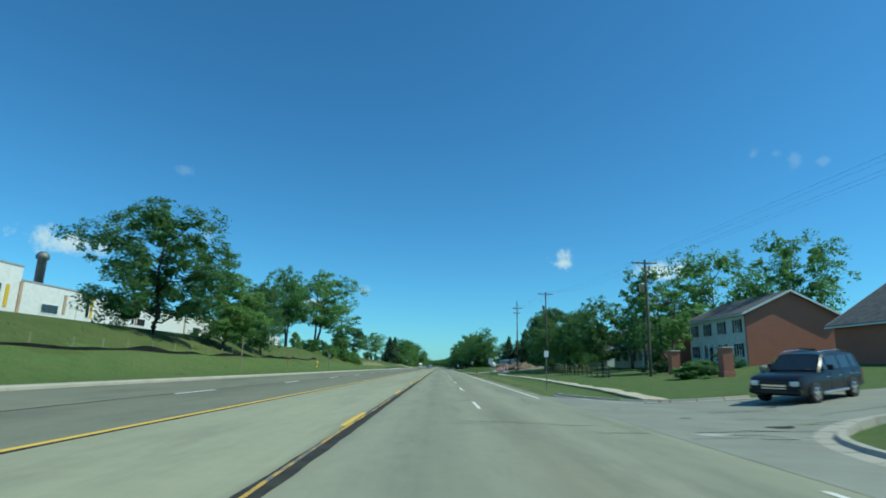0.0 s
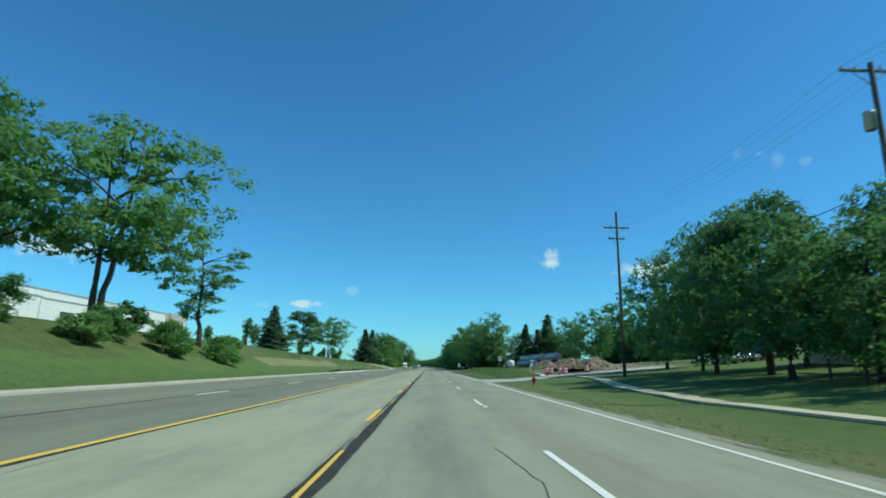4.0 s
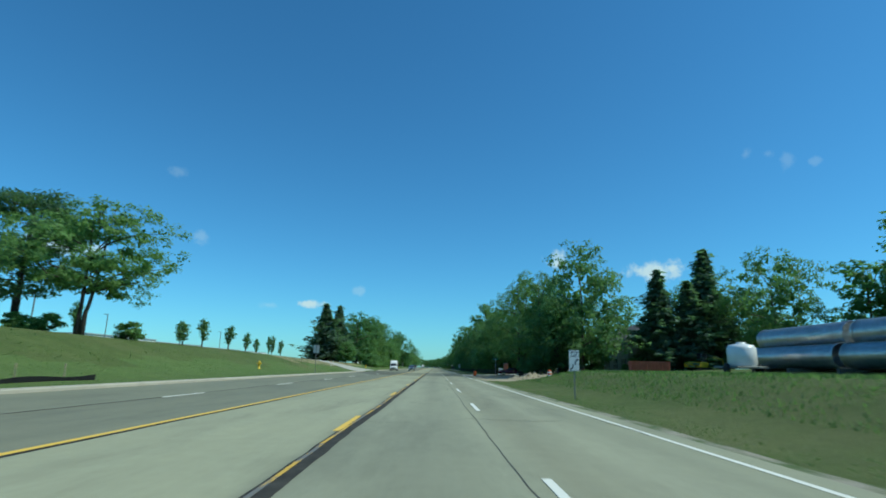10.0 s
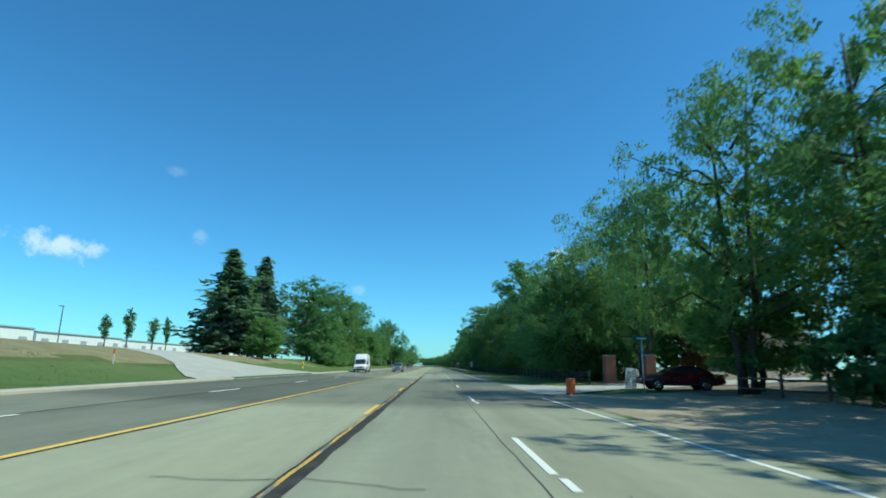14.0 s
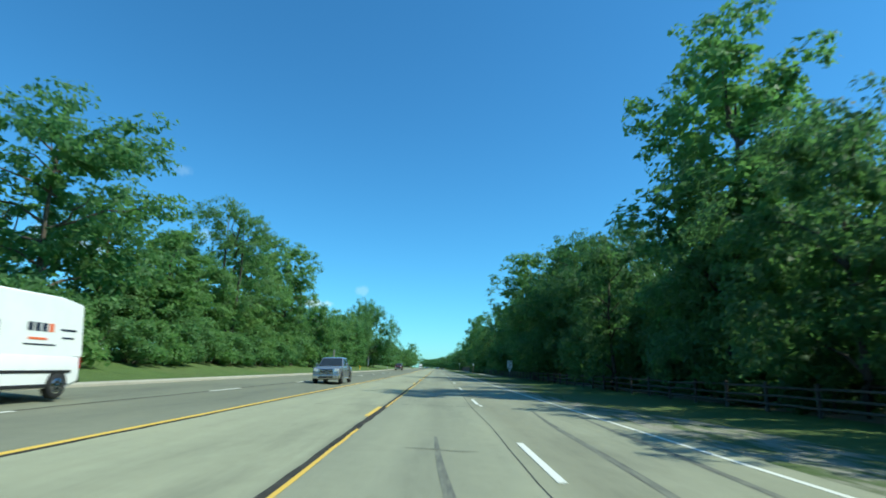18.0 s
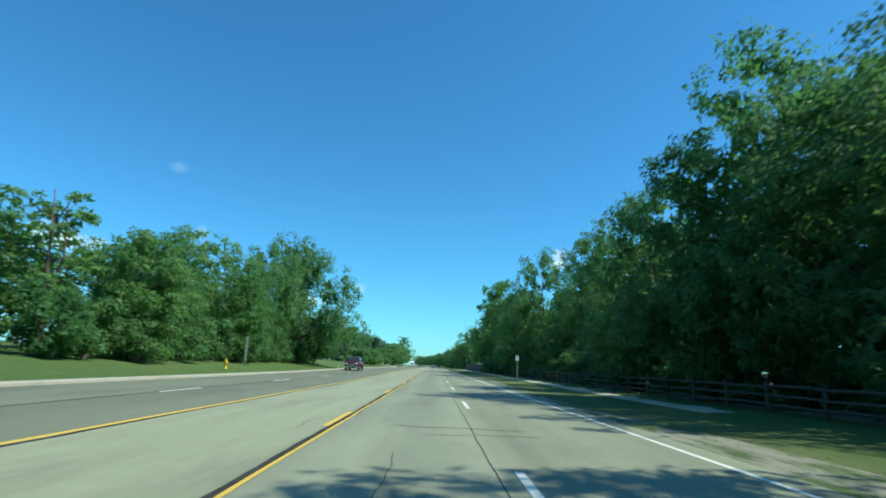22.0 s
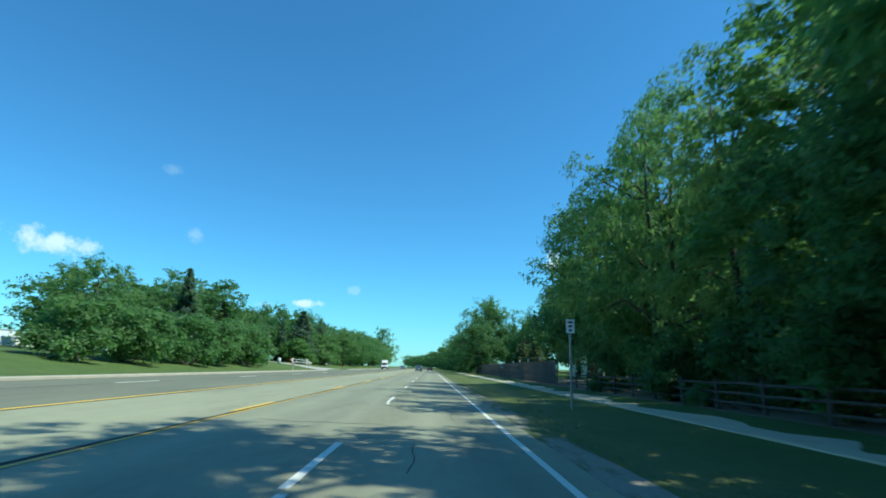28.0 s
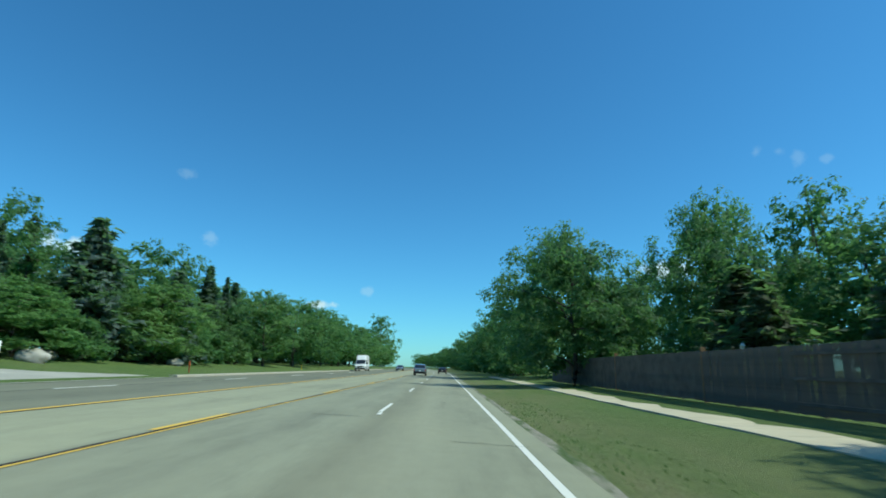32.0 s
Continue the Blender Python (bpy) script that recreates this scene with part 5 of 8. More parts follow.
plant("spruce3", -24, 667, 9.5, 6.5)
plant("spruce1", -29, 650, 9.8, 3.8)
plant("light1", -23, 662, 8.0, 8.5)
plant("oak1", -31, 677, 14.5, 10)
plant("spruce2", -27, 681, 12.5, 6)
plant("spruce1", -27.5, 688, 12, 5)
plant("elm1", -21.5, 688, 11, 11.5)
for k in range(9):
    plant(("oak1", "maple1", "elm1", "oak2")[k % 4], -21.5 - 2 * rng.random(), 703 + 13 * k, rng.uniform(11, 13), 13)
    plant(("spruce2", "oak1")[k % 2], -31, 700 + 13 * k, rng.uniform(12, 15), 8)
plant("elm2", -21, 856, 24, 19)
for k in range(6):
    plant("bush1", -23.2 - rng.random(), 652 + 6 * k, 3.5, 6, group="bushes by the park gate")
for k in range(14):
    plant(("oak1", "oak2", "elm1")[k % 3], -24 - 6 * (k % 2), 880 + 26 * k, rng.uniform(13, 17), 17)

# near side
plant("oak1", 40, 79, 17.5, 13.5)
plant("oak1", 44.5, 67, 16.5, 12)
plant("airy1", 24.4, 58.5, 10.4, 8.6)
plant("maple2", 25.8, 87, 12, 8.2)
plant("maple1", 22, 93, 10.2, 6.5)
plant("pine1", 22.6, 111, 12.5, 8.0)
plant("oak3", 26.5, 136, 14.5, 9)
plant("airy1", 28.5, 81, 12.7, 6)
plant("cotton2", 27.2, 72, 14.2, 6.6)
plant("oak3", 22.6, 118, 13.6, 8.5)
plant("maple2", 20.4, 105.5, 10.4, 7)
plant("oak3", 20.6, 99.5, 8.6, 7)
plant("maple1", 25, 125, 12, 8)
plant("maple1", 27, 104, 12, 9)
plant("oak3", 30, 118, 13, 10)
plant("bush2", 24, 60, 2.2, 4)
plant("bush2", 19.6, 42.5, 1.3, 3.4)
plant("bush2", 22, 46, 1.3, 4)
plant("bush2", 30, 57, 1.8, 4)
plant("bush1", 25.5, 40, 1.2, 3)
plant("oak1", 42, 216, 15, 11)
for k, (x, y, h, w) in enumerate(((60, 244, 20.7, 14), (60, 224, 16.5, 9), (60, 214, 14.6, 8), (63, 205, 13.4, 10), (66, 192, 14.6, 12), (68, 178, 15.9, 12), (70, 165, 14.6, 12), (58, 236, 12.2, 10), (72, 150, 15.9, 13), (56, 252, 14.6, 10))):
    plant(("cotton1", "cotton2", "oak1")[k % 3], x, y, h, w, group="wood behind the building site")
for k in range(10):
    plant("oak3", 64 + 5 * rng.random(), 168 + 9.5 * k, rng.uniform(10.5, 13), 12, group="wood behind the building site")
    plant("bush2", 55 + 4 * rng.random(), 170 + 8.5 * k, 8, 11, group="wood behind the building site")
plant("oak1", 46.5, 257, 17, 12)
plant("oak2", 21.5, 263.5, 20.8, 13.8)
plant("spruce1", 33, 263, 15.5, 10.5)
plant("spruce1", 37, 262, 13.5, 11)
plant("spruce1", 41.2, 265, 18.8, 13)
plant("oak3", 18.5, 266, 13, 10)
plant("oak3", 24.5, 281, 14, 11)
plant("oak2", 34, 285, 15, 12)
plant("oak1", 43, 275, 15, 11)
plant("oak3", 50, 268, 14, 12)
plant("bush2", 16.5, 275, 4.5, 6)
plant("bush2", 20, 271, 5, 7)
plant("bush2", 24, 267, 5, 7)
plant("bush2", 29, 262, 2.6, 5)
plant("willow1", 15.8, 283.4, 19.0, 13.0)
plant("light1", 18.0, 286, 9.0, 8.0)
plant("willow2", 18.6, 278, 17.8, 10.5)
plant("oak3", 17.5, 271, 9.5, 9)
plant("redleaf", 26.5, 309, 6.0, 5.0)
plant("willow1", 19.2, 306, 20.3, 16.5, label="great old willow beside the brick gate pillars")
plant("oak2", 14.2, 311, 15.2, 12.5)
plant("light1", 26, 312, 10, 8)
plant("oak2", 14.6, 321, 13.4, 10.5)
plant("oak3", 15, 330, 14.5, 9.5)
plant("oak3", 15.2, 342, 12.0, 9)
plant("maple1", 14.6, 351, 12.5, 9)
plant("maple1", 14.8, 360, 13.5, 9)
plant("cotton1", 17.6, 362, 22.3, 14.5, label="very tall airy cottonwood behind the rail fence")
plant("maple1", 13.2, 374, 12.9, 8.5)
plant("oak3", 17, 396, 19.2, 12.5)
plant("oak3", 18, 382, 16.5, 10.5)
plant("oak3", 14, 398, 14.6, 10)
plant("oak3", 15.6, 393.5, 14.2, 9)
plant("oak2", 14.6, 405, 15.5, 10)
plant("cotton1", 19.5, 408, 20, 12)
plant("oak2", 22.5, 421, 14, 11)
plant("ash1", 13.9, 411.2, 19.3, 14.0, label="tall light green tree leaning over the rail fence and road edge")
plant("oak2", 17.6, 437, 19.8, 12)
plant("oak3", 16.8, 426, 14.6, 9)
plant("oak3", 16.4, 432, 14.5, 9)
plant("oak3", 14.4, 439, 15, 9)
plant("oak2", 15.4, 449, 15.6, 10)
plant("oak3", 17, 458, 13, 9)
plant("willow2", 18.3, 475.5, 18.2, 9)
plant("light1", 17, 482, 9.5, 7)
plant("oak1", 16.4, 493, 19.6, 10)
plant("oak3", 15.2, 500, 15, 9)
plant("oak2", 15.4, 510, 14.5, 9)
plant("light1", 15.5, 518, 14, 8)
plant("cotton1", 14.8, 526, 16.4, 10)
plant("maple1", 16.5, 533, 13, 10)
plant("maple1", 16.5, 544, 13, 10)
plant("cotton1", 14.6, 536.5, 22.0, 11)
plant("oak2", 16.5, 541.5, 14.5, 10)
plant("cotton1", 18.8, 549, 17.0, 10.5)
plant("willow2", 17.0, 554, 15.5, 9)
plant("willow1", 16.6, 562, 19.5, 12)
plant("oak2", 18.5, 570, 20.5, 10)
plant("oak3", 18.7, 579, 18.5, 13.0)
for k in range(34):
    y = 313 + 8.3 * k
    plant(("oak1", "oak3", "oak2", "cotton2")[k % 4], 23 + 4 * rng.random(), y, rng.uniform(13, 17), 11, group="wood behind the rail fence")
for k in range(57):
    y = 309 + 4.5 * k
    plant(("bush2", "bush2", "bush1")[k % 3], 16.2 + 1.6 * rng.random(), y, rng.uniform(3.0, 5.2), rng.uniform(5, 6.5), group="understorey behind the rail fence")
for k in range(51):
    y = 312 + 5.1 * k
    plant(("bush2", "bush1", "bush2")[k % 3], 14.7 + 0.9 * rng.random(), y, rng.uniform(2.2, 3.9), rng.uniform(3.6, 5.0), group="understorey behind the rail fence")
plant("pine1", 26.2, 616, 19.5, 9.5)
plant("pine2", 25.5, 608, 15.3, 9)
plant("pine2", 23.0, 598, 13.5, 7)
plant("pine1", 25.0, 603, 13.0, 7)
plant("dome1", 21.0, 688, 22, 23)
plant("maple1", 14.0, 656, 12.4, 11.4, label="young dark maple between footpath and fence")
plant("dome1", 37.0, 677, 23.5, 19)
plant("oak2", 40, 664, 20.5, 12)
plant("dome1", 47, 655, 21, 14)
plant("spruce4", 22, 643, 6.6, 6.0)
plant("spruce4", 23, 634, 6.4, 6)
plant("spruce4", 24.5, 650, 8.6, 8.5)
plant("oak2", 38.5, 656, 14, 12)
plant("maple1", 29, 662, 14, 11)
for k, (x, y, h, w) in enumerate(((44, 640, 15, 12), (34, 625, 12, 10), (46, 620, 14, 12), (30, 690, 15, 13), (16, 712, 14, 12), (22, 722, 17, 13), (15, 735, 13, 12), (20, 752, 16, 14), (16, 772, 14, 13), (20, 795, 16, 14), (16, 818, 15, 14), (20, 845, 16, 15), (17, 875, 15, 15))):
    plant(("maple1", "oak1", "oak2")[k % 3], x, y, h, w)
for k in range(14):
    plant(("oak1", "oak2", "maple1")[k % 3], 19 + 7 * (k % 2), 900 + 26 * k, rng.uniform(13, 17), 17)

for k in range(16):
    plant("bush1", 15.5 + 3.5 * (k % 2), 704 + 12 * k, 4.5, 9, group="bushes under the far trees")


# ------------------------------------------------------------------ roadside furniture
def utility_pole(x, y, h, arm_z, transformer, lean=0.0):
    p = thing("utility_pole", "weathered wooden utility pole with crossarm on the lawn", "utility pole", pose(x, y, ground_z(x, y) - 0.1, 0, lean, 0), "utility poles")
    part("pole", tube(bmesh.new(), [(0, 0, -0.5), (0.02, 0, h * 0.5), (0, 0, h)], [0.17, 0.145, 0.11], 12), M_POLEWOOD, p)
    for z, half in arm_z:
        b = box(bmesh.new(), -half, 0.10, z - 0.06, half, 0.20, z + 0.06, 0.01)
        part("crossarm", b, M_POLEWOOD, p)
        for s in (-0.92, -0.45, 0.45, 0.92):
            part("insulator", lathe(bmesh.new(), ((0.02, 0), (0.05, 0.03), (0.03, 0.06), (0.055, 0.1), (0.03, 0.14), (0.04, 0.17), (0.015, 0.2)), 8, (s * half, 0.15, z + 0.06)), M_SIGNBACK, p, "grey porcelain insulator")
        for s in (-1, 1):
            part("brace", tube(bmesh.new(), [(0, 0.12, z - 0.7), (s * half * 0.6, 0.15, z - 0.05)], [0.018, 0.018], 6), M_STEEL_POST, p)
    if transformer:
        part("transformer", lathe(bmesh.new(), ((0.18, 0), (0.24, 0.03), (0.24, 0.75), (0.26, 0.78), (0.2, 0.86), (0.05, 0.9)), 14, (-0.42, 0.0, arm_z[0][0] - 2.9)), M_SIGNBACK, p, "grey steel transformer can")
    part("guard", box(bmesh.new(), -0.2, -0.06, 1.2, -0.165, 0.06, 1.6, 0.005), M_SIGNBACK, p, "small grey tag plate")
    return p


utility_pole(19.9, 51.5, 11.2, ((10.9, 1.25),), True)
utility_pole(18.6, 95.2, 14.0, ((13.7, 1.3),), True)
utility_pole(17.7, 125.2, 16.0, ((14.4, 1.25), (13.3, 0.8)), False)


def cable(a, b, sag, r=0.0045):
    c = bmesh.new()
    pts = []
    for k in range(13):
        u = k / 12
        pts.append((a[0] + (b[0] - a[0]) * u, a[1] + (b[1] - a[1]) * u, a[2] + (b[2] - a[2]) * u - sag * 4 * u * (1 - u)))
    tube(c, pts, [r] * 13, 5, False)
    return tagged(part("cable", c, M_WIRE), "thin black overhead power cable", "cable", "overhead cables")


WIRE_ENDS = ((26.0, -30.0, 13.0), (19.9, 51.5, ground_z(19.9, 51.5) + 11.0), (18.6, 95.2, ground_z(18.6, 95.2) + 13.85), (17.7, 125.2, ground_z(17.7, 125.2) + 14.55), (17.0, 165.0, 16.0))
for off in (-1.1, -0.5, 0.55, 1.15):
    for p, q in zip(WIRE_ENDS[:4], WIRE_ENDS[1:4]):
        cable((p[0] + off, p[1] + 0.15, p[2]), (q[0] + off, q[1] + 0.15, q[2]), 0.7)
cable((18.6, 95.2, 9.0), (19.9, 51.5, 8.2), 0.8, 0.02)
cable((18.6, 95.2, 9.2), (17.7, 125.2, 9.6), 0.6, 0.02)
cable((19.9, 51.5, 8.6), (36, 62, 8.0), 0.4)


def bars(parent, x0, z0, x1, z1, y, rows, material=None, seed=1):
    """Lines of writing too small to read, as plain bars."""
    r = random.Random(seed)
    step = (z1 - z0) / rows
    for k in range(rows):
        half = (x1 - x0) / 2 * r.uniform(0.55, 1.0)
        mid = (x0 + x1) / 2
        part("lettering", box(bmesh.new(), mid - half, y - 0.004, z0 + step * (k + 0.25), mid + half, y, z0 + step * (k + 0.25) + step * 0.5), material or M_BLACK, parent)


def arrow_curve(side):
    """A thick bent turn arrow as a flat plate."""
    b = bmesh.new()
    pts = [(0.0, -0.17), (0.0, -0.02), (0.03, 0.07), (0.10, 0.12)]
    w = 0.032
    va, vb = [], []
    for i, (px, pz) in enumerate(pts):
        d = Vector((pts[min(i + 1, 3)][0] - pts[max(i - 1, 0)][0], 0, pts[min(i + 1, 3)][1] - pts[max(i - 1, 0)][1])).normalized()
        n = Vector((d.z, 0, -d.x)) * w
        va.append(b.verts.new((side * (px + n.x), 0, side * (pz + n.z))))
        vb.append(b.verts.new((side * (px - n.x), 0, side * (pz - n.z))))
    for i in range(3):
        b.faces.new((va[i], va[i + 1], vb[i + 1], vb[i]))
    t = [b.verts.new((side * a, 0, side * c)) for a, c in ((0.08, 0.20), (0.20, 0.16), (0.13, 0.05))]
    b.faces.new(t)
    got = bmesh.ops.extrude_face_region(b, geom=b.faces[:])
    bmesh.ops.translate(b, vec=(0, -0.006, 0), verts=[v for v in got["geom"] if isinstance(v, bmesh.types.BMVert)])
    bmesh.ops.recalc_face_normals(b, faces=b.faces[:])
    return b


def part_text(parent, word, size, m):
    cu = bpy.data.curves.new("letters", "FONT")
    cu.body, cu.size, cu.extrude, cu.align_x, cu.align_y = word, size, 0.002, "CENTER", "CENTER"
    lt = new("letters", cu)
    me = bpy.data.meshes.new_from_object(lt)
    bpy.data.objects.remove(lt)
    me.materials.append(M_BLACK)
    return share("lettering", me, parent, m)


def turn_sign(x, y, top, w=0.62, h=0.92, post=M_STEEL_POST, plaque=False):
    """White sign with two curved turn arrows for the middle lane."""
    z0 = ground_z(x, y)
    s = thing("turn_lane_sign", "white upright road sign with two black curved turn arrows", "road sign", pose(x, y, z0, 0, 0, -4), "turn lane signs")
    part("post", box(bmesh.new(), -0.03, 0, -0.5, 0.03, 0.05, top - z0 - 0.05, 0.006), post, s)
    b = box(bmesh.new(), -w / 2, -0.02, top - z0 - h, w / 2, -0.008, top - z0, 0.004)
    part("plate", b, M_SIGNWHITE, s)
    part("border", box(bmesh.new(), -w / 2 + 0.02, -0.0225, top - z0 - h + 0.02, w / 2 - 0.02, -0.0205, top - z0 - h + 0.035), M_BLACK, s)
    part("border", box(bmesh.new(), -w / 2 + 0.02, -0.0225, top - z0 - 0.035, w / 2 - 0.02, -0.0205, top - z0 - 0.02), M_BLACK, s)
    for word, dz in (("CENTER", 0.10), ("LANE", 0.23)):
        part_text(s, word, 0.15 * w / 0.62, pose(0, -0.021, top - z0 - dz * h - 0.02, 90))
    part("rule", box(bmesh.new(), -w * 0.36, -0.0225, top - z0 - h * 0.32, w * 0.36, -0.0205, top - z0 - h * 0.305), M_BLACK, s)
    for side, dx, dz in ((1, 0.06, 0.10), (-1, -0.06, -0.14)):
        a = arrow_curve(side)
        bmesh.ops.transform(a, matrix=Matrix.Diagonal((0.8, 1, 0.8, 1)), verts=a.verts[:])
        bmesh.ops.translate(a, vec=(dx, -0.021, top - z0 - h * 0.66 + dz), verts=a.verts[:])
        part("arrow", a, M_BLACK, s)
    if plaque:
        part("plaque", box(bmesh.new(), -0.12, -0.02, top - z0 - h - 0.42, 0.12, -0.008, top - z0 - h - 0.03, 0.004), M_SIGNWHITE, s, "small white lower plaque")
    for dz in (-0.1, -h + 0.1):
        part("bolt", lathe(bmesh.new(), ((0.012, 0), (0.012, 0.008)), 6, (0, 0, 0)), M_GALV, s).matrix_basis = pose(0, -0.02, top - z0 + dz, 90)
    return s


turn_sign(7.6, 80.7, 2.75)
turn_sign(7.1, 211.1, 2.4, 0.5, 1.05)
turn_sign(10.0, 409.4, 2.72, 0.72, 1.12, M_STEEL_POST, True)


def small_sign(name, label, x, y, top, w, h, rows, face=None, turn=0, post=None, post_w=0.03):
    z0 = ground_z(x, y)
    s = thing(name, label, "road sign", pose(x, y, z0, 0, 0, turn), "")
    part("post", box(bmesh.new(), -post_w, 0, -0.5, post_w, 2 * post_w, top - z0 - 0.02, 0.006), post or M_STEEL_POST, s)
    part("plate", box(bmesh.new(), -w / 2, -0.018, top - z0 - h, w / 2, -0.006, top - z0, 0.004), face or M_SIGNWHITE, s)
    part("bolt", lathe(bmesh.new(), ((0.012, 0), (0.012, 0.01)), 6), M_GALV, s).matrix_basis = pose(0, -0.018, top - z0 - 0.08, 90)
    if rows:
        bars(s, -w / 2 + 0.05, top - z0 - h + 0.04, w / 2 - 0.05, top - z0 - 0.04, -0.019, rows, None, int(y))
    return s


small_sign("parking_sign", "small white sign on a steel post by the footpath", 8.0, 40.4, 2.75, 0.32, 0.46, 0)
small_sign("notice_sign", "white sign with lines of small black text", 8.65, 144.9, 2.86, 0.41, 0.56, 4)
small_sign("notice_sign", "narrow white sign on a pale wooden post", 8.5, 465.8, 2.65, 0.32, 0.50, 0, None, 0, M_WOODPOST, 0.045)
small_sign("notice_sign", "white sign with small text on a tall grey post", 8.6, 552.1, 3.37, 0.33, 0.53, 3, None, 0, M_SIGNBACK, 0.04)
for x, y, top, w, h in ((-16.1, 45.0, 3.4, 0.05, 2.6), (-15.2, 254.1, 3.9, 0.75, 1.0), (-15.5, 413.7, 3.6, 0.28, 1.9), (-16.2, 460, 3.4, 0.24, 2.0), (-15.8, 176, 2.6, 0.3, 0.5), (-16.0, 80, 2.8, 0.4, 0.6)):
    z0 = ground_z(x, y)
    s = thing("road_sign", "back of a road sign for oncoming traffic on the verge", "road sign", pose(x, y, z0, 0, 0, 3), "signs for oncoming traffic")
    part("post", box(bmesh.new(), -0.035, -0.05, -0.5, 0.035, 0, top - z0, 0.006), M_WOODPOST if w < 0.3 else M_STEEL_POST, s)
    part("plate", box(bmesh.new(), -w / 2, 0.002, top - z0 - h, w / 2, 0.012, top - z0 + 0.02, 0.004), M_SIGNBACK, s)

# green street name sign, its words being an address
sn = thing("street_name_sign", "green street name sign on a thin steel post", "street sign", pose(11.2, 285.3, ground_z(11.2, 285.3)))
part("post", tube(bmesh.new(), [(0, 0, -0.4), (0, 0, 2.95)], [0.03, 0.03], 8), M_GALV, sn)
part("plate", box(bmesh.new(), -0.5, -0.01, 2.85, 0.5, 0.01, 3.1, 0.004), M_GREENSIGN, sn)
bars(sn, -0.4, 2.9, 0.4, 3.05, -0.011, 1, M_SIGNWHITE)


def hydrant(x, y, material, label):
    z = ground_z(x, y)
    h = thing("fire_hydrant", label, "fire hydrant", pose(x, y, z - 0.02, 0, 0, 20), "fire hydrants")
    part("barrel", lathe(bmesh.new(), ((0.17, 0), (0.17, 0.04), (0.11, 0.06), (0.105, 0.45), (0.14, 0.47), (0.14, 0.51), (0.115, 0.53), (0.115, 0.66)), 14), material, h)
    part("bonnet", lathe(bmesh.new(), ((0.135, 0.66), (0.135, 0.69), (0.12, 0.75), (0.07, 0.81), (0.03, 0.83), (0.03, 0.88), (0.01, 0.885)), 14), material, h)
    for a in (0, 180, 270):
        b = lathe(bmesh.new(), ((0.055, 0), (0.055, 0.07), (0.07, 0.075), (0.07, 0.11), (0.03, 0.13)), 10)
        bmesh.ops.transform(b, matrix=pose(0, 0, 0.57) @ pose(0, 0, 0, 0, 0, a) @ pose(0.1, 0, 0, 0, 90, 0), verts=b.verts[:])
        part("nozzle_cap", b, material, h)
    return h


for x, y in ((-17.6, 79.6), (-18.2, 241), (-18.8, 334), (-18.2, 461)):
    hydrant(x, y, M_YELLOWPAINT, "yellow fire hydrant standing in the grass verge")
hydrant(8.3, 120.3, M_REDPAINT, "red fire hydrant on the grass by the footpath")


def marker(x, y, h, c1, c2, label):
    z = ground_z(x, y)
    s = thing("marker_post", label, "marker post", pose(x, y, z), "utility marker posts")
    part("stake", box(bmesh.new(), -0.035, -0.02, -0.3, 0.035, 0.02, h * 0.65, 0.005), c1, s)
    part("cap", box(bmesh.new(), -0.045, -0.028, h * 0.65, 0.045, 0.028, h, 0.006), c2, s)


marker(-17.1, 186, 1.5, M_SIGNWHITE, M_ORANGE, "white marker post with an orange top")
marker(-24.3, 423.8, 1.0, M_REDPAINT, M_ORANGE, "orange marker post at the edge of the bushes")
marker(-16.2, 610, 0.9, M_SIGNWHITE, M_ORANGE, "white marker post with an orange top")
marker(-16.4, 655, 0.9, M_REDPAINT, M_ORANGE, "red marker post on the verge")
marker(-16.6, 690, 0.8, M_YELLOWPAINT, M_YELLOWPAINT, "yellow marker post on the verge")
marker(-15.8, 505, 0.8, M_SIGNWHITE, M_SIGNWHITE, "white marker post on the verge")
marker(-16.4, 60, 1.1, M_WOODPOST, M_ORANGE, "wooden marker stake with an orange top")
marker(-21.8, 274, 1.0, M_STEEL_POST, M_STEEL_POST, "grey marker post by the new driveway")
marker(-20, 290, 0.9, M_SIGNWHITE, M_ORANGE, "white marker post with an orange top")


def lamp_post(x, y, h, arm):
    z = ground_z(x, y)
    s = thing("street_lamp", "dark square car park lamp on a tall pole", "street lamp", pose(x, y, z), "car park lamps")
    part("base", lathe(bmesh.new(), ((0.3, -0.3), (0.3, 0.5), (0.28, 0.55)), 12), M_CONC, s)
    part("pole", box(bmesh.new(), -0.07, -0.07, 0.5, 0.07, 0.07, h, 0.01), M_STEEL_POST, s)
    part("lamp_head", box(bmesh.new(), -0.75 * arm, -0.18, h - 0.05, 0.1, 0.18, h + 0.06, 0.02), M_STEEL_POST, s)


lamp_post(-43.9, 230, 5.3, 1)
lamp_post(-66, 352, 7.0, 1)
lamp_post(-70, 300, 7.0, 1)
lamp_post(-58, 262, 6.0, 1)


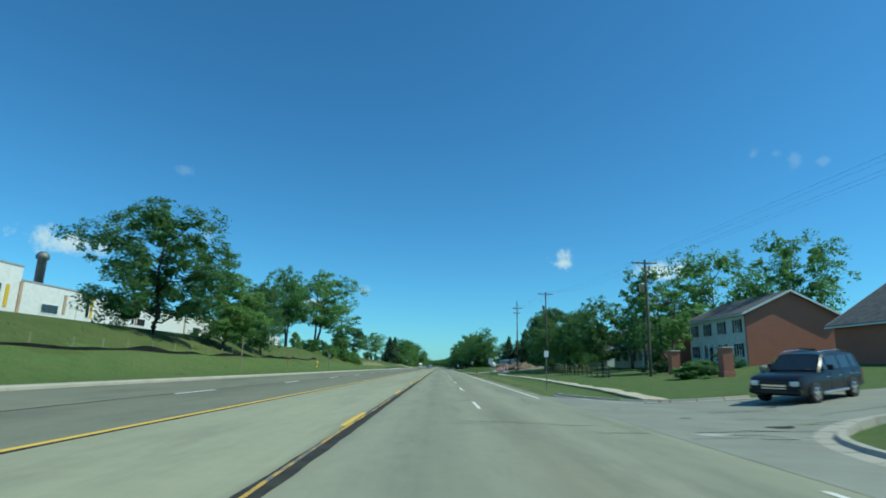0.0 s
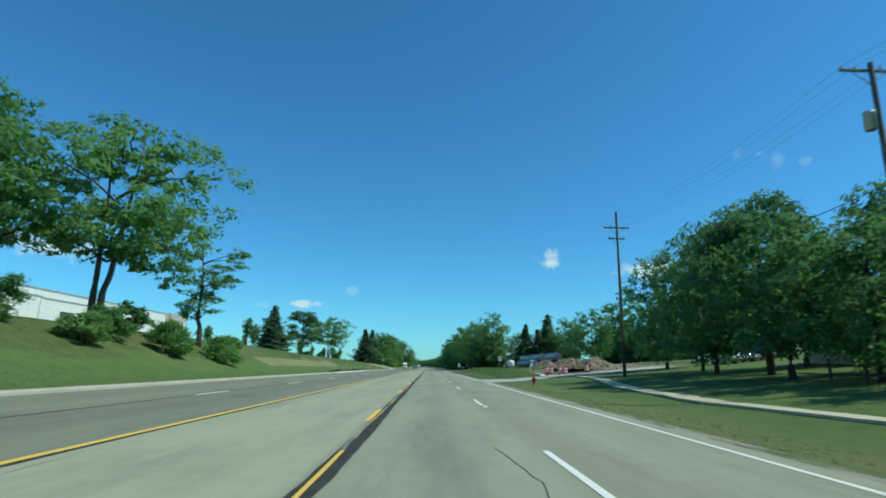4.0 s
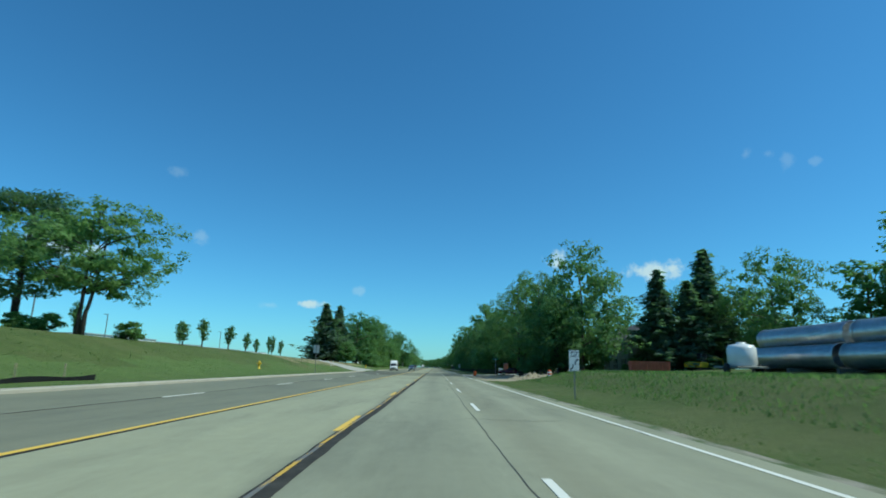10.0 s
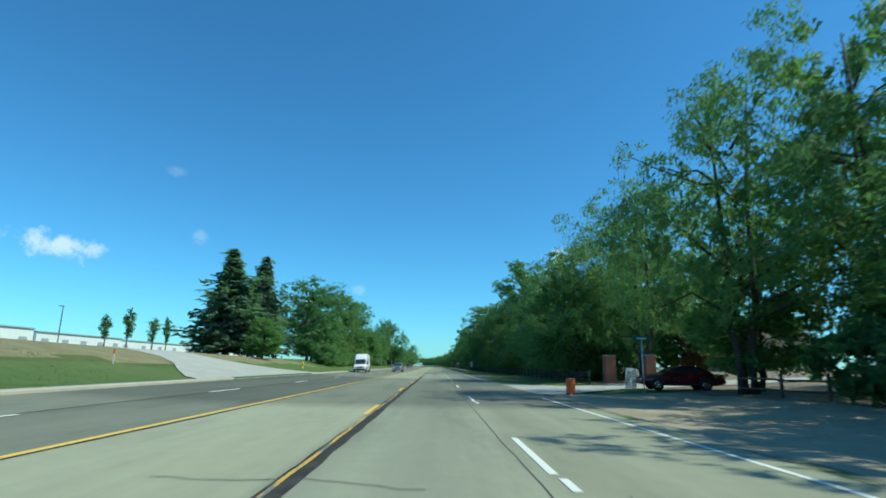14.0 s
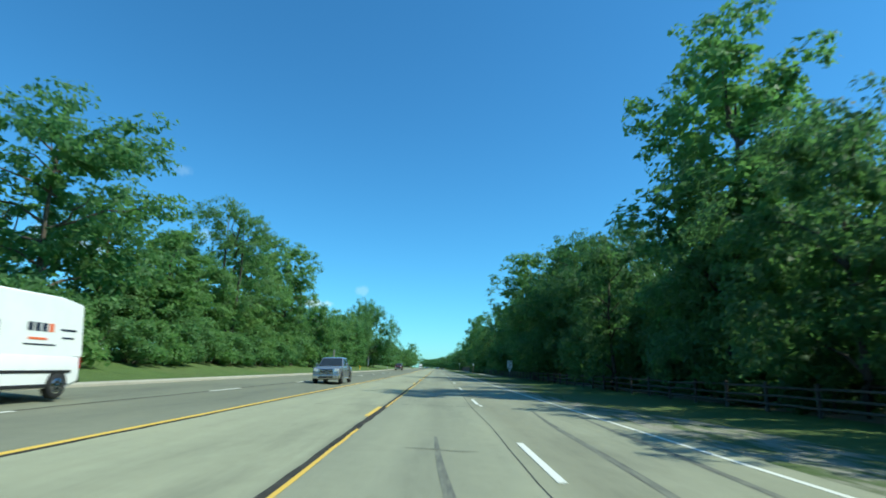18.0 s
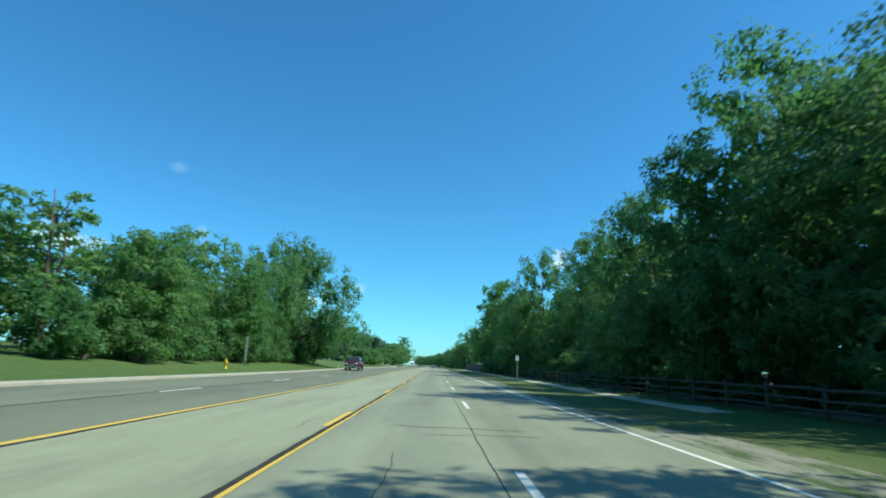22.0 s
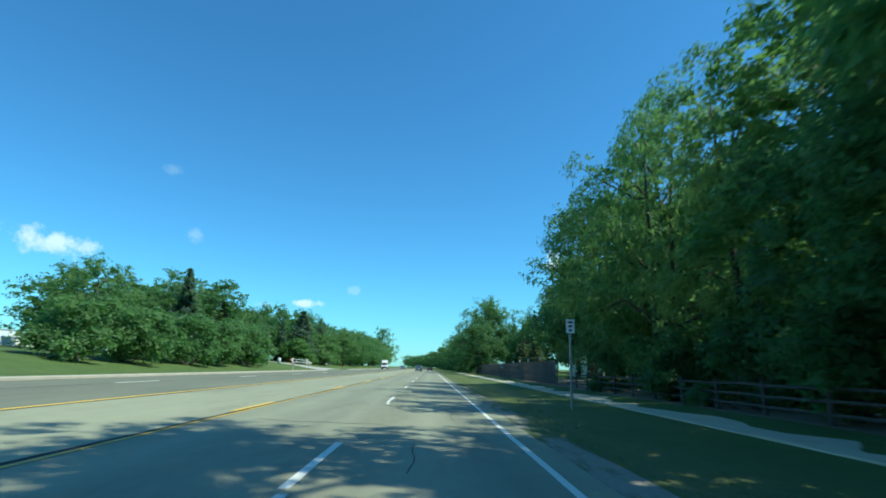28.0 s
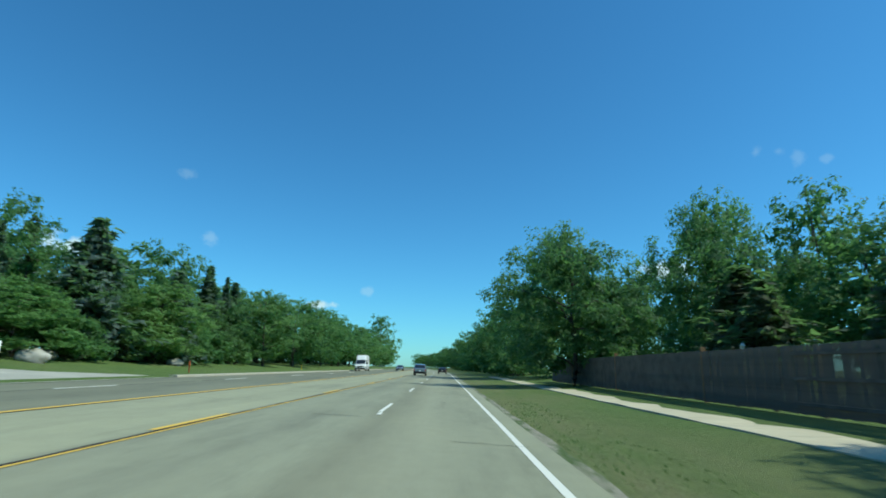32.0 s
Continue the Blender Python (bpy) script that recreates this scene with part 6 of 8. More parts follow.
# ------------------------------------------------------------------ fences
def rail_fence(name, label, pts, spacing, rails, post_h, skip=()):
    f = thing(name, label, "fence")
    post_me = mesh_of("post", box(bmesh.new(), -0.06, -0.06, -0.4, 0.06, 0.06, post_h, 0.015), M_RAILWOOD)
    x_of = lambda y: lerp(y, pts)
    y, y1 = pts[0][0], pts[-1][0]
    r = random.Random(int(y))
    rail_me = mesh_of("rail", tube(bmesh.new(), [(0, -0.08, 0), (0.01, 0.5, 0.012), (0, 1.08, 0)], [0.045, 0.055, 0.045], 6), M_RAILWOOD)
    while y < y1 - spacing:
        xa, xb = x_of(y), x_of(y + spacing)
        za, zb = ground_z(xa, y), ground_z(xb, y + spacing)
        if not any(a < y < b for a, b in skip):
            share("post", post_me, f, pose(xa, y, za, r.uniform(-2, 2), r.uniform(-2, 2), r.uniform(0, 20)))
            d = Vector((xb - xa, spacing, zb - za))
            for h in rails:
                q = d.to_track_quat("Y", "Z").to_matrix().to_4x4()
                share("rail", rail_me, f, Matrix.Translation((xa, y, za + h + r.uniform(-0.03, 0.03))) @ q @ Matrix.Diagonal((1, d.length, 1, 1)))
        y += spacing
    return f


rail_fence("rail_fence", "weathered split-rail wooden fence across the lawn", ((55.5, 17.2), (80, 18.5), (106, 20.5)), 2.6, (0.35, 0.8), 1.15)
rail_fence("rail_fence", "weathered three-rail wooden fence along the dark wood", ((303, 13.2), (420, 12.6), (470, 13.2), (578, 14.4)), 3.0, (0.3, 0.62, 0.95), 1.15)
rail_fence("rail_fence", "grey rail fence under the willows", ((262, 17.5), (284, 15.0)), 2.6, (0.35, 0.8), 1.1)

board_fence = thing("board_fence", "tall weathered grey board fence along the footpath", "fence")
board_me = mesh_of("board", box(bmesh.new(), -0.012, 0, 0.06, 0.012, 0.135, 2.12, 0.004), M_FENCE)
BF0, BF1 = 580.0, 668.0
bf_x = lambda y: lerp(y, ((580, 14.4), (668, 14.6)))
r = random.Random(3)
y = BF0
n_board = 0
extra = bmesh.new()
while y < BF1:
    x = bf_x(y)
    z = ground_z(x, y) + r.uniform(-0.015, 0.015)
    if n_board < 300:
        share("board", board_me, board_fence, pose(x, y, z, r.uniform(-0.4, 0.4), r.uniform(-0.6, 0.6), r.uniform(-1.5, 1.5)))
    else:
        box(extra, x - 0.012, y, z + 0.06, x + 0.012, y + 0.135, z + 2.12)
    n_board += 1
    y += 0.215 if y < 600 or 607 < y < 618 else 0.16
tagged(part("boarding", extra, M_FENCE, board_fence), kind="stuff")
for k in range(int((BF1 - BF0) / 2.4) + 1):
    y = BF0 + 2.4 * k
    x = bf_x(y)
    z = ground_z(x, y)
    brown = k % 5 == 3
    part("post", box(bmesh.new(), x + 0.06 - (0.10 if brown else 0), y - 0.05, z - 0.3, x + 0.16, y + 0.05, z + (2.3 if brown else 2.1), 0.008), M_FENCEPOST if brown else M_FENCE, board_fence, "reddish-brown newer fence post" if brown else "")
for h in (0.35, 1.1, 1.85):
    b = bmesh.new()
    box(b, 14.43, BF0, 0.17 + h - 0.05, 14.50, 629, 0.17 + h + 0.05)
    part("rail", b, M_FENCE, board_fence)
    b = bmesh.new()
    box(b, 14.55, 629, 0.17 + h - 0.05, 14.62, BF1, 0.17 + h + 0.05)
    part("rail", b, M_FENCE, board_fence)
for k in range(4):
    post = thing("fence_lamp", "small dark path lamp behind the fence", "lamp", pose(17 + k, 600 + 14 * k, ground_z(17, 600)), "garden lamps")
    part("post", tube(bmesh.new(), [(0, 0, -0.2), (0, 0, 2.3)], [0.04, 0.035], 8), M_BLACK, post)
    part("lantern", lathe(bmesh.new(), ((0.05, 2.3), (0.12, 2.36), (0.14, 2.62), (0.16, 2.64), (0.02, 2.8)), 8), M_LAMPGLASS, post)


# ------------------------------------------------------------------ buildings
def window(parent, x, y, z, w, h, normal, shutters=False):
    """A window in a wall facing normal ('-x', '-y' or '+x'): frame, pane, sill."""
    m = {"-y": pose(x, y, z), "-x": pose(x, y, z, 0, 0, -90), "+x": pose(x, y, z, 0, 0, 90)}[normal]
    p = box(bmesh.new(), -w / 2, -0.03, 0, w / 2, -0.01, h)
    bmesh.ops.transform(p, matrix=m, verts=p.verts[:])
    f = part("window", p, M_GLASSDARK, parent, "white-framed window")
    for a, c, d, e in ((-w / 2 - 0.07, -0.07, w / 2 + 0.07, 0), (-w / 2 - 0.07, h, w / 2 + 0.07, h + 0.07), (-w / 2 - 0.07, 0, -w / 2, h), (w / 2, 0, w / 2 + 0.07, h), (-0.025, 0, 0.025, h), (-w / 2, h / 2 - 0.02, w / 2, h / 2 + 0.02)):
        part("frame_bar", box(bmesh.new(), a, -0.06, c, d, 0.02, e, 0, m), M_TRIM, f)
    if shutters:
        for s in (-1, 1):
            q = box(bmesh.new(), s * (w / 2 + 0.28) - 0.2, -0.05, -0.05, s * (w / 2 + 0.28) + 0.2, -0.005, h + 0.05, 0.01)
            bmesh.ops.transform(q, matrix=m, verts=q.verts[:])
            part("shutter", q, M_BLACK, parent)


def walls(x0, y0, x1, y1, z0, z1, t=0.25):
    b = bmesh.new()
    for a in ((x0, y0, x1, y0 + t), (x0, y1 - t, x1, y1), (x0, y0 + t, x0 + t, y1 - t), (x1 - t, y0 + t, x1, y1 - t)):
        box(b, a[0], a[1], z0, a[2], a[3], z1)
    return b


def gable_house(label, x0, y0, x1, y1, z0, eave, ridge, wall_side, wall_gable, roof_mat, windows=True, porch=False):
    """A two-storey house with its ridge along the road."""
    h = thing("house", label, "house")
    xm = (x0 + x1) / 2
    for ya, yb in ((y0, y0 + 0.25), (y1 - 0.25, y1)):
        part("gable_wall", prism(bmesh.new(), ((x0, z0 - 1), (x1, z0 - 1), (x1, eave), (xm, ridge), (x0, eave)), ya, yb), wall_gable, h)
    part("wall", box(bmesh.new(), x0 + 0.01, y0 + 0.25, z0 - 1, x0 + 0.26, y1 - 0.25, eave), wall_side, h)
    part("wall", box(bmesh.new(), x1 - 0.26, y0 + 0.25, z0 - 1, x1 - 0.01, y1 - 0.25, eave), wall_side, h)
    sl = (ridge - eave) / (xm - x0)
    for s in (-1, 1):
        e = xm + s * (xm - x0 + 0.5)
        zo = eave - 0.5 * sl
        outline = ((xm, ridge + 0.22), (e, zo + 0.22), (e, zo + 0.02), (xm, ridge + 0.02))
        part("roof", prism(bmesh.new(), outline if s < 0 else outline[::-1], y0 - 0.4, y1 + 0.4), roof_mat, h)
        for ya in (y0 - 0.44, y1 + 0.40):
            o2 = ((xm, ridge + 0.24), (e, zo + 0.24), (e, zo - 0.02), (xm, ridge - 0.02))
            part("rake_trim", prism(bmesh.new(), o2 if s < 0 else o2[::-1], ya, ya + 0.04), M_TRIM, h)
        part("gutter", box(bmesh.new(), e - 0.06, y0 - 0.4, zo, e + 0.06, y1 + 0.4, zo + 0.13), M_TRIM, h)
    if windows:
        n = max(2, int((y1 - y0) / 3.2))
        for k in range(n):
            y = y0 + (k + 0.5) * (y1 - y0) / n
            for z in (z0 + 0.9, z0 + 3.6):
                window(h, x0, y, z, 1.0, 1.4, "-x", True)
    if porch:
        part("porch_roof", prism(bmesh.new(), ((x0 - 1.8, z0 + 2.5), (x0 - 1.8, z0 + 2.62), (x0, z0 + 3.2), (x0, z0 + 3.05)), y0 + 0.5, y1 - 0.5), roof_mat, h)
        for k in range(5):
            y = y0 + 0.8 + k * (y1 - y0 - 1.6) / 4
            part("porch_post", box(bmesh.new(), x0 - 1.7, y - 0.06, z0 - 0.6, x0 - 1.58, y + 0.06, z0 + 2.5, 0.01), M_TRIM, h)
    return h


hz = ground_z(36, 62)
house = gable_house("brick-gabled two-storey white house with black shutters", 34, 60, 44.3, 74, hz, 8.1, 10.6, M_SIDING, M_BRICK, M_SHINGLE)
part("side_door", box(bmesh.new(), 39.6, 59.93, hz - 0.4, 41.4, 59.99, hz + 1.9, 0.01), M_GLASSDARK, house, "dark side entrance in the brick gable")
part("door", box(bmesh.new(), 33.94, 68.0, hz, 33.99, 69.0, hz + 2.1, 0.01), M_CARRED, house, "dark red front door")
part("door_surround", box(bmesh.new(), 33.90, 67.75, hz + 2.1, 34.0, 69.25, hz + 2.5, 0.02), M_TRIM, house)
for y in (67.8, 69.2):
    part("column", tube(bmesh.new(), [(33.5, y, hz - 0.3), (33.5, y, hz + 2.5)], [0.1, 0.09], 10), M_TRIM, house)
hb = ground_z(36, 44)
gable_house("red brick house with a dark shingle roof", 36.5, 38, 49, 50, hb, hb + 3.6, hb + 7.8, M_BRICK, M_BRICK, M_SHINGLE, False)
h2 = ground_z(33, 88)
gable_house("long grey two-storey house with porch and shingle roof", 31, 78, 41, 97, h2, h2 + 5.4, h2 + 8.0, M_SIDING, M_BRICK, M_SHINGLE, True, True)
h3 = ground_z(33, 116)
gable_house("white house half hidden behind maples", 33, 108, 43, 122, h3, h3 + 3.0, h3 + 5.6, M_SIDING, M_SIDING, M_SHINGLE)
h4 = ground_z(50, 345)
h6 = ground_z(31, 270)
gable_house("grey-green house with a dark shingle roof among trees", 29.5, 267, 39.5, 279, h6, h6 + 5.2, h6 + 8.0, M_PANEL_GREY, M_PANEL_GREY, M_SHINGLE)
gable_house("low tan house beyond the gate drive", 48, 338, 60, 354, h4 + 0.1, h4 + 3.0, h4 + 7.4, M_TAN, M_TAN, M_SHINGLE_TAN, True, True)
h5 = ground_z(30, 620)
gable_house("low house with a tan roof behind the board fence", 26.5, 605, 37, 622.5, h5, h5 + 2.9, h5 + 5.6, M_CREAM, M_CREAM, M_SHINGLE_TAN, False)


def brick_pillar(x, y, h, w=0.8):
    z = ground_z(x, y)
    p = thing("brick_pillar", "red brick gate pillar with a stone cap", "pillar", pose(x, y, z), "brick gate pillars")
    part("shaft", box(bmesh.new(), -w / 2, -w / 2, -0.3, w / 2, w / 2, h, 0.01), M_BRICK, p)
    part("plinth", box(bmesh.new(), -w / 2 - 0.06, -w / 2 - 0.06, -0.3, w / 2 + 0.06, w / 2 + 0.06, 0.35, 0.02), M_BRICK, p)
    part("cap", box(bmesh.new(), -w / 2 - 0.08, -w / 2 - 0.08, h, w / 2 + 0.08, w / 2 + 0.08, h + 0.12, 0.03), M_ROCK, p)


brick_pillar(22.8, 53.0, 2.1)
brick_pillar(22.0, 41.8, 2.1)
for x, y in ((15.7, 305.3), (19.5, 305.8)):
    brick_pillar(x, y, 2.3, 0.9)

warehouse = thing("warehouse", "long low white panelled warehouse on the rise", "warehouse")
for k in range(11):
    y = 50 + 10.0 * k
    top = 9.8 - 0.12 * k if k else 11.2
    part("wall_panel", box(bmesh.new(), -47.3, y + 0.02, 3.0, -47.0, y + 9.98, top), M_PANEL, warehouse)
    part("parapet", box(bmesh.new(), -47.36, y, top, -46.94, y + 10, top + 0.18), M_PANEL_GREY, warehouse)
    part("base_band", box(bmesh.new(), -47.0, y + 0.02, 3.0, -46.96, y + 9.98, 6.0), M_PANEL_GREY if k % 3 else M_TAN, warehouse)
    part("pilaster", box(bmesh.new(), -46.98, y - 0.2, 3.0, -46.85, y + 0.2, top - 0.1), M_TAN if k in (1, 5) else M_PANEL, warehouse)
    if k % 2:
        w_ = part("window", box(bmesh.new(), -46.97, y + 3.5, 6.4, -46.93, y + 6.5, 7.6), M_TRIM, warehouse)
        part("pane", box(bmesh.new(), -46.94, y + 3.6, 6.5, -46.92, y + 6.4, 7.5), M_GLASSDARK, w_)
part("roof", box(bmesh.new(), -90, 50, 8.0, -47.3, 160, 8.2), M_PANEL_GREY, warehouse)
part("end_wall", box(bmesh.new(), -90, 49.7, 3.0, -47.0, 50.0, 9.4), M_PANEL, warehouse)
part("end_wall", box(bmesh.new(), -90, 160.0, 3.0, -47.0, 160.3, 8.3), M_PANEL, warehouse)
part("exhaust_stack", lathe(bmesh.new(), ((0.5, 8.0), (0.5, 12.9), (0.72, 13.0), (0.72, 13.5), (0.35, 13.9)), 14, (-48.5, 64.5, 0)), M_STEEL_POST, warehouse, "dark steel exhaust stack")
for y, mt in ((57.0, M_CARBLUE), (58.2, M_YELLOWPAINT), (67.5, M_TAN), (72.0, M_CARBLUE), (72.8, M_YELLOWPAINT), (83.0, M_CARBLUE), (84.0, M_TAN)):
    part("accent_strip", box(bmesh.new(), -47.0, y - 0.22, 6.6, -46.9, y + 0.22, 9.0), mt, warehouse)

offices = thing("office_building", "modern white office block with a pale grey entrance box", "office building")
for k in range(6):
    y = 176 + 11 * k
    part("wall_panel", box(bmesh.new(), -80.4, y + 0.03, 3.0, -80, y + 10.97, 15.6), M_PANEL if k < 5 else M_PANEL, offices)
    part("base_band", box(bmesh.new(), -80.02, y + 0.03, 3.0, -79.95, y + 10.97, 9.6), M_CONC, offices)
    part("parapet", box(bmesh.new(), -80.5, y, 15.6, -79.9, y + 11, 15.95), M_PANEL_GREY, offices)
part("accent_strip", box(bmesh.new(), -80.02, 228.6, 12.6, -79.94, 229.6, 15.2), M_CARBLUE, offices)
part("accent_strip", box(bmesh.new(), -80.02, 229.7, 12.6, -79.94, 230.3, 15.2), M_TAN, offices)
part("brown_bay", box(bmesh.new(), -80.1, 239.8, 3.0, -79.85, 242, 15.7), M_TAN, offices)
part("roof", box(bmesh.new(), -120, 176, 14.9, -80.4, 242, 15.2), M_PANEL_GREY, offices)
part("entrance_box", box(bmesh.new(), -96, 242, 3.0, -79.4, 253, 16.2, 0.05), M_CONC, offices)
part("wall_panel", box(bmesh.new(), -79.42, 242.6, 8.9, -79.25, 251.6, 13.6), M_PANEL, offices)
for q in range(3):
    wq = part("window", box(bmesh.new(), -79.27, 243.5 + 2.7 * q, 10.2, -79.20, 245.7 + 2.7 * q, 11.6), M_TRIM, offices)
    part("pane", box(bmesh.new(), -79.22, 243.6 + 2.7 * q, 10.3, -79.17, 245.6 + 2.7 * q, 11.5), M_GLASSDARK, wq)
    wq = part("window", box(bmesh.new(), -79.42, 243.2 + 2.7 * q, 7.2, -79.30, 245.6 + 2.7 * q, 8.6), M_TRIM, offices)
    part("pane", box(bmesh.new(), -79.33, 243.3 + 2.7 * q, 7.3, -79.27, 245.5 + 2.7 * q, 8.5), M_GLASSDARK, wq)

for y0, y1, x, top in ((372, 420, -120, 10.4), (424, 470, -122, 9.8), (476, 540, -126, 9.6)):
    shed = thing("industrial_shed", "low white industrial shed far across the grass", "industrial building")
    part("wall", walls(x - 40, y0, x, y1, 3.0, top), M_PANEL, shed)
    part("roof", box(bmesh.new(), x - 40, y0, top, x + 0.4, y1, top + 0.35), M_PANEL_GREY, shed)
    for k in range(5):
        y = y0 + 4 + k * (y1 - y0 - 8) / 4
        dr = part("door", box(bmesh.new(), x - 0.02, y - 1.6, 4.0, x + 0.06, y + 1.6, 8.0), M_PANEL_GREY, shed)


# white hall far off and picket fence above the lawn
hall = thing("industrial_shed", "long white industrial hall far behind the lawn", "industrial building")
part("wall", walls(-247, 790, -207, 862, 1.5, 14.4), M_PANEL, hall)
part("roof", box(bmesh.new(), -247.3, 789.7, 14.4, -206.7, 862.3, 14.9), M_PANEL_GREY, hall)
for k in range(5):
    part("door", box(bmesh.new(), -207.02, 806 + 11.5 * k, 2.0, -206.9, 811 + 11.5 * k, 6.5), M_PANEL_GREY, hall)
lawn_fence = thing("panel_fence", "pale grey solid panel fence along the top of the lawn", "fence")
for k in range(34):
    y = 548 + 2.4 * k
    z = ground_z(-54.0, y)
    part("panel", box(bmesh.new(), -54.03, y + 0.06, z + 0.05, -53.99, y + 2.34, z + 1.25, 0.008), M_TRIM, lawn_fence)
    part("post", box(bmesh.new(), -54.07, y - 0.06, z - 0.3, -53.95, y + 0.06, z + 1.38, 0.012), M_TRIM, lawn_fence)


# ------------------------------------------------------------------ building site
def drum(x, y, tilt=0.0):
    z = ground_z(x, y) + 0.03
    d = thing("traffic_drum", "orange and white striped traffic drum", "traffic drum", pose(x, y, z, tilt, 0, x * 40), "traffic drums")
    part("base", lathe(bmesh.new(), ((0.36, 0), (0.36, 0.08), (0.28, 0.1)), 16), M_RUBBER, d)
    zs = (0.1, 0.3, 0.48, 0.66, 0.84, 0.98)
    for k in range(5):
        r0, r1 = 0.27 - 0.012 * k, 0.265 - 0.012 * k
        b = lathe(bmesh.new(), ((r0, zs[k]), (r0, zs[k + 1] - 0.02), (r0 - 0.02, zs[k + 1])), 16)
        part("stripe", b, M_ORANGE if k % 2 == 0 else M_SIGNWHITE, d)
    part("handle", box(bmesh.new(), -0.09, -0.025, 0.98, 0.09, 0.025, 1.08, 0.015), M_ORANGE, d)
    return d


for x, y in ((16.0, 151.2), (16.5, 150.5), (18.4, 150.7), (16.2, 144.3), (16.8, 143.8), (20.3, 146.6), (13.6, 248.6), (15.8, 247.6)):
    drum(x, y)
cone = thing("traffic_cone", "orange traffic cone on the site kerb", "traffic cone", pose(15.34, 147.1, ground_z(15.34, 147.1)))
part("base", box(bmesh.new(), -0.2, -0.2, 0.0, 0.2, 0.2, 0.04, 0.01), M_RUBBER, cone)
part("body", lathe(bmesh.new(), ((0.15, 0.04), (0.10, 0.35), (0.04, 0.72), (0.03, 0.73)), 12), M_ORANGE, cone)
# a single orange drum at the mouth of the gate drive
box_drum = thing("orange_drum", "red-orange plastic drum standing at the verge", "barrel", pose(7.5, 286.4, ground_z(7.5, 286.4)) @ Matrix.Diagonal((0.88, 0.88, 0.88, 1)))
part("body", lathe(bmesh.new(), ((0.27, 0), (0.29, 0.04), (0.29, 0.5), (0.27, 0.54), (0.29, 0.58), (0.28, 0.94), (0.22, 0.98)), 16), M_ORANGE, box_drum)
part("base", lathe(bmesh.new(), ((0.34, -0.02), (0.34, 0.06), (0.30, 0.08)), 16), M_RUBBER, box_drum)


def heap(name, label, x, y, rx, ry, h, seed, material, rubble, rubble_mat, size=1.0, rough=0.75):
    """A heap of soil with lumps lying on it."""
    z0 = ground_z(x, y)
    t = thing(name, label, "soil heap", pose(x, y, z0))
    b = bmesh.new()
    n, m = 64, 34
    vs = []

    def top(u, v):
        rr = math.hypot(u, v)
        k = max(0.0, 1 - rr ** 1.6)
        return h * k * (0.75 + 0.5 * noise.noise((u * 2.2 + seed, v * 2.2, 0.0))) + 0.7 * rough * k ** 0.5 * noise.noise((u * 4 + 3, v * 9 + seed, 1.0)) + 0.6 * rough * k ** 0.5 * noise.noise((u * 9, v * 21 + seed, 5.0)) + 0.3 * k ** 0.5 * noise.noise((u * 19, v * 40 + seed, 8.0)) - 0.3 * (1 - k)
    for j in range(m + 1):
        vs.append([b.verts.new((rx * (2 * j / m - 1), ry * (2 * i / n - 1), top(2 * j / m - 1, 2 * i / n - 1))) for i in range(n + 1)])
    for j in range(m):
        for i in range(n):
            b.faces.new((vs[j][i], vs[j + 1][i], vs[j + 1][i + 1], vs[j][i + 1])).smooth = True
    part("mound", b, material, t)
    r = random.Random(seed)
    lumps = []
    for s in range(3):
        lb = bmesh.new()
        bmesh.ops.create_icosphere(lb, subdivisions=2, radius=0.5)
        for v in lb.verts:
            v.co *= 1 + 0.5 * noise.noise(v.co * 2.3 + Vector((s * 5.0, seed, 0)))
        lumps.append(mesh_of("lump", lb, rubble_mat))
    for k in range(rubble):
        a, q = r.uniform(0, 6.28), r.random() ** 0.5 * 0.93
        u, v = q * math.cos(a), q * math.sin(a)
        s = size * r.uniform(0.2, 0.95) ** 1.4 * 0.95
        share("lump", lumps[k % 3], t, pose(u * rx, v * ry, top(u, v) + 0.2 * s, r.uniform(0, 90), r.uniform(0, 90), r.uniform(0, 360)) @ Matrix.Diagonal((s * 1.3, s, s * 0.7, 1)))
    return t


heap("rubble_heap", "long heap of brown excavated clay and broken lumps", 24.0, 169, 4.8, 18.5, 1.25, 4, M_SOIL, 298, M_ROCK_DARK, 0.42)
heap("soil_heap", "steep brown soil heap before the stacked pipes", 21.3, 175, 3.4, 8.6, 1.7, 23, M_SOIL, 120, M_ROCK_DARK, 0.22, 0.3)
heap("rubble_heap", "heap of reddish dug clay behind the traffic drums", 24.0, 156.5, 4.6, 7.0, 1.55, 9, M_SOIL, 290, M_ROCK_DARK, 0.42)
heap("soil_heap", "scattered dug soil and straw on the verge", 14, 259, 4.0, 7.0, 0.4, 12, M_SAND, 110, M_ROCK_DARK, 0.32)
slab = thing("kerb_slab", "new white concrete kerb run at the site entrance", "kerb")
KERB_RUN = ((15.5, 156.4), (15.4, 152.2), (14.9, 148.2), (14.1, 145.0), (13.9, 143.6), (14.6, 142.9), (17.0, 142.8))
for (xa, ya), (xb, yb) in zip(KERB_RUN, KERB_RUN[1:]):
    run = Vector((xb - xa, yb - ya, ground_z(xb, yb) - ground_z(xa, ya)))
    n = max(1, round(run.length / 1.5))
    turn_to = run.to_track_quat("X", "Z").to_matrix().to_4x4()
    for k in range(n):
        half = run.length / n / 2 - 0.012
        at = Vector((xa, ya, ground_z(xa, ya))) + run * ((k + 0.5) / n)
        part("kerb_length", box(bmesh.new(), -half, -0.30, -0.3, half, 0.30, 0.11, 0.03, Matrix.Translation(at) @ turn_to), M_NEWKERB, slab)
post = thing("barrier_post", "short orange delineator post on the site kerb", "post", pose(14.9, 144.7, ground_z(14.9, 144.7)))
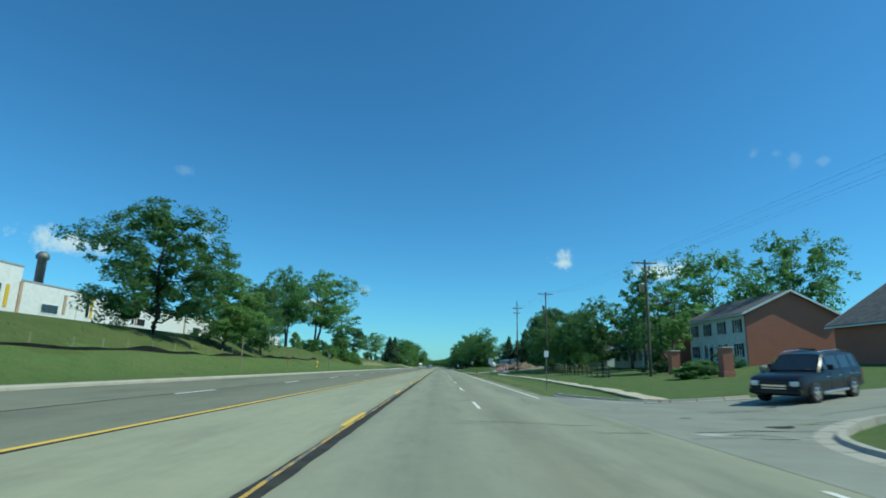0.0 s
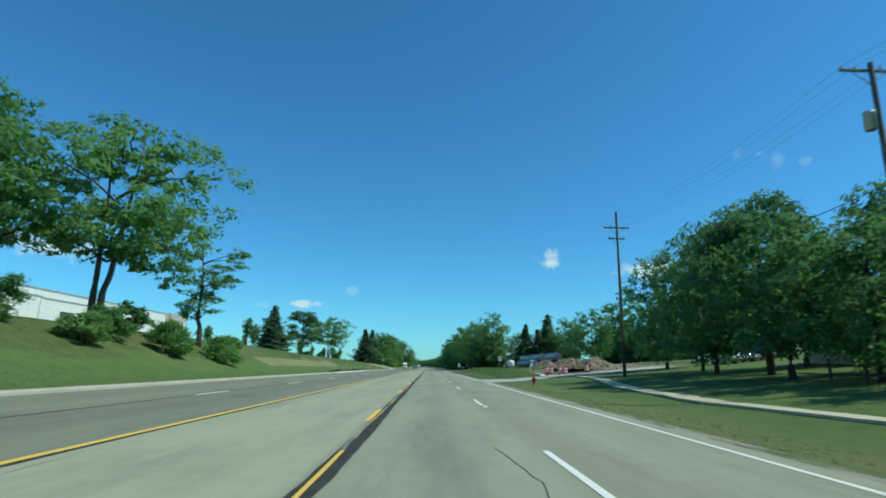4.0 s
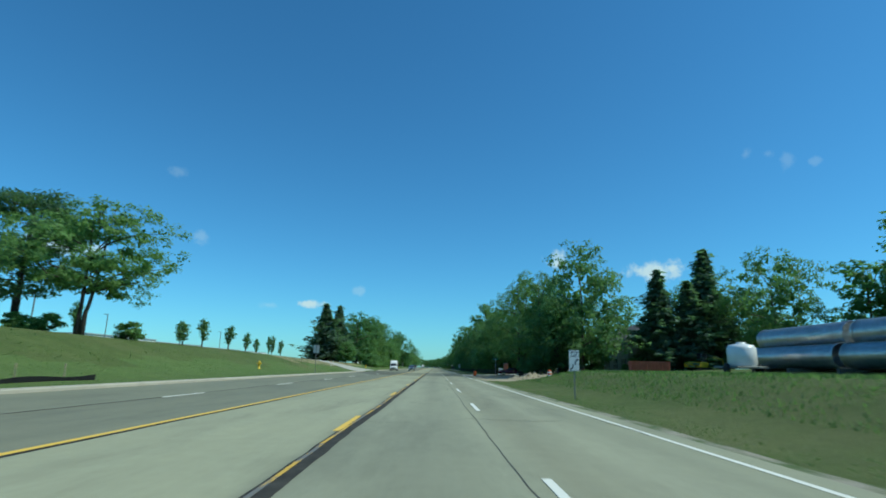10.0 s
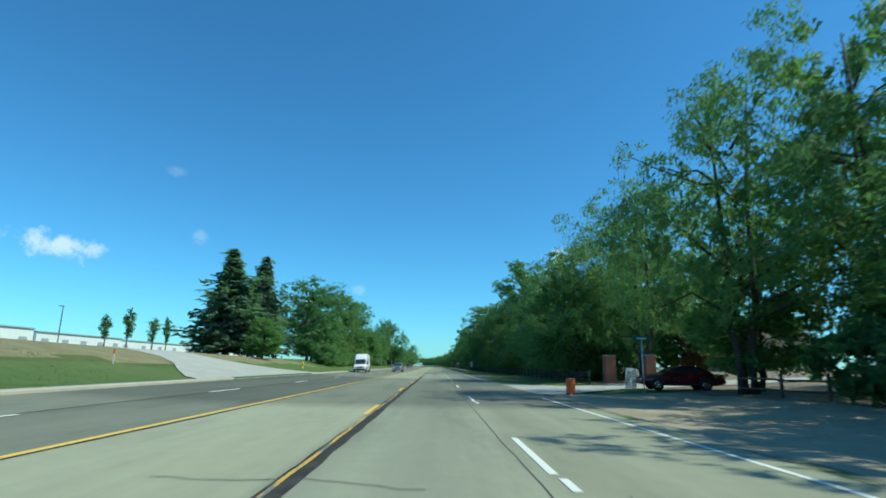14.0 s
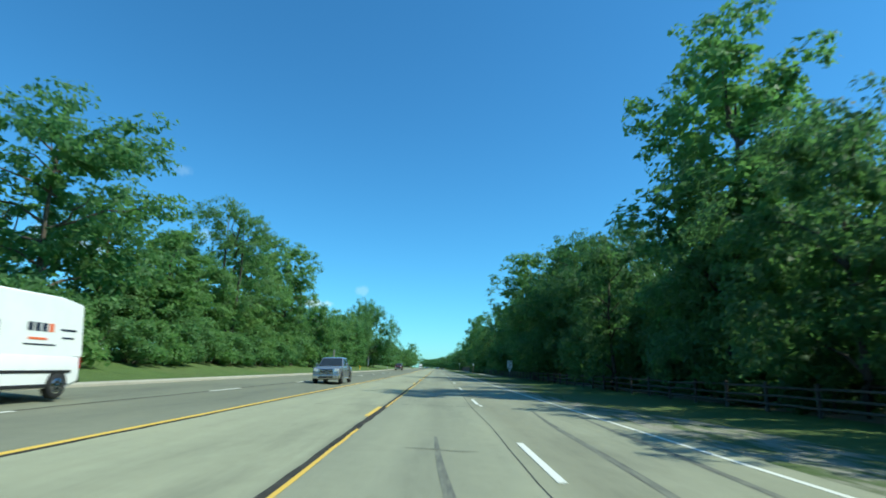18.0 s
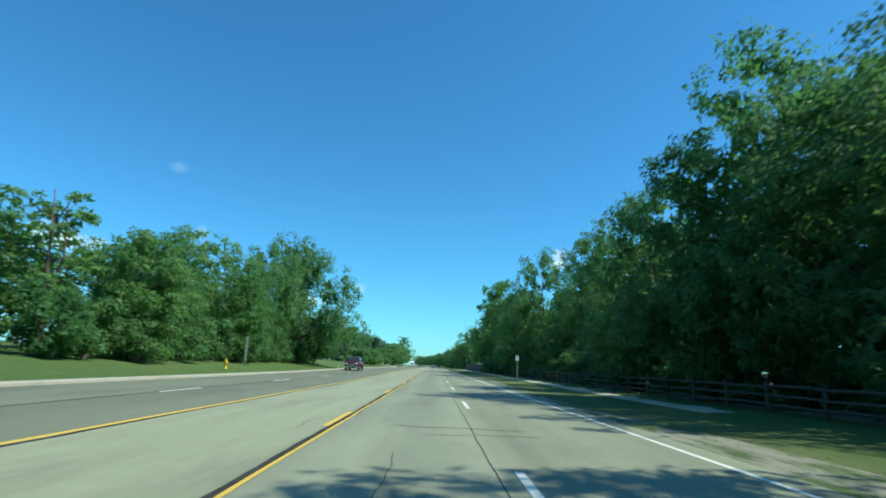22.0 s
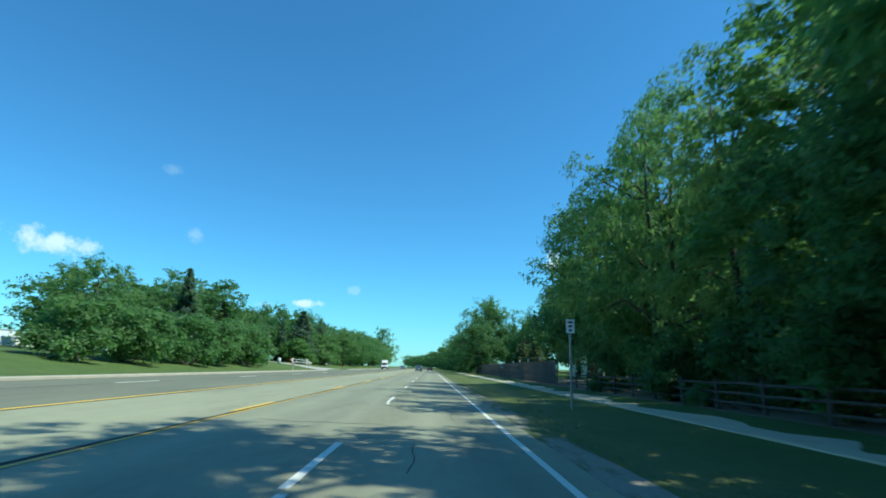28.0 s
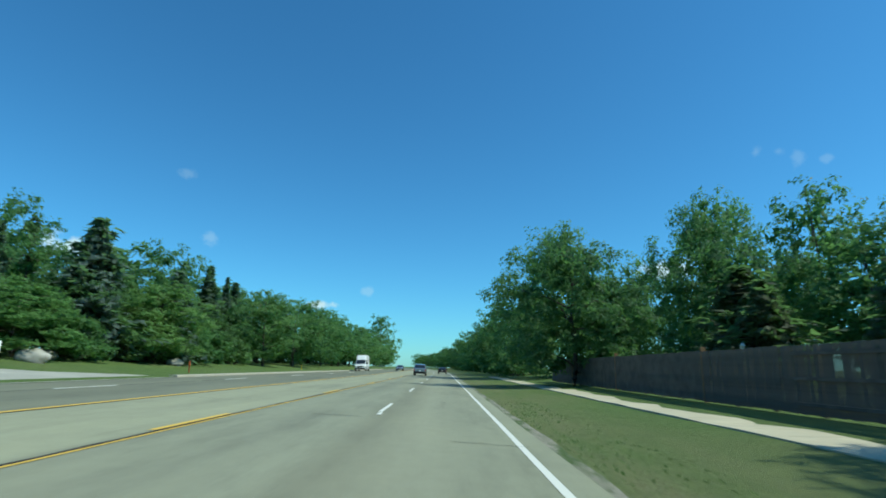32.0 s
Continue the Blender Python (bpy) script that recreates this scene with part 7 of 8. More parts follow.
part("base", lathe(bmesh.new(), ((0.2, 0), (0.2, 0.04), (0.12, 0.06)), 10), M_RUBBER, post)
part("tube", lathe(bmesh.new(), ((0.055, 0.05), (0.055, 0.85), (0.03, 0.9)), 10), M_ORANGE, post)
part("band", lathe(bmesh.new(), ((0.058, 0.6), (0.058, 0.72)), 10), M_SIGNWHITE, post)


def culvert(x, y0, length, z, r=0.72):
    p = thing("culvert_pipe", "large corrugated galvanised steel culvert pipe", "pipe", pose(x, y0, z), "stacked culvert pipes")
    b = bmesh.new()
    n, seg = int(length / 0.16), 28
    prof = [(k * length / n, r + 0.022 * math.cos(k * math.pi)) for k in range(n + 1)]
    rings = [[b.verts.new((rad * math.cos(2 * math.pi * s / seg), yy, rad * math.sin(2 * math.pi * s / seg))) for s in range(seg)] for yy, rad in prof]
    for a, c in zip(rings, rings[1:]):
        for s in range(seg):
            b.faces.new((a[s], c[s], c[(s + 1) % seg], a[(s + 1) % seg])).smooth = True
    got = bmesh.ops.solidify(b, geom=b.faces[:], thickness=0.03)
    part("shell", b, M_GALV, p)
    for yy in (0.06, length - 0.06):
        band_ = bmesh.new()
        ra = [[band_.verts.new(((r + d) * math.cos(2 * math.pi * s / seg), yy + e, (r + d) * math.sin(2 * math.pi * s / seg))) for s in range(seg)] for d, e in ((0.03, -0.06), (0.05, 0.0), (0.03, 0.06))]
        for a, c in zip(ra, ra[1:]):
            for s in range(seg):
                band_.faces.new((a[s], c[s], c[(s + 1) % seg], a[(s + 1) % seg])).smooth = True
        part("end_band", band_, M_GALV, p)


PR = 0.74
PZ = ground_z(24.5, 205) + PR + 0.3
for k in range(3):
    y = 225 - 9.4 * (k + 1)
    culvert(24.3, y, 8.75, PZ, PR)
    culvert(25.9, y, 8.75, PZ, PR)
    culvert(25.1, y, 8.75, PZ + 1.34, PR)
for y in (200.0, 205.0, 209.5, 214.5, 219.0, 223.0, 189.0, 194.0):
    sleeper = part("timber_sleeper", box(bmesh.new(), 23.0, y - 0.12, PZ - PR - 0.6, 27.9, y + 0.12, PZ - PR - 0.01, 0.02), M_POLEWOOD)
    tagged(sleeper, "rough timber sleeper under the stacked pipes", "timber", "timber sleepers")
culvert(25.0, 186.0, 9.8, PZ, PR)
culvert(25.9, 186.0, 9.8, PZ + 1.34, PR)
culvert(26.8, 186.0, 9.8, PZ, PR)
tank = thing("water_tank", "white plastic tank on a small trailer", "tank", pose(21.5, 221.5, ground_z(21.5, 221.5)))
part("tank_body", lathe(bmesh.new(), ((0.85, 0.5), (0.95, 0.6), (0.95, 1.7), (0.8, 1.95), (0.3, 2.05), (0.3, 2.15)), 18), M_CARWHITE, tank)
part("chassis", box(bmesh.new(), -1.1, -1.3, 0.35, 1.1, 1.9, 0.5, 0.02), M_STEEL_POST, tank)
for s in (-1, 1):
    part("wheel", lathe(bmesh.new(), ((0.2, -0.1), (0.34, -0.09), (0.34, 0.09), (0.2, 0.1)), 14), M_RUBBER, tank).matrix_basis = pose(s * 1.15, 0, 0.34, 0, 90, 0)
port = thing("portable_generator", "small white site generator on a pale skid", "generator", pose(21.4, 191.4, ground_z(21.4, 191.4)))
part("housing", box(bmesh.new(), -0.28, -0.4, 0.6, 0.28, 0.4, 1.75, 0.06), M_CARWHITE, port)
part("vent", box(bmesh.new(), -0.15, -0.43, 1.2, 0.15, -0.39, 1.5, 0.01), M_BLACK, port)
part("skid", box(bmesh.new(), -0.4, -0.55, -0.05, 0.5, 0.65, 0.62, 0.04), M_SIGNWHITE, port)

dumpster = thing("dump_body", "rusty orange dump trailer with side ribs", "trailer", pose(26, 250, ground_z(26, 250), 0, 0, 80))
part("tub", prism(bmesh.new(), ((-1.0, 0.6), (1.0, 0.6), (1.25, 1.7), (-1.25, 1.7)), -2.2, 2.2), M_TACTILE, dumpster)
for k in range(6):
    part("rib", box(bmesh.new(), -1.24, -2.1 + 0.82 * k, 0.62, -1.12, -2.0 + 0.82 * k, 1.68, 0.01), M_TACTILE, dumpster)
for y in (-1.2, 1.2):
    for s in (-1, 1):
        part("wheel", lathe(bmesh.new(), ((0.2, -0.12), (0.38, -0.1), (0.38, 0.1), (0.2, 0.12)), 14), M_RUBBER, dumpster).matrix_basis = pose(s * 0.9, y, 0.38, 0, 90, 0)
digger = thing("excavator", "yellow tracked excavator parked among the trees", "excavator", pose(36, 258.5, ground_z(36, 258.5), 0, 0, 10))
for s in (-1, 1):
    part("track", prism(bmesh.new(), ((-1.6, 0.2), (-1.3, 0.0), (1.3, 0.0), (1.6, 0.2), (1.6, 0.5), (1.3, 0.7), (-1.3, 0.7), (-1.6, 0.5)), s * 1.0 - 0.25, s * 1.0 + 0.25), M_RUBBER, digger)
part("house", box(bmesh.new(), -1.4, -1.0, 0.75, 1.0, 1.0, 1.5, 0.08), M_YELLOWPAINT, digger)
part("cab", box(bmesh.new(), 0.0, -0.9, 1.5, 1.0, 0.1, 2.7, 0.08), M_GLASSDARK, digger)
part("boom", tube(bmesh.new(), [(0.8, 0.4, 1.4), (2.4, 0.4, 2.3), (4.2, 0.4, 1.9)], [0.2, 0.2, 0.14], 6), M_YELLOWPAINT, digger)
part("stick", tube(bmesh.new(), [(4.2, 0.4, 1.9), (4.4, 0.4, 0.9)], [0.14, 0.1], 6), M_YELLOWPAINT, digger)
part("bucket", box(bmesh.new(), 3.8, 0.0, 0.3, 4.6, 0.8, 0.95, 0.08), M_STEEL_POST, digger)

# silt fence along the bank in front of the offices
silt = thing("silt_fence", "sagging black silt fence along the grass bank", "fence")
for y0, y1, x in ((157, 188, -15.3), (190, 210, -16.2), (12, 92, -20.2)):
    b = bmesh.new()
    n = int((y1 - y0) / 1.0)
    lo, hi = [], []
    for k in range(n + 1):
        y = y0 + k * (y1 - y0) / n
        xx = x + 0.5 * noise.noise((y * 0.15, 2.0, 0))
        z = ground_z(xx, y)
        hgt = max(0.04, 0.20 + 0.34 * noise.noise((y * 0.22, 8.0, 0)))
        lo.append(b.verts.new((xx, y, z - 0.05)))
        hi.append(b.verts.new((xx + 0.12 * noise.noise((y, 1.0, 0)), y, z + hgt)))
    for k in range(n):
        b.faces.new((lo[k], lo[k + 1], hi[k + 1], hi[k]))
    bmesh.ops.solidify(b, geom=b.faces[:], thickness=0.012)
    part("fabric", b, M_SILT, silt)
    for k in range(0, n, 3):
        y = y0 + k
        xx = x + 0.5 * noise.noise((y * 0.15, 2.0, 0)) - 0.03
        part("stake", box(bmesh.new(), xx - 0.05, y - 0.02, ground_z(xx, y) - 0.2, xx - 0.01, y + 0.02, ground_z(xx, y) + 0.75, 0.004), M_WOODPOST, silt)

# temporary sign lying on its end by the gate drive
closed = thing("road_closed_sign", "white road closed sign leaning on its end", "road sign", pose(12.8, 291.9, ground_z(12.8, 291.9), -8, 6, -8))
part("plate", box(bmesh.new(), -0.36, -0.015, 0.0, 0.36, 0.015, 1.35, 0.01), M_SIGNWHITE, closed)
for text, dx in (("ROAD", -0.17), ("CLOSED", 0.17)):
    cu = bpy.data.curves.new("letters", "FONT")
    cu.body, cu.size, cu.extrude, cu.align_x, cu.align_y = text, 0.33, 0.004, "CENTER", "CENTER"
    lt = new("letters", cu)
    me = bpy.data.meshes.new_from_object(lt)
    bpy.data.objects.remove(lt)
    me.materials.append(M_BLACK)
    share("lettering", me, closed, pose(dx, -0.02, 0.68, 90, 0, 0) @ pose(0, 0, 0, 0, 0, -90))
for s in (-0.3, 0.3):
    part("leg", box(bmesh.new(), s - 0.03, 0.02, -0.05, s + 0.03, 0.06, 1.0, 0.005, pose(0, 0, 0, 14)), M_STEEL_POST, closed)

# boulders, gate and oddments
for x, y, s in ((26.0, 43.0, 0.55), (24.2, 55.0, 0.6), (-22.5, 646.5, 0.8), (-24.5, 650.2, 0.7), (-21.5, 663, 0.6)):
    b = bmesh.new()
    bmesh.ops.create_icosphere(b, subdivisions=3, radius=s)
    for v in b.verts:
        v.co = Vector((v.co.x * 1.3, v.co.y, v.co.z * 0.75)) * (1 + 0.3 * noise.noise(v.co * 1.6 + Vector((x, y, 0))))
    for f in b.faces:
        f.smooth = True
    ob = part("boulder", b, M_ROCK)
    ob.location = (x, y, ground_z(x, y) + 0.3 * s)
    tagged(ob, "rounded pale boulder beside the drive", "boulder", "boulders")
gate = thing("park_gate", "white swing barrier across the park driveway", "gate", pose(-21.5, 631, ground_z(-21.5, 631)))
for y in (0.0, 11.5):
    part("post", tube(bmesh.new(), [(0, y, -0.3), (0, y, 1.25)], [0.08, 0.08], 10), M_SIGNWHITE, gate)
for z in (0.55, 1.05):
    part("bar", tube(bmesh.new(), [(0, 0, z), (0, 11.5, z)], [0.035, 0.035], 8), M_SIGNWHITE, gate)
part("brace", tube(bmesh.new(), [(0, 0, 0.55), (0, 11.5, 1.05)], [0.02, 0.02], 6), M_SIGNWHITE, gate)
for x, y, c, l in ((-24.8, 643.2, M_ORANGE, "orange and white site barrel by the gate"), (-23.0, 627.6, M_SIGNWHITE, "white concrete bollard by the gate")):
    b_ = thing("bollard", l, "bollard", pose(x, y, ground_z(x, y)), "bollards by the gate")
    part("body", lathe(bmesh.new(), ((0.28, 0), (0.28, 0.85), (0.22, 0.95), (0.05, 1.0)), 14), c, b_)
    part("band", lathe(bmesh.new(), ((0.29, 0.5), (0.29, 0.68)), 14), M_SIGNWHITE, b_)
shelter = thing("park_shelter", "small grey-roofed park shelter among the trees", "shelter", pose(-38, 652, ground_z(-38, 652)))
part("roof", prism(bmesh.new(), ((-3, 2.4), (3, 2.4), (0, 3.8)), -4, 4), M_PANEL_GREY, shelter)
for x in (-2.6, 2.6):
    for y in (-3.6, 0, 3.6):
        part("post", box(bmesh.new(), x - 0.08, y - 0.08, -0.3, x + 0.08, y + 0.08, 2.4, 0.01), M_TRIM, shelter)
part("table", box(bmesh.new(), -0.8, -1.0, 0.7, 0.8, 1.0, 0.76, 0.01), M_WOODPOST, shelter)
inlet = thing("drain_inlet", "dark iron drain inlet in the grass edge", "drain", pose(6.6, 78.0, ground_z(6.6, 78.0) + 0.02))
part("surround", box(bmesh.new(), -0.45, -0.6, -0.1, 0.45, 0.6, 0.06, 0.02), M_CONC, inlet)
for k in range(6):
    part("bar", box(bmesh.new(), -0.36, -0.46 + 0.16 * k, 0.06, 0.36, -0.38 + 0.16 * k, 0.10, 0.005), M_STEEL_POST, inlet)
ramp_pad = thing("tactile_paving", "red tactile paving at the footpath's end", "pavement", pose(10.6, 24.6, ground_z(10.6, 25) + 0.02))
for i in range(3):
    for j in range(2):
        part("paver", box(bmesh.new(), -0.9 + 0.61 * i, -0.6 + 0.61 * j, 0, -0.31 + 0.61 * i, -0.01 + 0.61 * j, 0.06, 0.01), M_TACTILE, ramp_pad)


def corner_kerb(name, cx, cy, r, a0, a1, gutter=0.42):
    k = thing(name, "curved concrete kerb at the side road", "kerb", kind="structure")
    n = 10
    for i in range(n):
        t0, t1 = radians(a0 + (a1 - a0) * i / n), radians(a0 + (a1 - a0) * (i + 0.96) / n)
        b = bmesh.new()
        ring = []
        for t in (t0, t1):
            ring.append([b.verts.new((cx + (r + d) * math.cos(t), cy + (r + d) * math.sin(t), max(-0.02, ground_z(max(6.0, cx + r * math.cos(t)), cy)) + h)) for d, h in ((-0.22, -0.1), (-0.22, 0.19), (-0.03, 0.19), (0.03, 0.10), (gutter, 0.07), (gutter, -0.1))])
        for q in range(5):
            b.faces.new((ring[0][q], ring[1][q], ring[1][q + 1], ring[0][q + 1]))
        b.faces.new(ring[0][::-1])
        b.faces.new(ring[1])
        bmesh.ops.recalc_face_normals(b, faces=b.faces[:])
        part("kerb_length", b, M_KERB, k)


corner_kerb("kerb_corner_near", 15.1, 8.0, 7.5, 92, 182)
corner_kerb("kerb_corner_far", 13.4, 30.0, 7.0, 182, 268, 0.16)


# ------------------------------------------------------------------ vehicles
def wheel_at(parent, x, y, r, w):
    t = bmesh.new()
    lathe(t, ((r * 0.62, -w / 2), (r * 0.95, -w / 2), (r, -w * 0.35), (r, w * 0.35), (r * 0.95, w / 2), (r * 0.62, w / 2)), 20)
    bmesh.ops.transform(t, matrix=pose(x, y, r, 0, 90, 0), verts=t.verts[:])
    tyre = part("wheel", t, M_RUBBER, parent)
    s = 1 if x > 0 else -1
    b = bmesh.new()
    lathe(b, ((r * 0.64, w * 0.40), (r * 0.60, w * 0.52), (r * 0.2, w * 0.44), (r * 0.14, w * 0.53), (0.02, w * 0.53)), 16)
    for k in range(5):
        box(b, r * 0.12, -0.035, w * 0.44, r * 0.58, 0.035, w * 0.53, 0.0, pose(0, 0, 0, 0, 0, 72 * k))
    bmesh.ops.transform(b, matrix=pose(x, y, r, 0, 90 * s, 0), verts=b.verts[:])
    part("rim", b, M_CHROME, tyre)


def crease(b, angle=0.55):
    """Smooth faces, sharp folds."""
    b.normal_update()
    for f in b.faces:
        f.smooth = True
    for e in b.edges:
        e.smooth = len(e.link_faces) == 2 and e.calc_face_angle(0.0) < angle
    return b


def skin(rings):
    """A closed body through rings of equal length."""
    b = bmesh.new()
    vs = [[b.verts.new(c) for c in ring] for ring in rings]
    n = len(vs[0])
    for p, q in zip(vs, vs[1:]):
        for k in range(n):
            b.faces.new((p[k], p[(k + 1) % n], q[(k + 1) % n], q[k]))
    b.faces.new(vs[0][::-1])
    b.faces.new(vs[-1])
    bmesh.ops.recalc_face_normals(b, faces=b.faces[:])
    return crease(b)


def panel(points, thick, outward):
    b = bmesh.new()
    f = b.faces.new([b.verts.new(p) for p in points])
    got = bmesh.ops.extrude_face_region(b, geom=[f])
    bmesh.ops.translate(b, vec=Vector(outward) * thick, verts=[v for v in got["geom"] if isinstance(v, bmesh.types.BMVert)])
    bmesh.ops.recalc_face_normals(b, faces=b.faces[:])
    return b


# length, half width, belt height, hood height, nose drop, wheel radius, roofline from tail to windscreen foot, window cuts
STYLES = {
    "suv": (4.9, 0.97, 1.10, 1.08, 0.12, 0.38, ((-2.36, 1.10), (-2.12, 1.66), (-1.2, 1.76), (-0.3, 1.77), (0.30, 1.70), (1.02, 1.10)), (0.35, -0.62, -1.5, -2.0)),
    "pickup": (5.85, 1.01, 1.22, 1.24, 0.08, 0.42, ((-1.20, 1.22), (-1.02, 1.84), (-0.4, 1.92), (0.1, 1.92), (0.55, 1.86), (1.28, 1.22)), (0.5, -0.25, -0.95)),
    "van": (6.0, 1.00, 1.26, 1.22, 0.16, 0.36, ((-2.99, 1.26), (-2.92, 2.80), (-2.0, 2.93), (0.45, 2.93), (1.05, 2.48), (1.28, 2.12), (2.02, 1.26)), (1.2, 0.35)),
    "sedan": (4.7, 0.92, 0.94, 0.93, 0.14, 0.33, ((-1.88, 0.94), (-1.10, 1.37), (-0.6, 1.44), (-0.1, 1.45), (0.30, 1.40), (1.18, 0.94)), (0.25, -0.6, -1.15))}


def vehicle(name, label, m, paint, style, group=""):
    """A car, nose towards +y of its own. style: suv, pickup, van or sedan."""
    L, W, deck, hood, drop, r, roof, cuts = STYLES[style]
    v = thing(name, label, "van" if style == "van" else ("pickup truck" if style == "pickup" else "car"), m, group)
    f, bk = L / 2, -L / 2
    foot = roof[-1][0]
    H = max(z for _, z in roof)
    rings = []
    for y, w, z0, z1 in ((bk, 0.90, 0.46, deck - 0.07), (bk + 0.06, 0.95, 0.40, deck - 0.01), (bk + 0.5, 0.99, 0.31, deck), (-0.4, 1.0, 0.29, deck), (foot - 0.2, 1.0, 0.29, deck),
                         (foot + 0.1, 1.0, 0.29, hood), (f - 0.55, 0.985, 0.30, hood - 0.35 * drop), (f - 0.16, 0.955, 0.33, hood - drop), (f - 0.03, 0.92, 0.38, hood - drop - 0.10), (f, 0.89, 0.44, hood - drop - 0.22)):
        w *= W
        side = ((0.92 * w, z0), (w * 0.99, z0 + 0.10), (w, z0 + 0.5 * (z1 - z0)), (w * 0.985, z1 - 0.10), (w * 0.94, z1 - 0.02), (w * 0.80, z1))
        rings.append([(x, y, z) for x, z in side] + [(-x, y, z + (0.025 if i == 0 else 0)) for i, (x, z) in enumerate(side[::-1])])
    part("body", skin(rings), paint, v)
    lean_in = 0.06 if style == "van" else 0.19

    def half_at(z):
        return W * (0.955 - lean_in * max(0.0, z - deck) / (H - deck))
    rings = []
    for y, z1 in roof:
        zt = max(deck - 0.05, z1 - 0.07)
        side = ((half_at(deck), deck - 0.06), (half_at(zt), zt), (half_at(zt) * 0.94, max(zt + 0.01, z1 - 0.015)), (half_at(zt) * 0.55, max(zt + 0.015, z1 + 0.012)))
        rings.append([(x, y, z) for x, z in side] + [(-x, y, z) for x, z in side[::-1]])
    part("cabin", skin(rings), paint, v)
    (yt, zt), (yf, zf) = roof[-2], roof[-1]
    out = Vector((0, zt - zf, yf - yt)).normalized()
    lo, hi = 0.07, 0.93
    pts = [(sx * half_at(zf + (zt - zf) * u) * q, yf + (yt - yf) * u, zf + (zt - zf) * u) for sx, u, q in ((-1, lo, 0.90), (1, lo, 0.90), (1, hi, 0.88), (-1, hi, 0.88))]
    part("windscreen", panel(pts, 0.018, out), M_GLASSDARK, v)
    for sx in (-0.35, 0.30):
        part("wiper", tube(bmesh.new(), [Vector(pts[0]) * (0.5 - sx) + Vector(pts[1]) * (0.5 + sx) + out * 0.03, Vector(pts[0]) * (0.2 - sx) + Vector(pts[1]) * (0.8 + sx) + out * 0.03 + Vector((0, 0, 0.03))], [0.012, 0.008], 5), M_BLACK, v)
    (yr, zr), (yq, zq) = roof[0], roof[1]
    if style != "van":
        back = Vector((0, -(zq - zr), -(yr - yq))).normalized()
        part("rear_window", panel([(sx * half_at(zr + (zq - zr) * u) * 0.86, yr + (yq - yr) * u, zr + (zq - zr) * u) for sx, u in ((-1, 0.12), (1, 0.12), (1, 0.9), (-1, 0.9))], 0.018, -back if back.y > 0 else back), M_GLASSDARK, v)
    zb, zw = deck + 0.05, min(H - 0.14, roof[-2][1] - 0.06)

    def slope_y(z):
        return yf + (yt - yf) * min(1.0, (z - zf) / (zt - zf))

    def tail_y(z):
        return yr + (yq - yr) * min(1.0, (z - zr) / (zq - zr))
    for s in (-1, 1):
        prev = (slope_y(zb) - 0.12, slope_y(zw) - 0.10)
        for c in cuts:
            end = (max(c, tail_y(zb) + 0.08), max(c, tail_y(zw) + 0.08))
            part("side_window", panel([(s * half_at(zb), prev[0], zb), (s * half_at(zb), end[0], zb), (s * half_at(zw), end[1], zw), (s * half_at(zw), prev[1], zw)], 0.012, (s, 0, 0.15)), M_GLASSDARK, v)
            part("door_gap", box(bmesh.new(), s * W * 0.997 - 0.006, end[0] - 0.05, 0.42, s * W * 0.997 + 0.006, end[0] - 0.035, deck - 0.05), M_BLACK, v)
            part("door_handle", box(bmesh.new(), s * W - 0.012, end[0] + 0.05, deck - 0.22, s * W + 0.022, end[0] + 0.24, deck - 0.18, 0.008), paint if style == "van" else M_CHROME, v)
            prev = (c - 0.09, c - 0.09)
        zl = hood - drop - 0.20
        part("headlamp", box(bmesh.new(), s * W * 0.72 - 0.16, f - 0.15, zl - 0.10, s * W * 0.72 + 0.15, f + 0.012, zl + 0.09, 0.03), M_LAMPGLASS, v)
        part("tail_lamp", box(bmesh.new(), s * W * 0.86 - 0.09, bk - 0.012, deck - 0.42, s * W * 0.86 + 0.06, bk + 0.1, deck - 0.08, 0.02), M_TAILLAMP, v)
        mz = deck + 0.04
        part("mirror", box(bmesh.new(), s * (W + 0.11) - 0.11, foot - 0.62, mz, s * (W + 0.11) + 0.11, foot - 0.50, mz + (0.34 if style == "van" else 0.20), 0.03), M_BLACK if style == "van" else paint, v)
        part("sill_trim", box(bmesh.new(), s * W - 0.03, bk + 1.5, 0.32, s * W + 0.025, f - 1.45, 0.42, 0.015), M_CHROME if style in ("suv", "pickup") else M_BLACK, v)
        for y in (f - 0.95, bk + (1.05 if style != "pickup" else 1.20)):
            wheel_at(v, s * (W - 0.09), y, r, 0.24)
            arch = [((r + 0.08) * math.cos(q * math.pi / 10), r + (r + 0.08) * math.sin(q * math.pi / 10)) for q in range(11)]
            part("wheel_arch", prism(bmesh.new(), arch, -0.008, 0.008, pose(s * (W + 0.002), y, 0, 0, 0, 90)), M_BLACK, v)
    zg = hood - drop - 0.22
    chrome = style == "pickup"
    part("grille", box(bmesh.new(), -W * 0.50, f - 0.05, zg - (0.26 if chrome else 0.12), W * 0.50, f + 0.02, zg + 0.11, 0.03), M_CHROME if chrome else M_BLACK, v)
    for k in range(3 if chrome else 2):
        part("grille_bar", box(bmesh.new(), -W * 0.45, f + 0.015, zg - 0.20 + 0.11 * k, W * 0.45, f + 0.03, zg - 0.13 + 0.11 * k), M_BLACK if chrome else M_CHROME, v)
    part("bumper", box(bmesh.new(), -W * 0.95, f - 0.18, 0.38, W * 0.95, f + 0.07, 0.66 if chrome else 0.58, 0.05), M_CHROME if chrome else (M_BLACK if style == "van" else paint), v)
    part("intake", box(bmesh.new(), -W * 0.5, f + 0.05, 0.42, W * 0.5, f + 0.078, 0.54), M_BLACK, v)
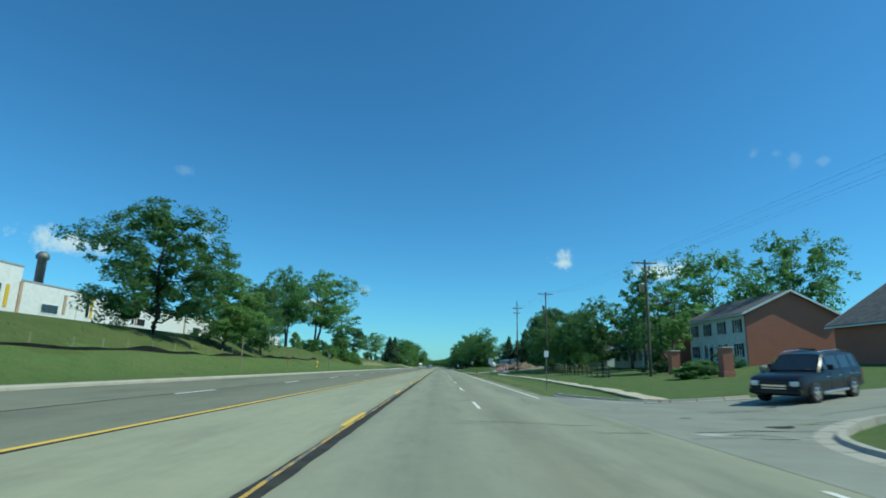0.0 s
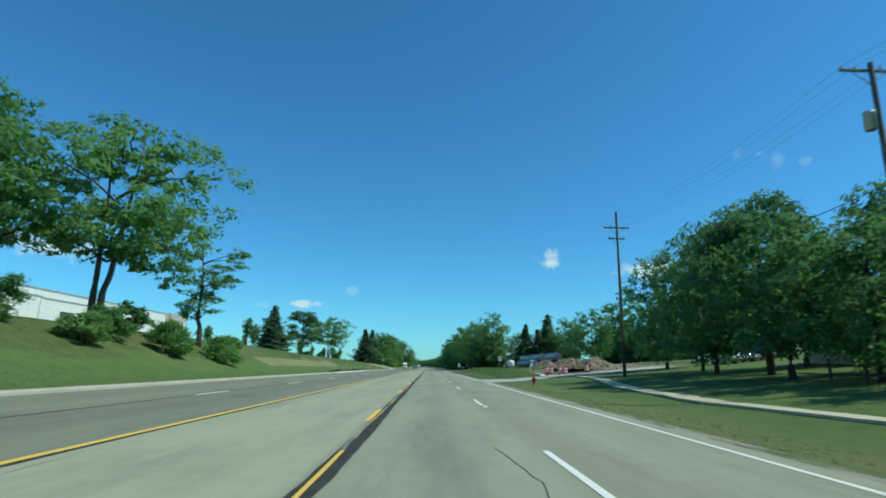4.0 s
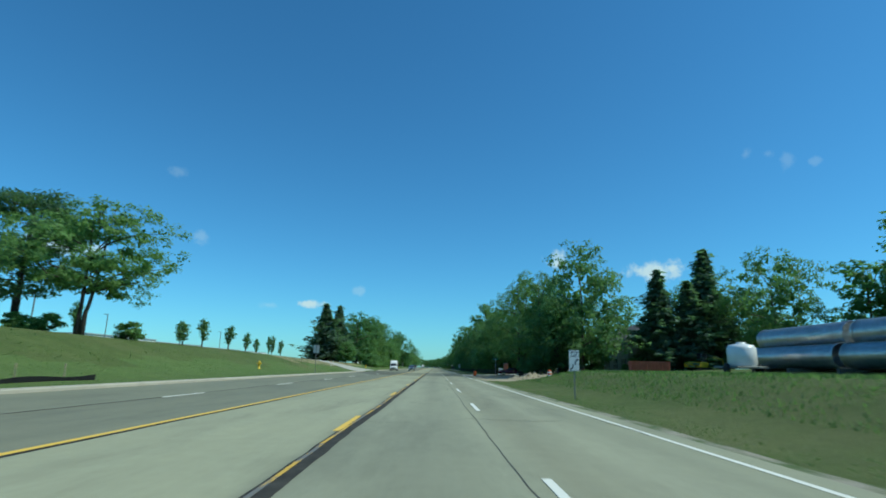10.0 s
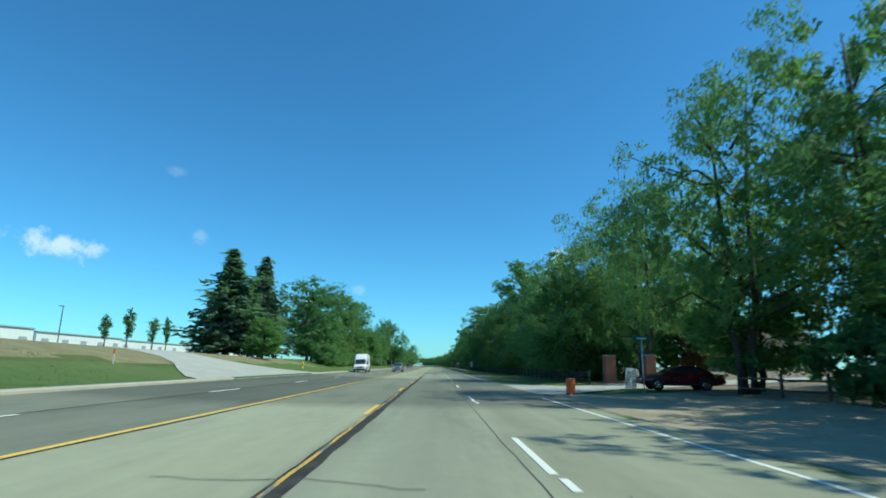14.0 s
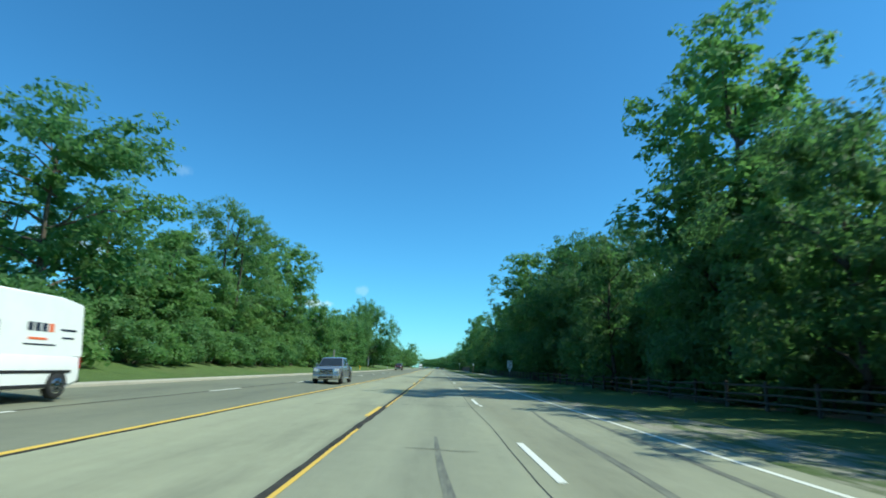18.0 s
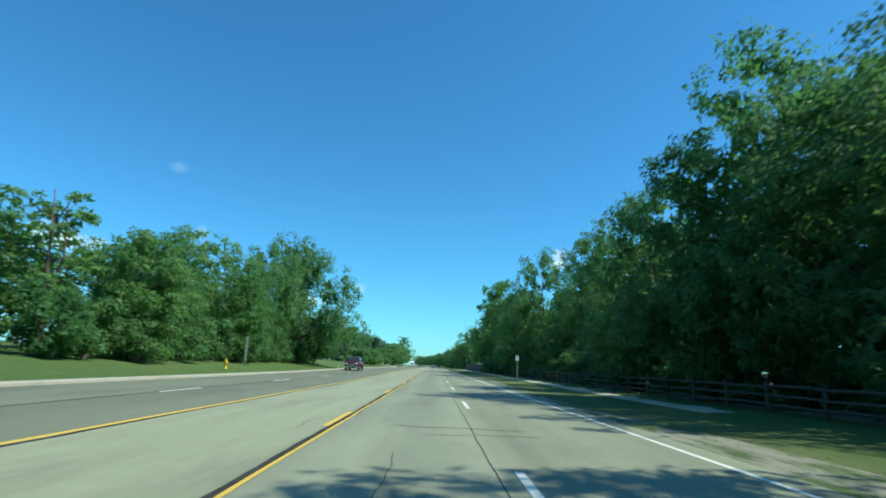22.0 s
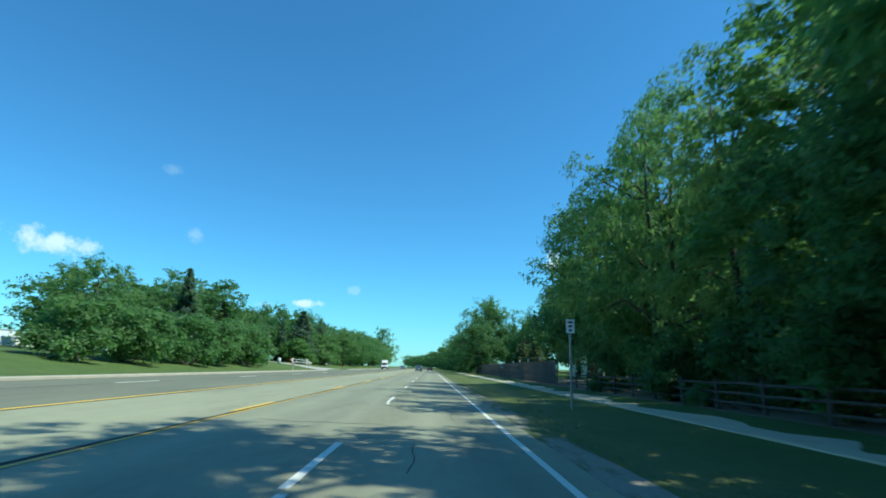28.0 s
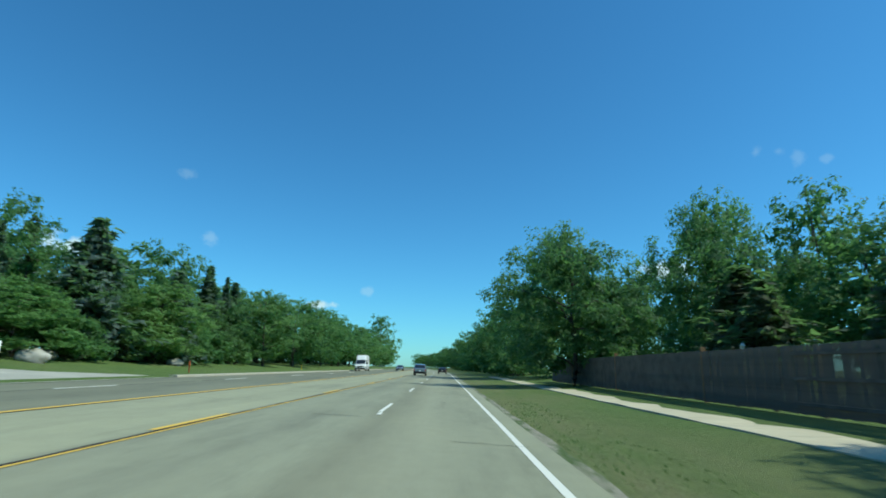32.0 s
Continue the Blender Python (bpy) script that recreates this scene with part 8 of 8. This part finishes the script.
    part("bumper", box(bmesh.new(), -W * 0.93, bk - 0.08, 0.42, W * 0.93, bk + 0.16, 0.66, 0.05), M_CHROME if chrome else M_BLACK, v)
    part("number_plate", box(bmesh.new(), -0.16, bk - 0.095, 0.66, 0.16, bk - 0.01, 0.80, 0.005), M_SIGNWHITE, v)
    if chrome:
        part("bed", box(bmesh.new(), -W * 0.82, bk + 0.10, deck - 0.02, W * 0.82, -1.34, deck + 0.014), M_BLACK, v)
        part("bed_gap", box(bmesh.new(), -W * 1.003, -1.30, 0.42, W * 1.003, -1.27, deck + 0.005), M_BLACK, v)
    if style in ("suv",):
        for s in (-1, 1):
            part("roof_rail", tube(bmesh.new(), [(s * W * 0.66, -1.9, H - 0.02), (s * W * 0.66, -1.2, H + 0.05), (s * W * 0.66, 0.0, H + 0.05), (s * W * 0.66, 0.35, H - 0.03)], [0.016] * 4, 6), M_CHROME, v)
    if style == "van":
        for s in (-1, 1):
            part("rub_strip", box(bmesh.new(), s * W - 0.02, bk + 0.5, 0.72, s * W + 0.014, f - 0.75, 0.80, 0.008), M_BLACK, v)
            for k, (y, z, half, tall, mt) in enumerate(((-0.75, 1.98, 0.10, 0.24, M_CARBLUE), (-1.02, 1.98, 0.10, 0.24, M_CARBLUE), (-1.29, 1.98, 0.10, 0.24, M_CARBLUE), (-1.56, 1.98, 0.09, 0.24, M_ORANGE), (-1.05, 1.66, 0.36, 0.06, M_ORANGE), (-2.3, 1.95, 0.34, 0.06, M_CARBLUE), (-2.3, 1.72, 0.26, 0.05, M_CARBLUE), (-1.15, 1.50, 0.62, 0.04, M_CARBLUE))):
                x = half_at(z)
                part("lettering", box(bmesh.new(), s * x - 0.012, y - half, z - tall / 2, s * x + 0.012, y + half, z + tall / 2), mt, v)
    return v


Z_L = lambda x, y: road_z(x, y) + 0.003
vehicle("black_suv", "black sport utility car waiting at the side road", pose(14.5, 21.3, ground_z(14.5, 21.3) + 0.05, -4.5, 0, 121), M_CARBLACK, "suv")
vehicle("delivery_van", "white high-roof delivery van with coloured lettering", pose(-12.0, 346.2, Z_L(-11.9, 346), 0, 2.5, 180), M_CARWHITE, "van", "cars on the road")
vehicle("silver_pickup", "silver pickup truck in the oncoming lane", pose(-8.0, 374.5, Z_L(-8.3, 374), 0, 1.6, 180), M_CARSILVER, "pickup", "cars on the road")
vehicle("red_pickup", "dark red pickup truck with chrome bumper", pose(-11.3, 492.5, Z_L(-11.6, 492.5), 0, 2.5, 180), M_CARRED, "pickup", "cars on the road")
vehicle("white_van", "white van far ahead in the oncoming lane", pose(-11.8, 716, Z_L(-11.8, 716), 0, 2.5, 180), M_CARWHITE, "van", "cars on the road")
vehicle("grey_suv", "grey sport utility car driving ahead", pose(-0.2, 700, Z_L(-0.2, 700), 0, 1.5, 0), M_CARSILVER, "suv", "cars on the road")
vehicle("dark_sedan", "dark saloon car driving ahead", pose(3.2, 735, Z_L(3.2, 735), 0, 1.5, 0), M_CARBLACK, "sedan", "cars on the road")
vehicle("oncoming_sedan", "silver saloon far ahead", pose(-8.2, 760, Z_L(-8.2, 760), 0, 1.6, 180), M_CARSILVER, "sedan", "cars on the road")
vehicle("red_car", "dark red saloon parked in shade beside the gate drive", pose(14.6, 288.8, ground_z(14.6, 288.8) + 0.02, 0, 0, 82), M_CARRED, "sedan")
for k, (x, y) in enumerate(((34, 139), (37.5, 141), (41, 143), (45, 145))):
    vehicle("parked_car", "parked car at the edge of the building site", pose(x, y, ground_z(x, y) + 0.03, 0, 0, 20), (M_CARWHITE, M_CARSILVER, M_CARBLUE, M_CARWHITE)[k], ("suv", "sedan", "suv", "pickup")[k], "parked cars")
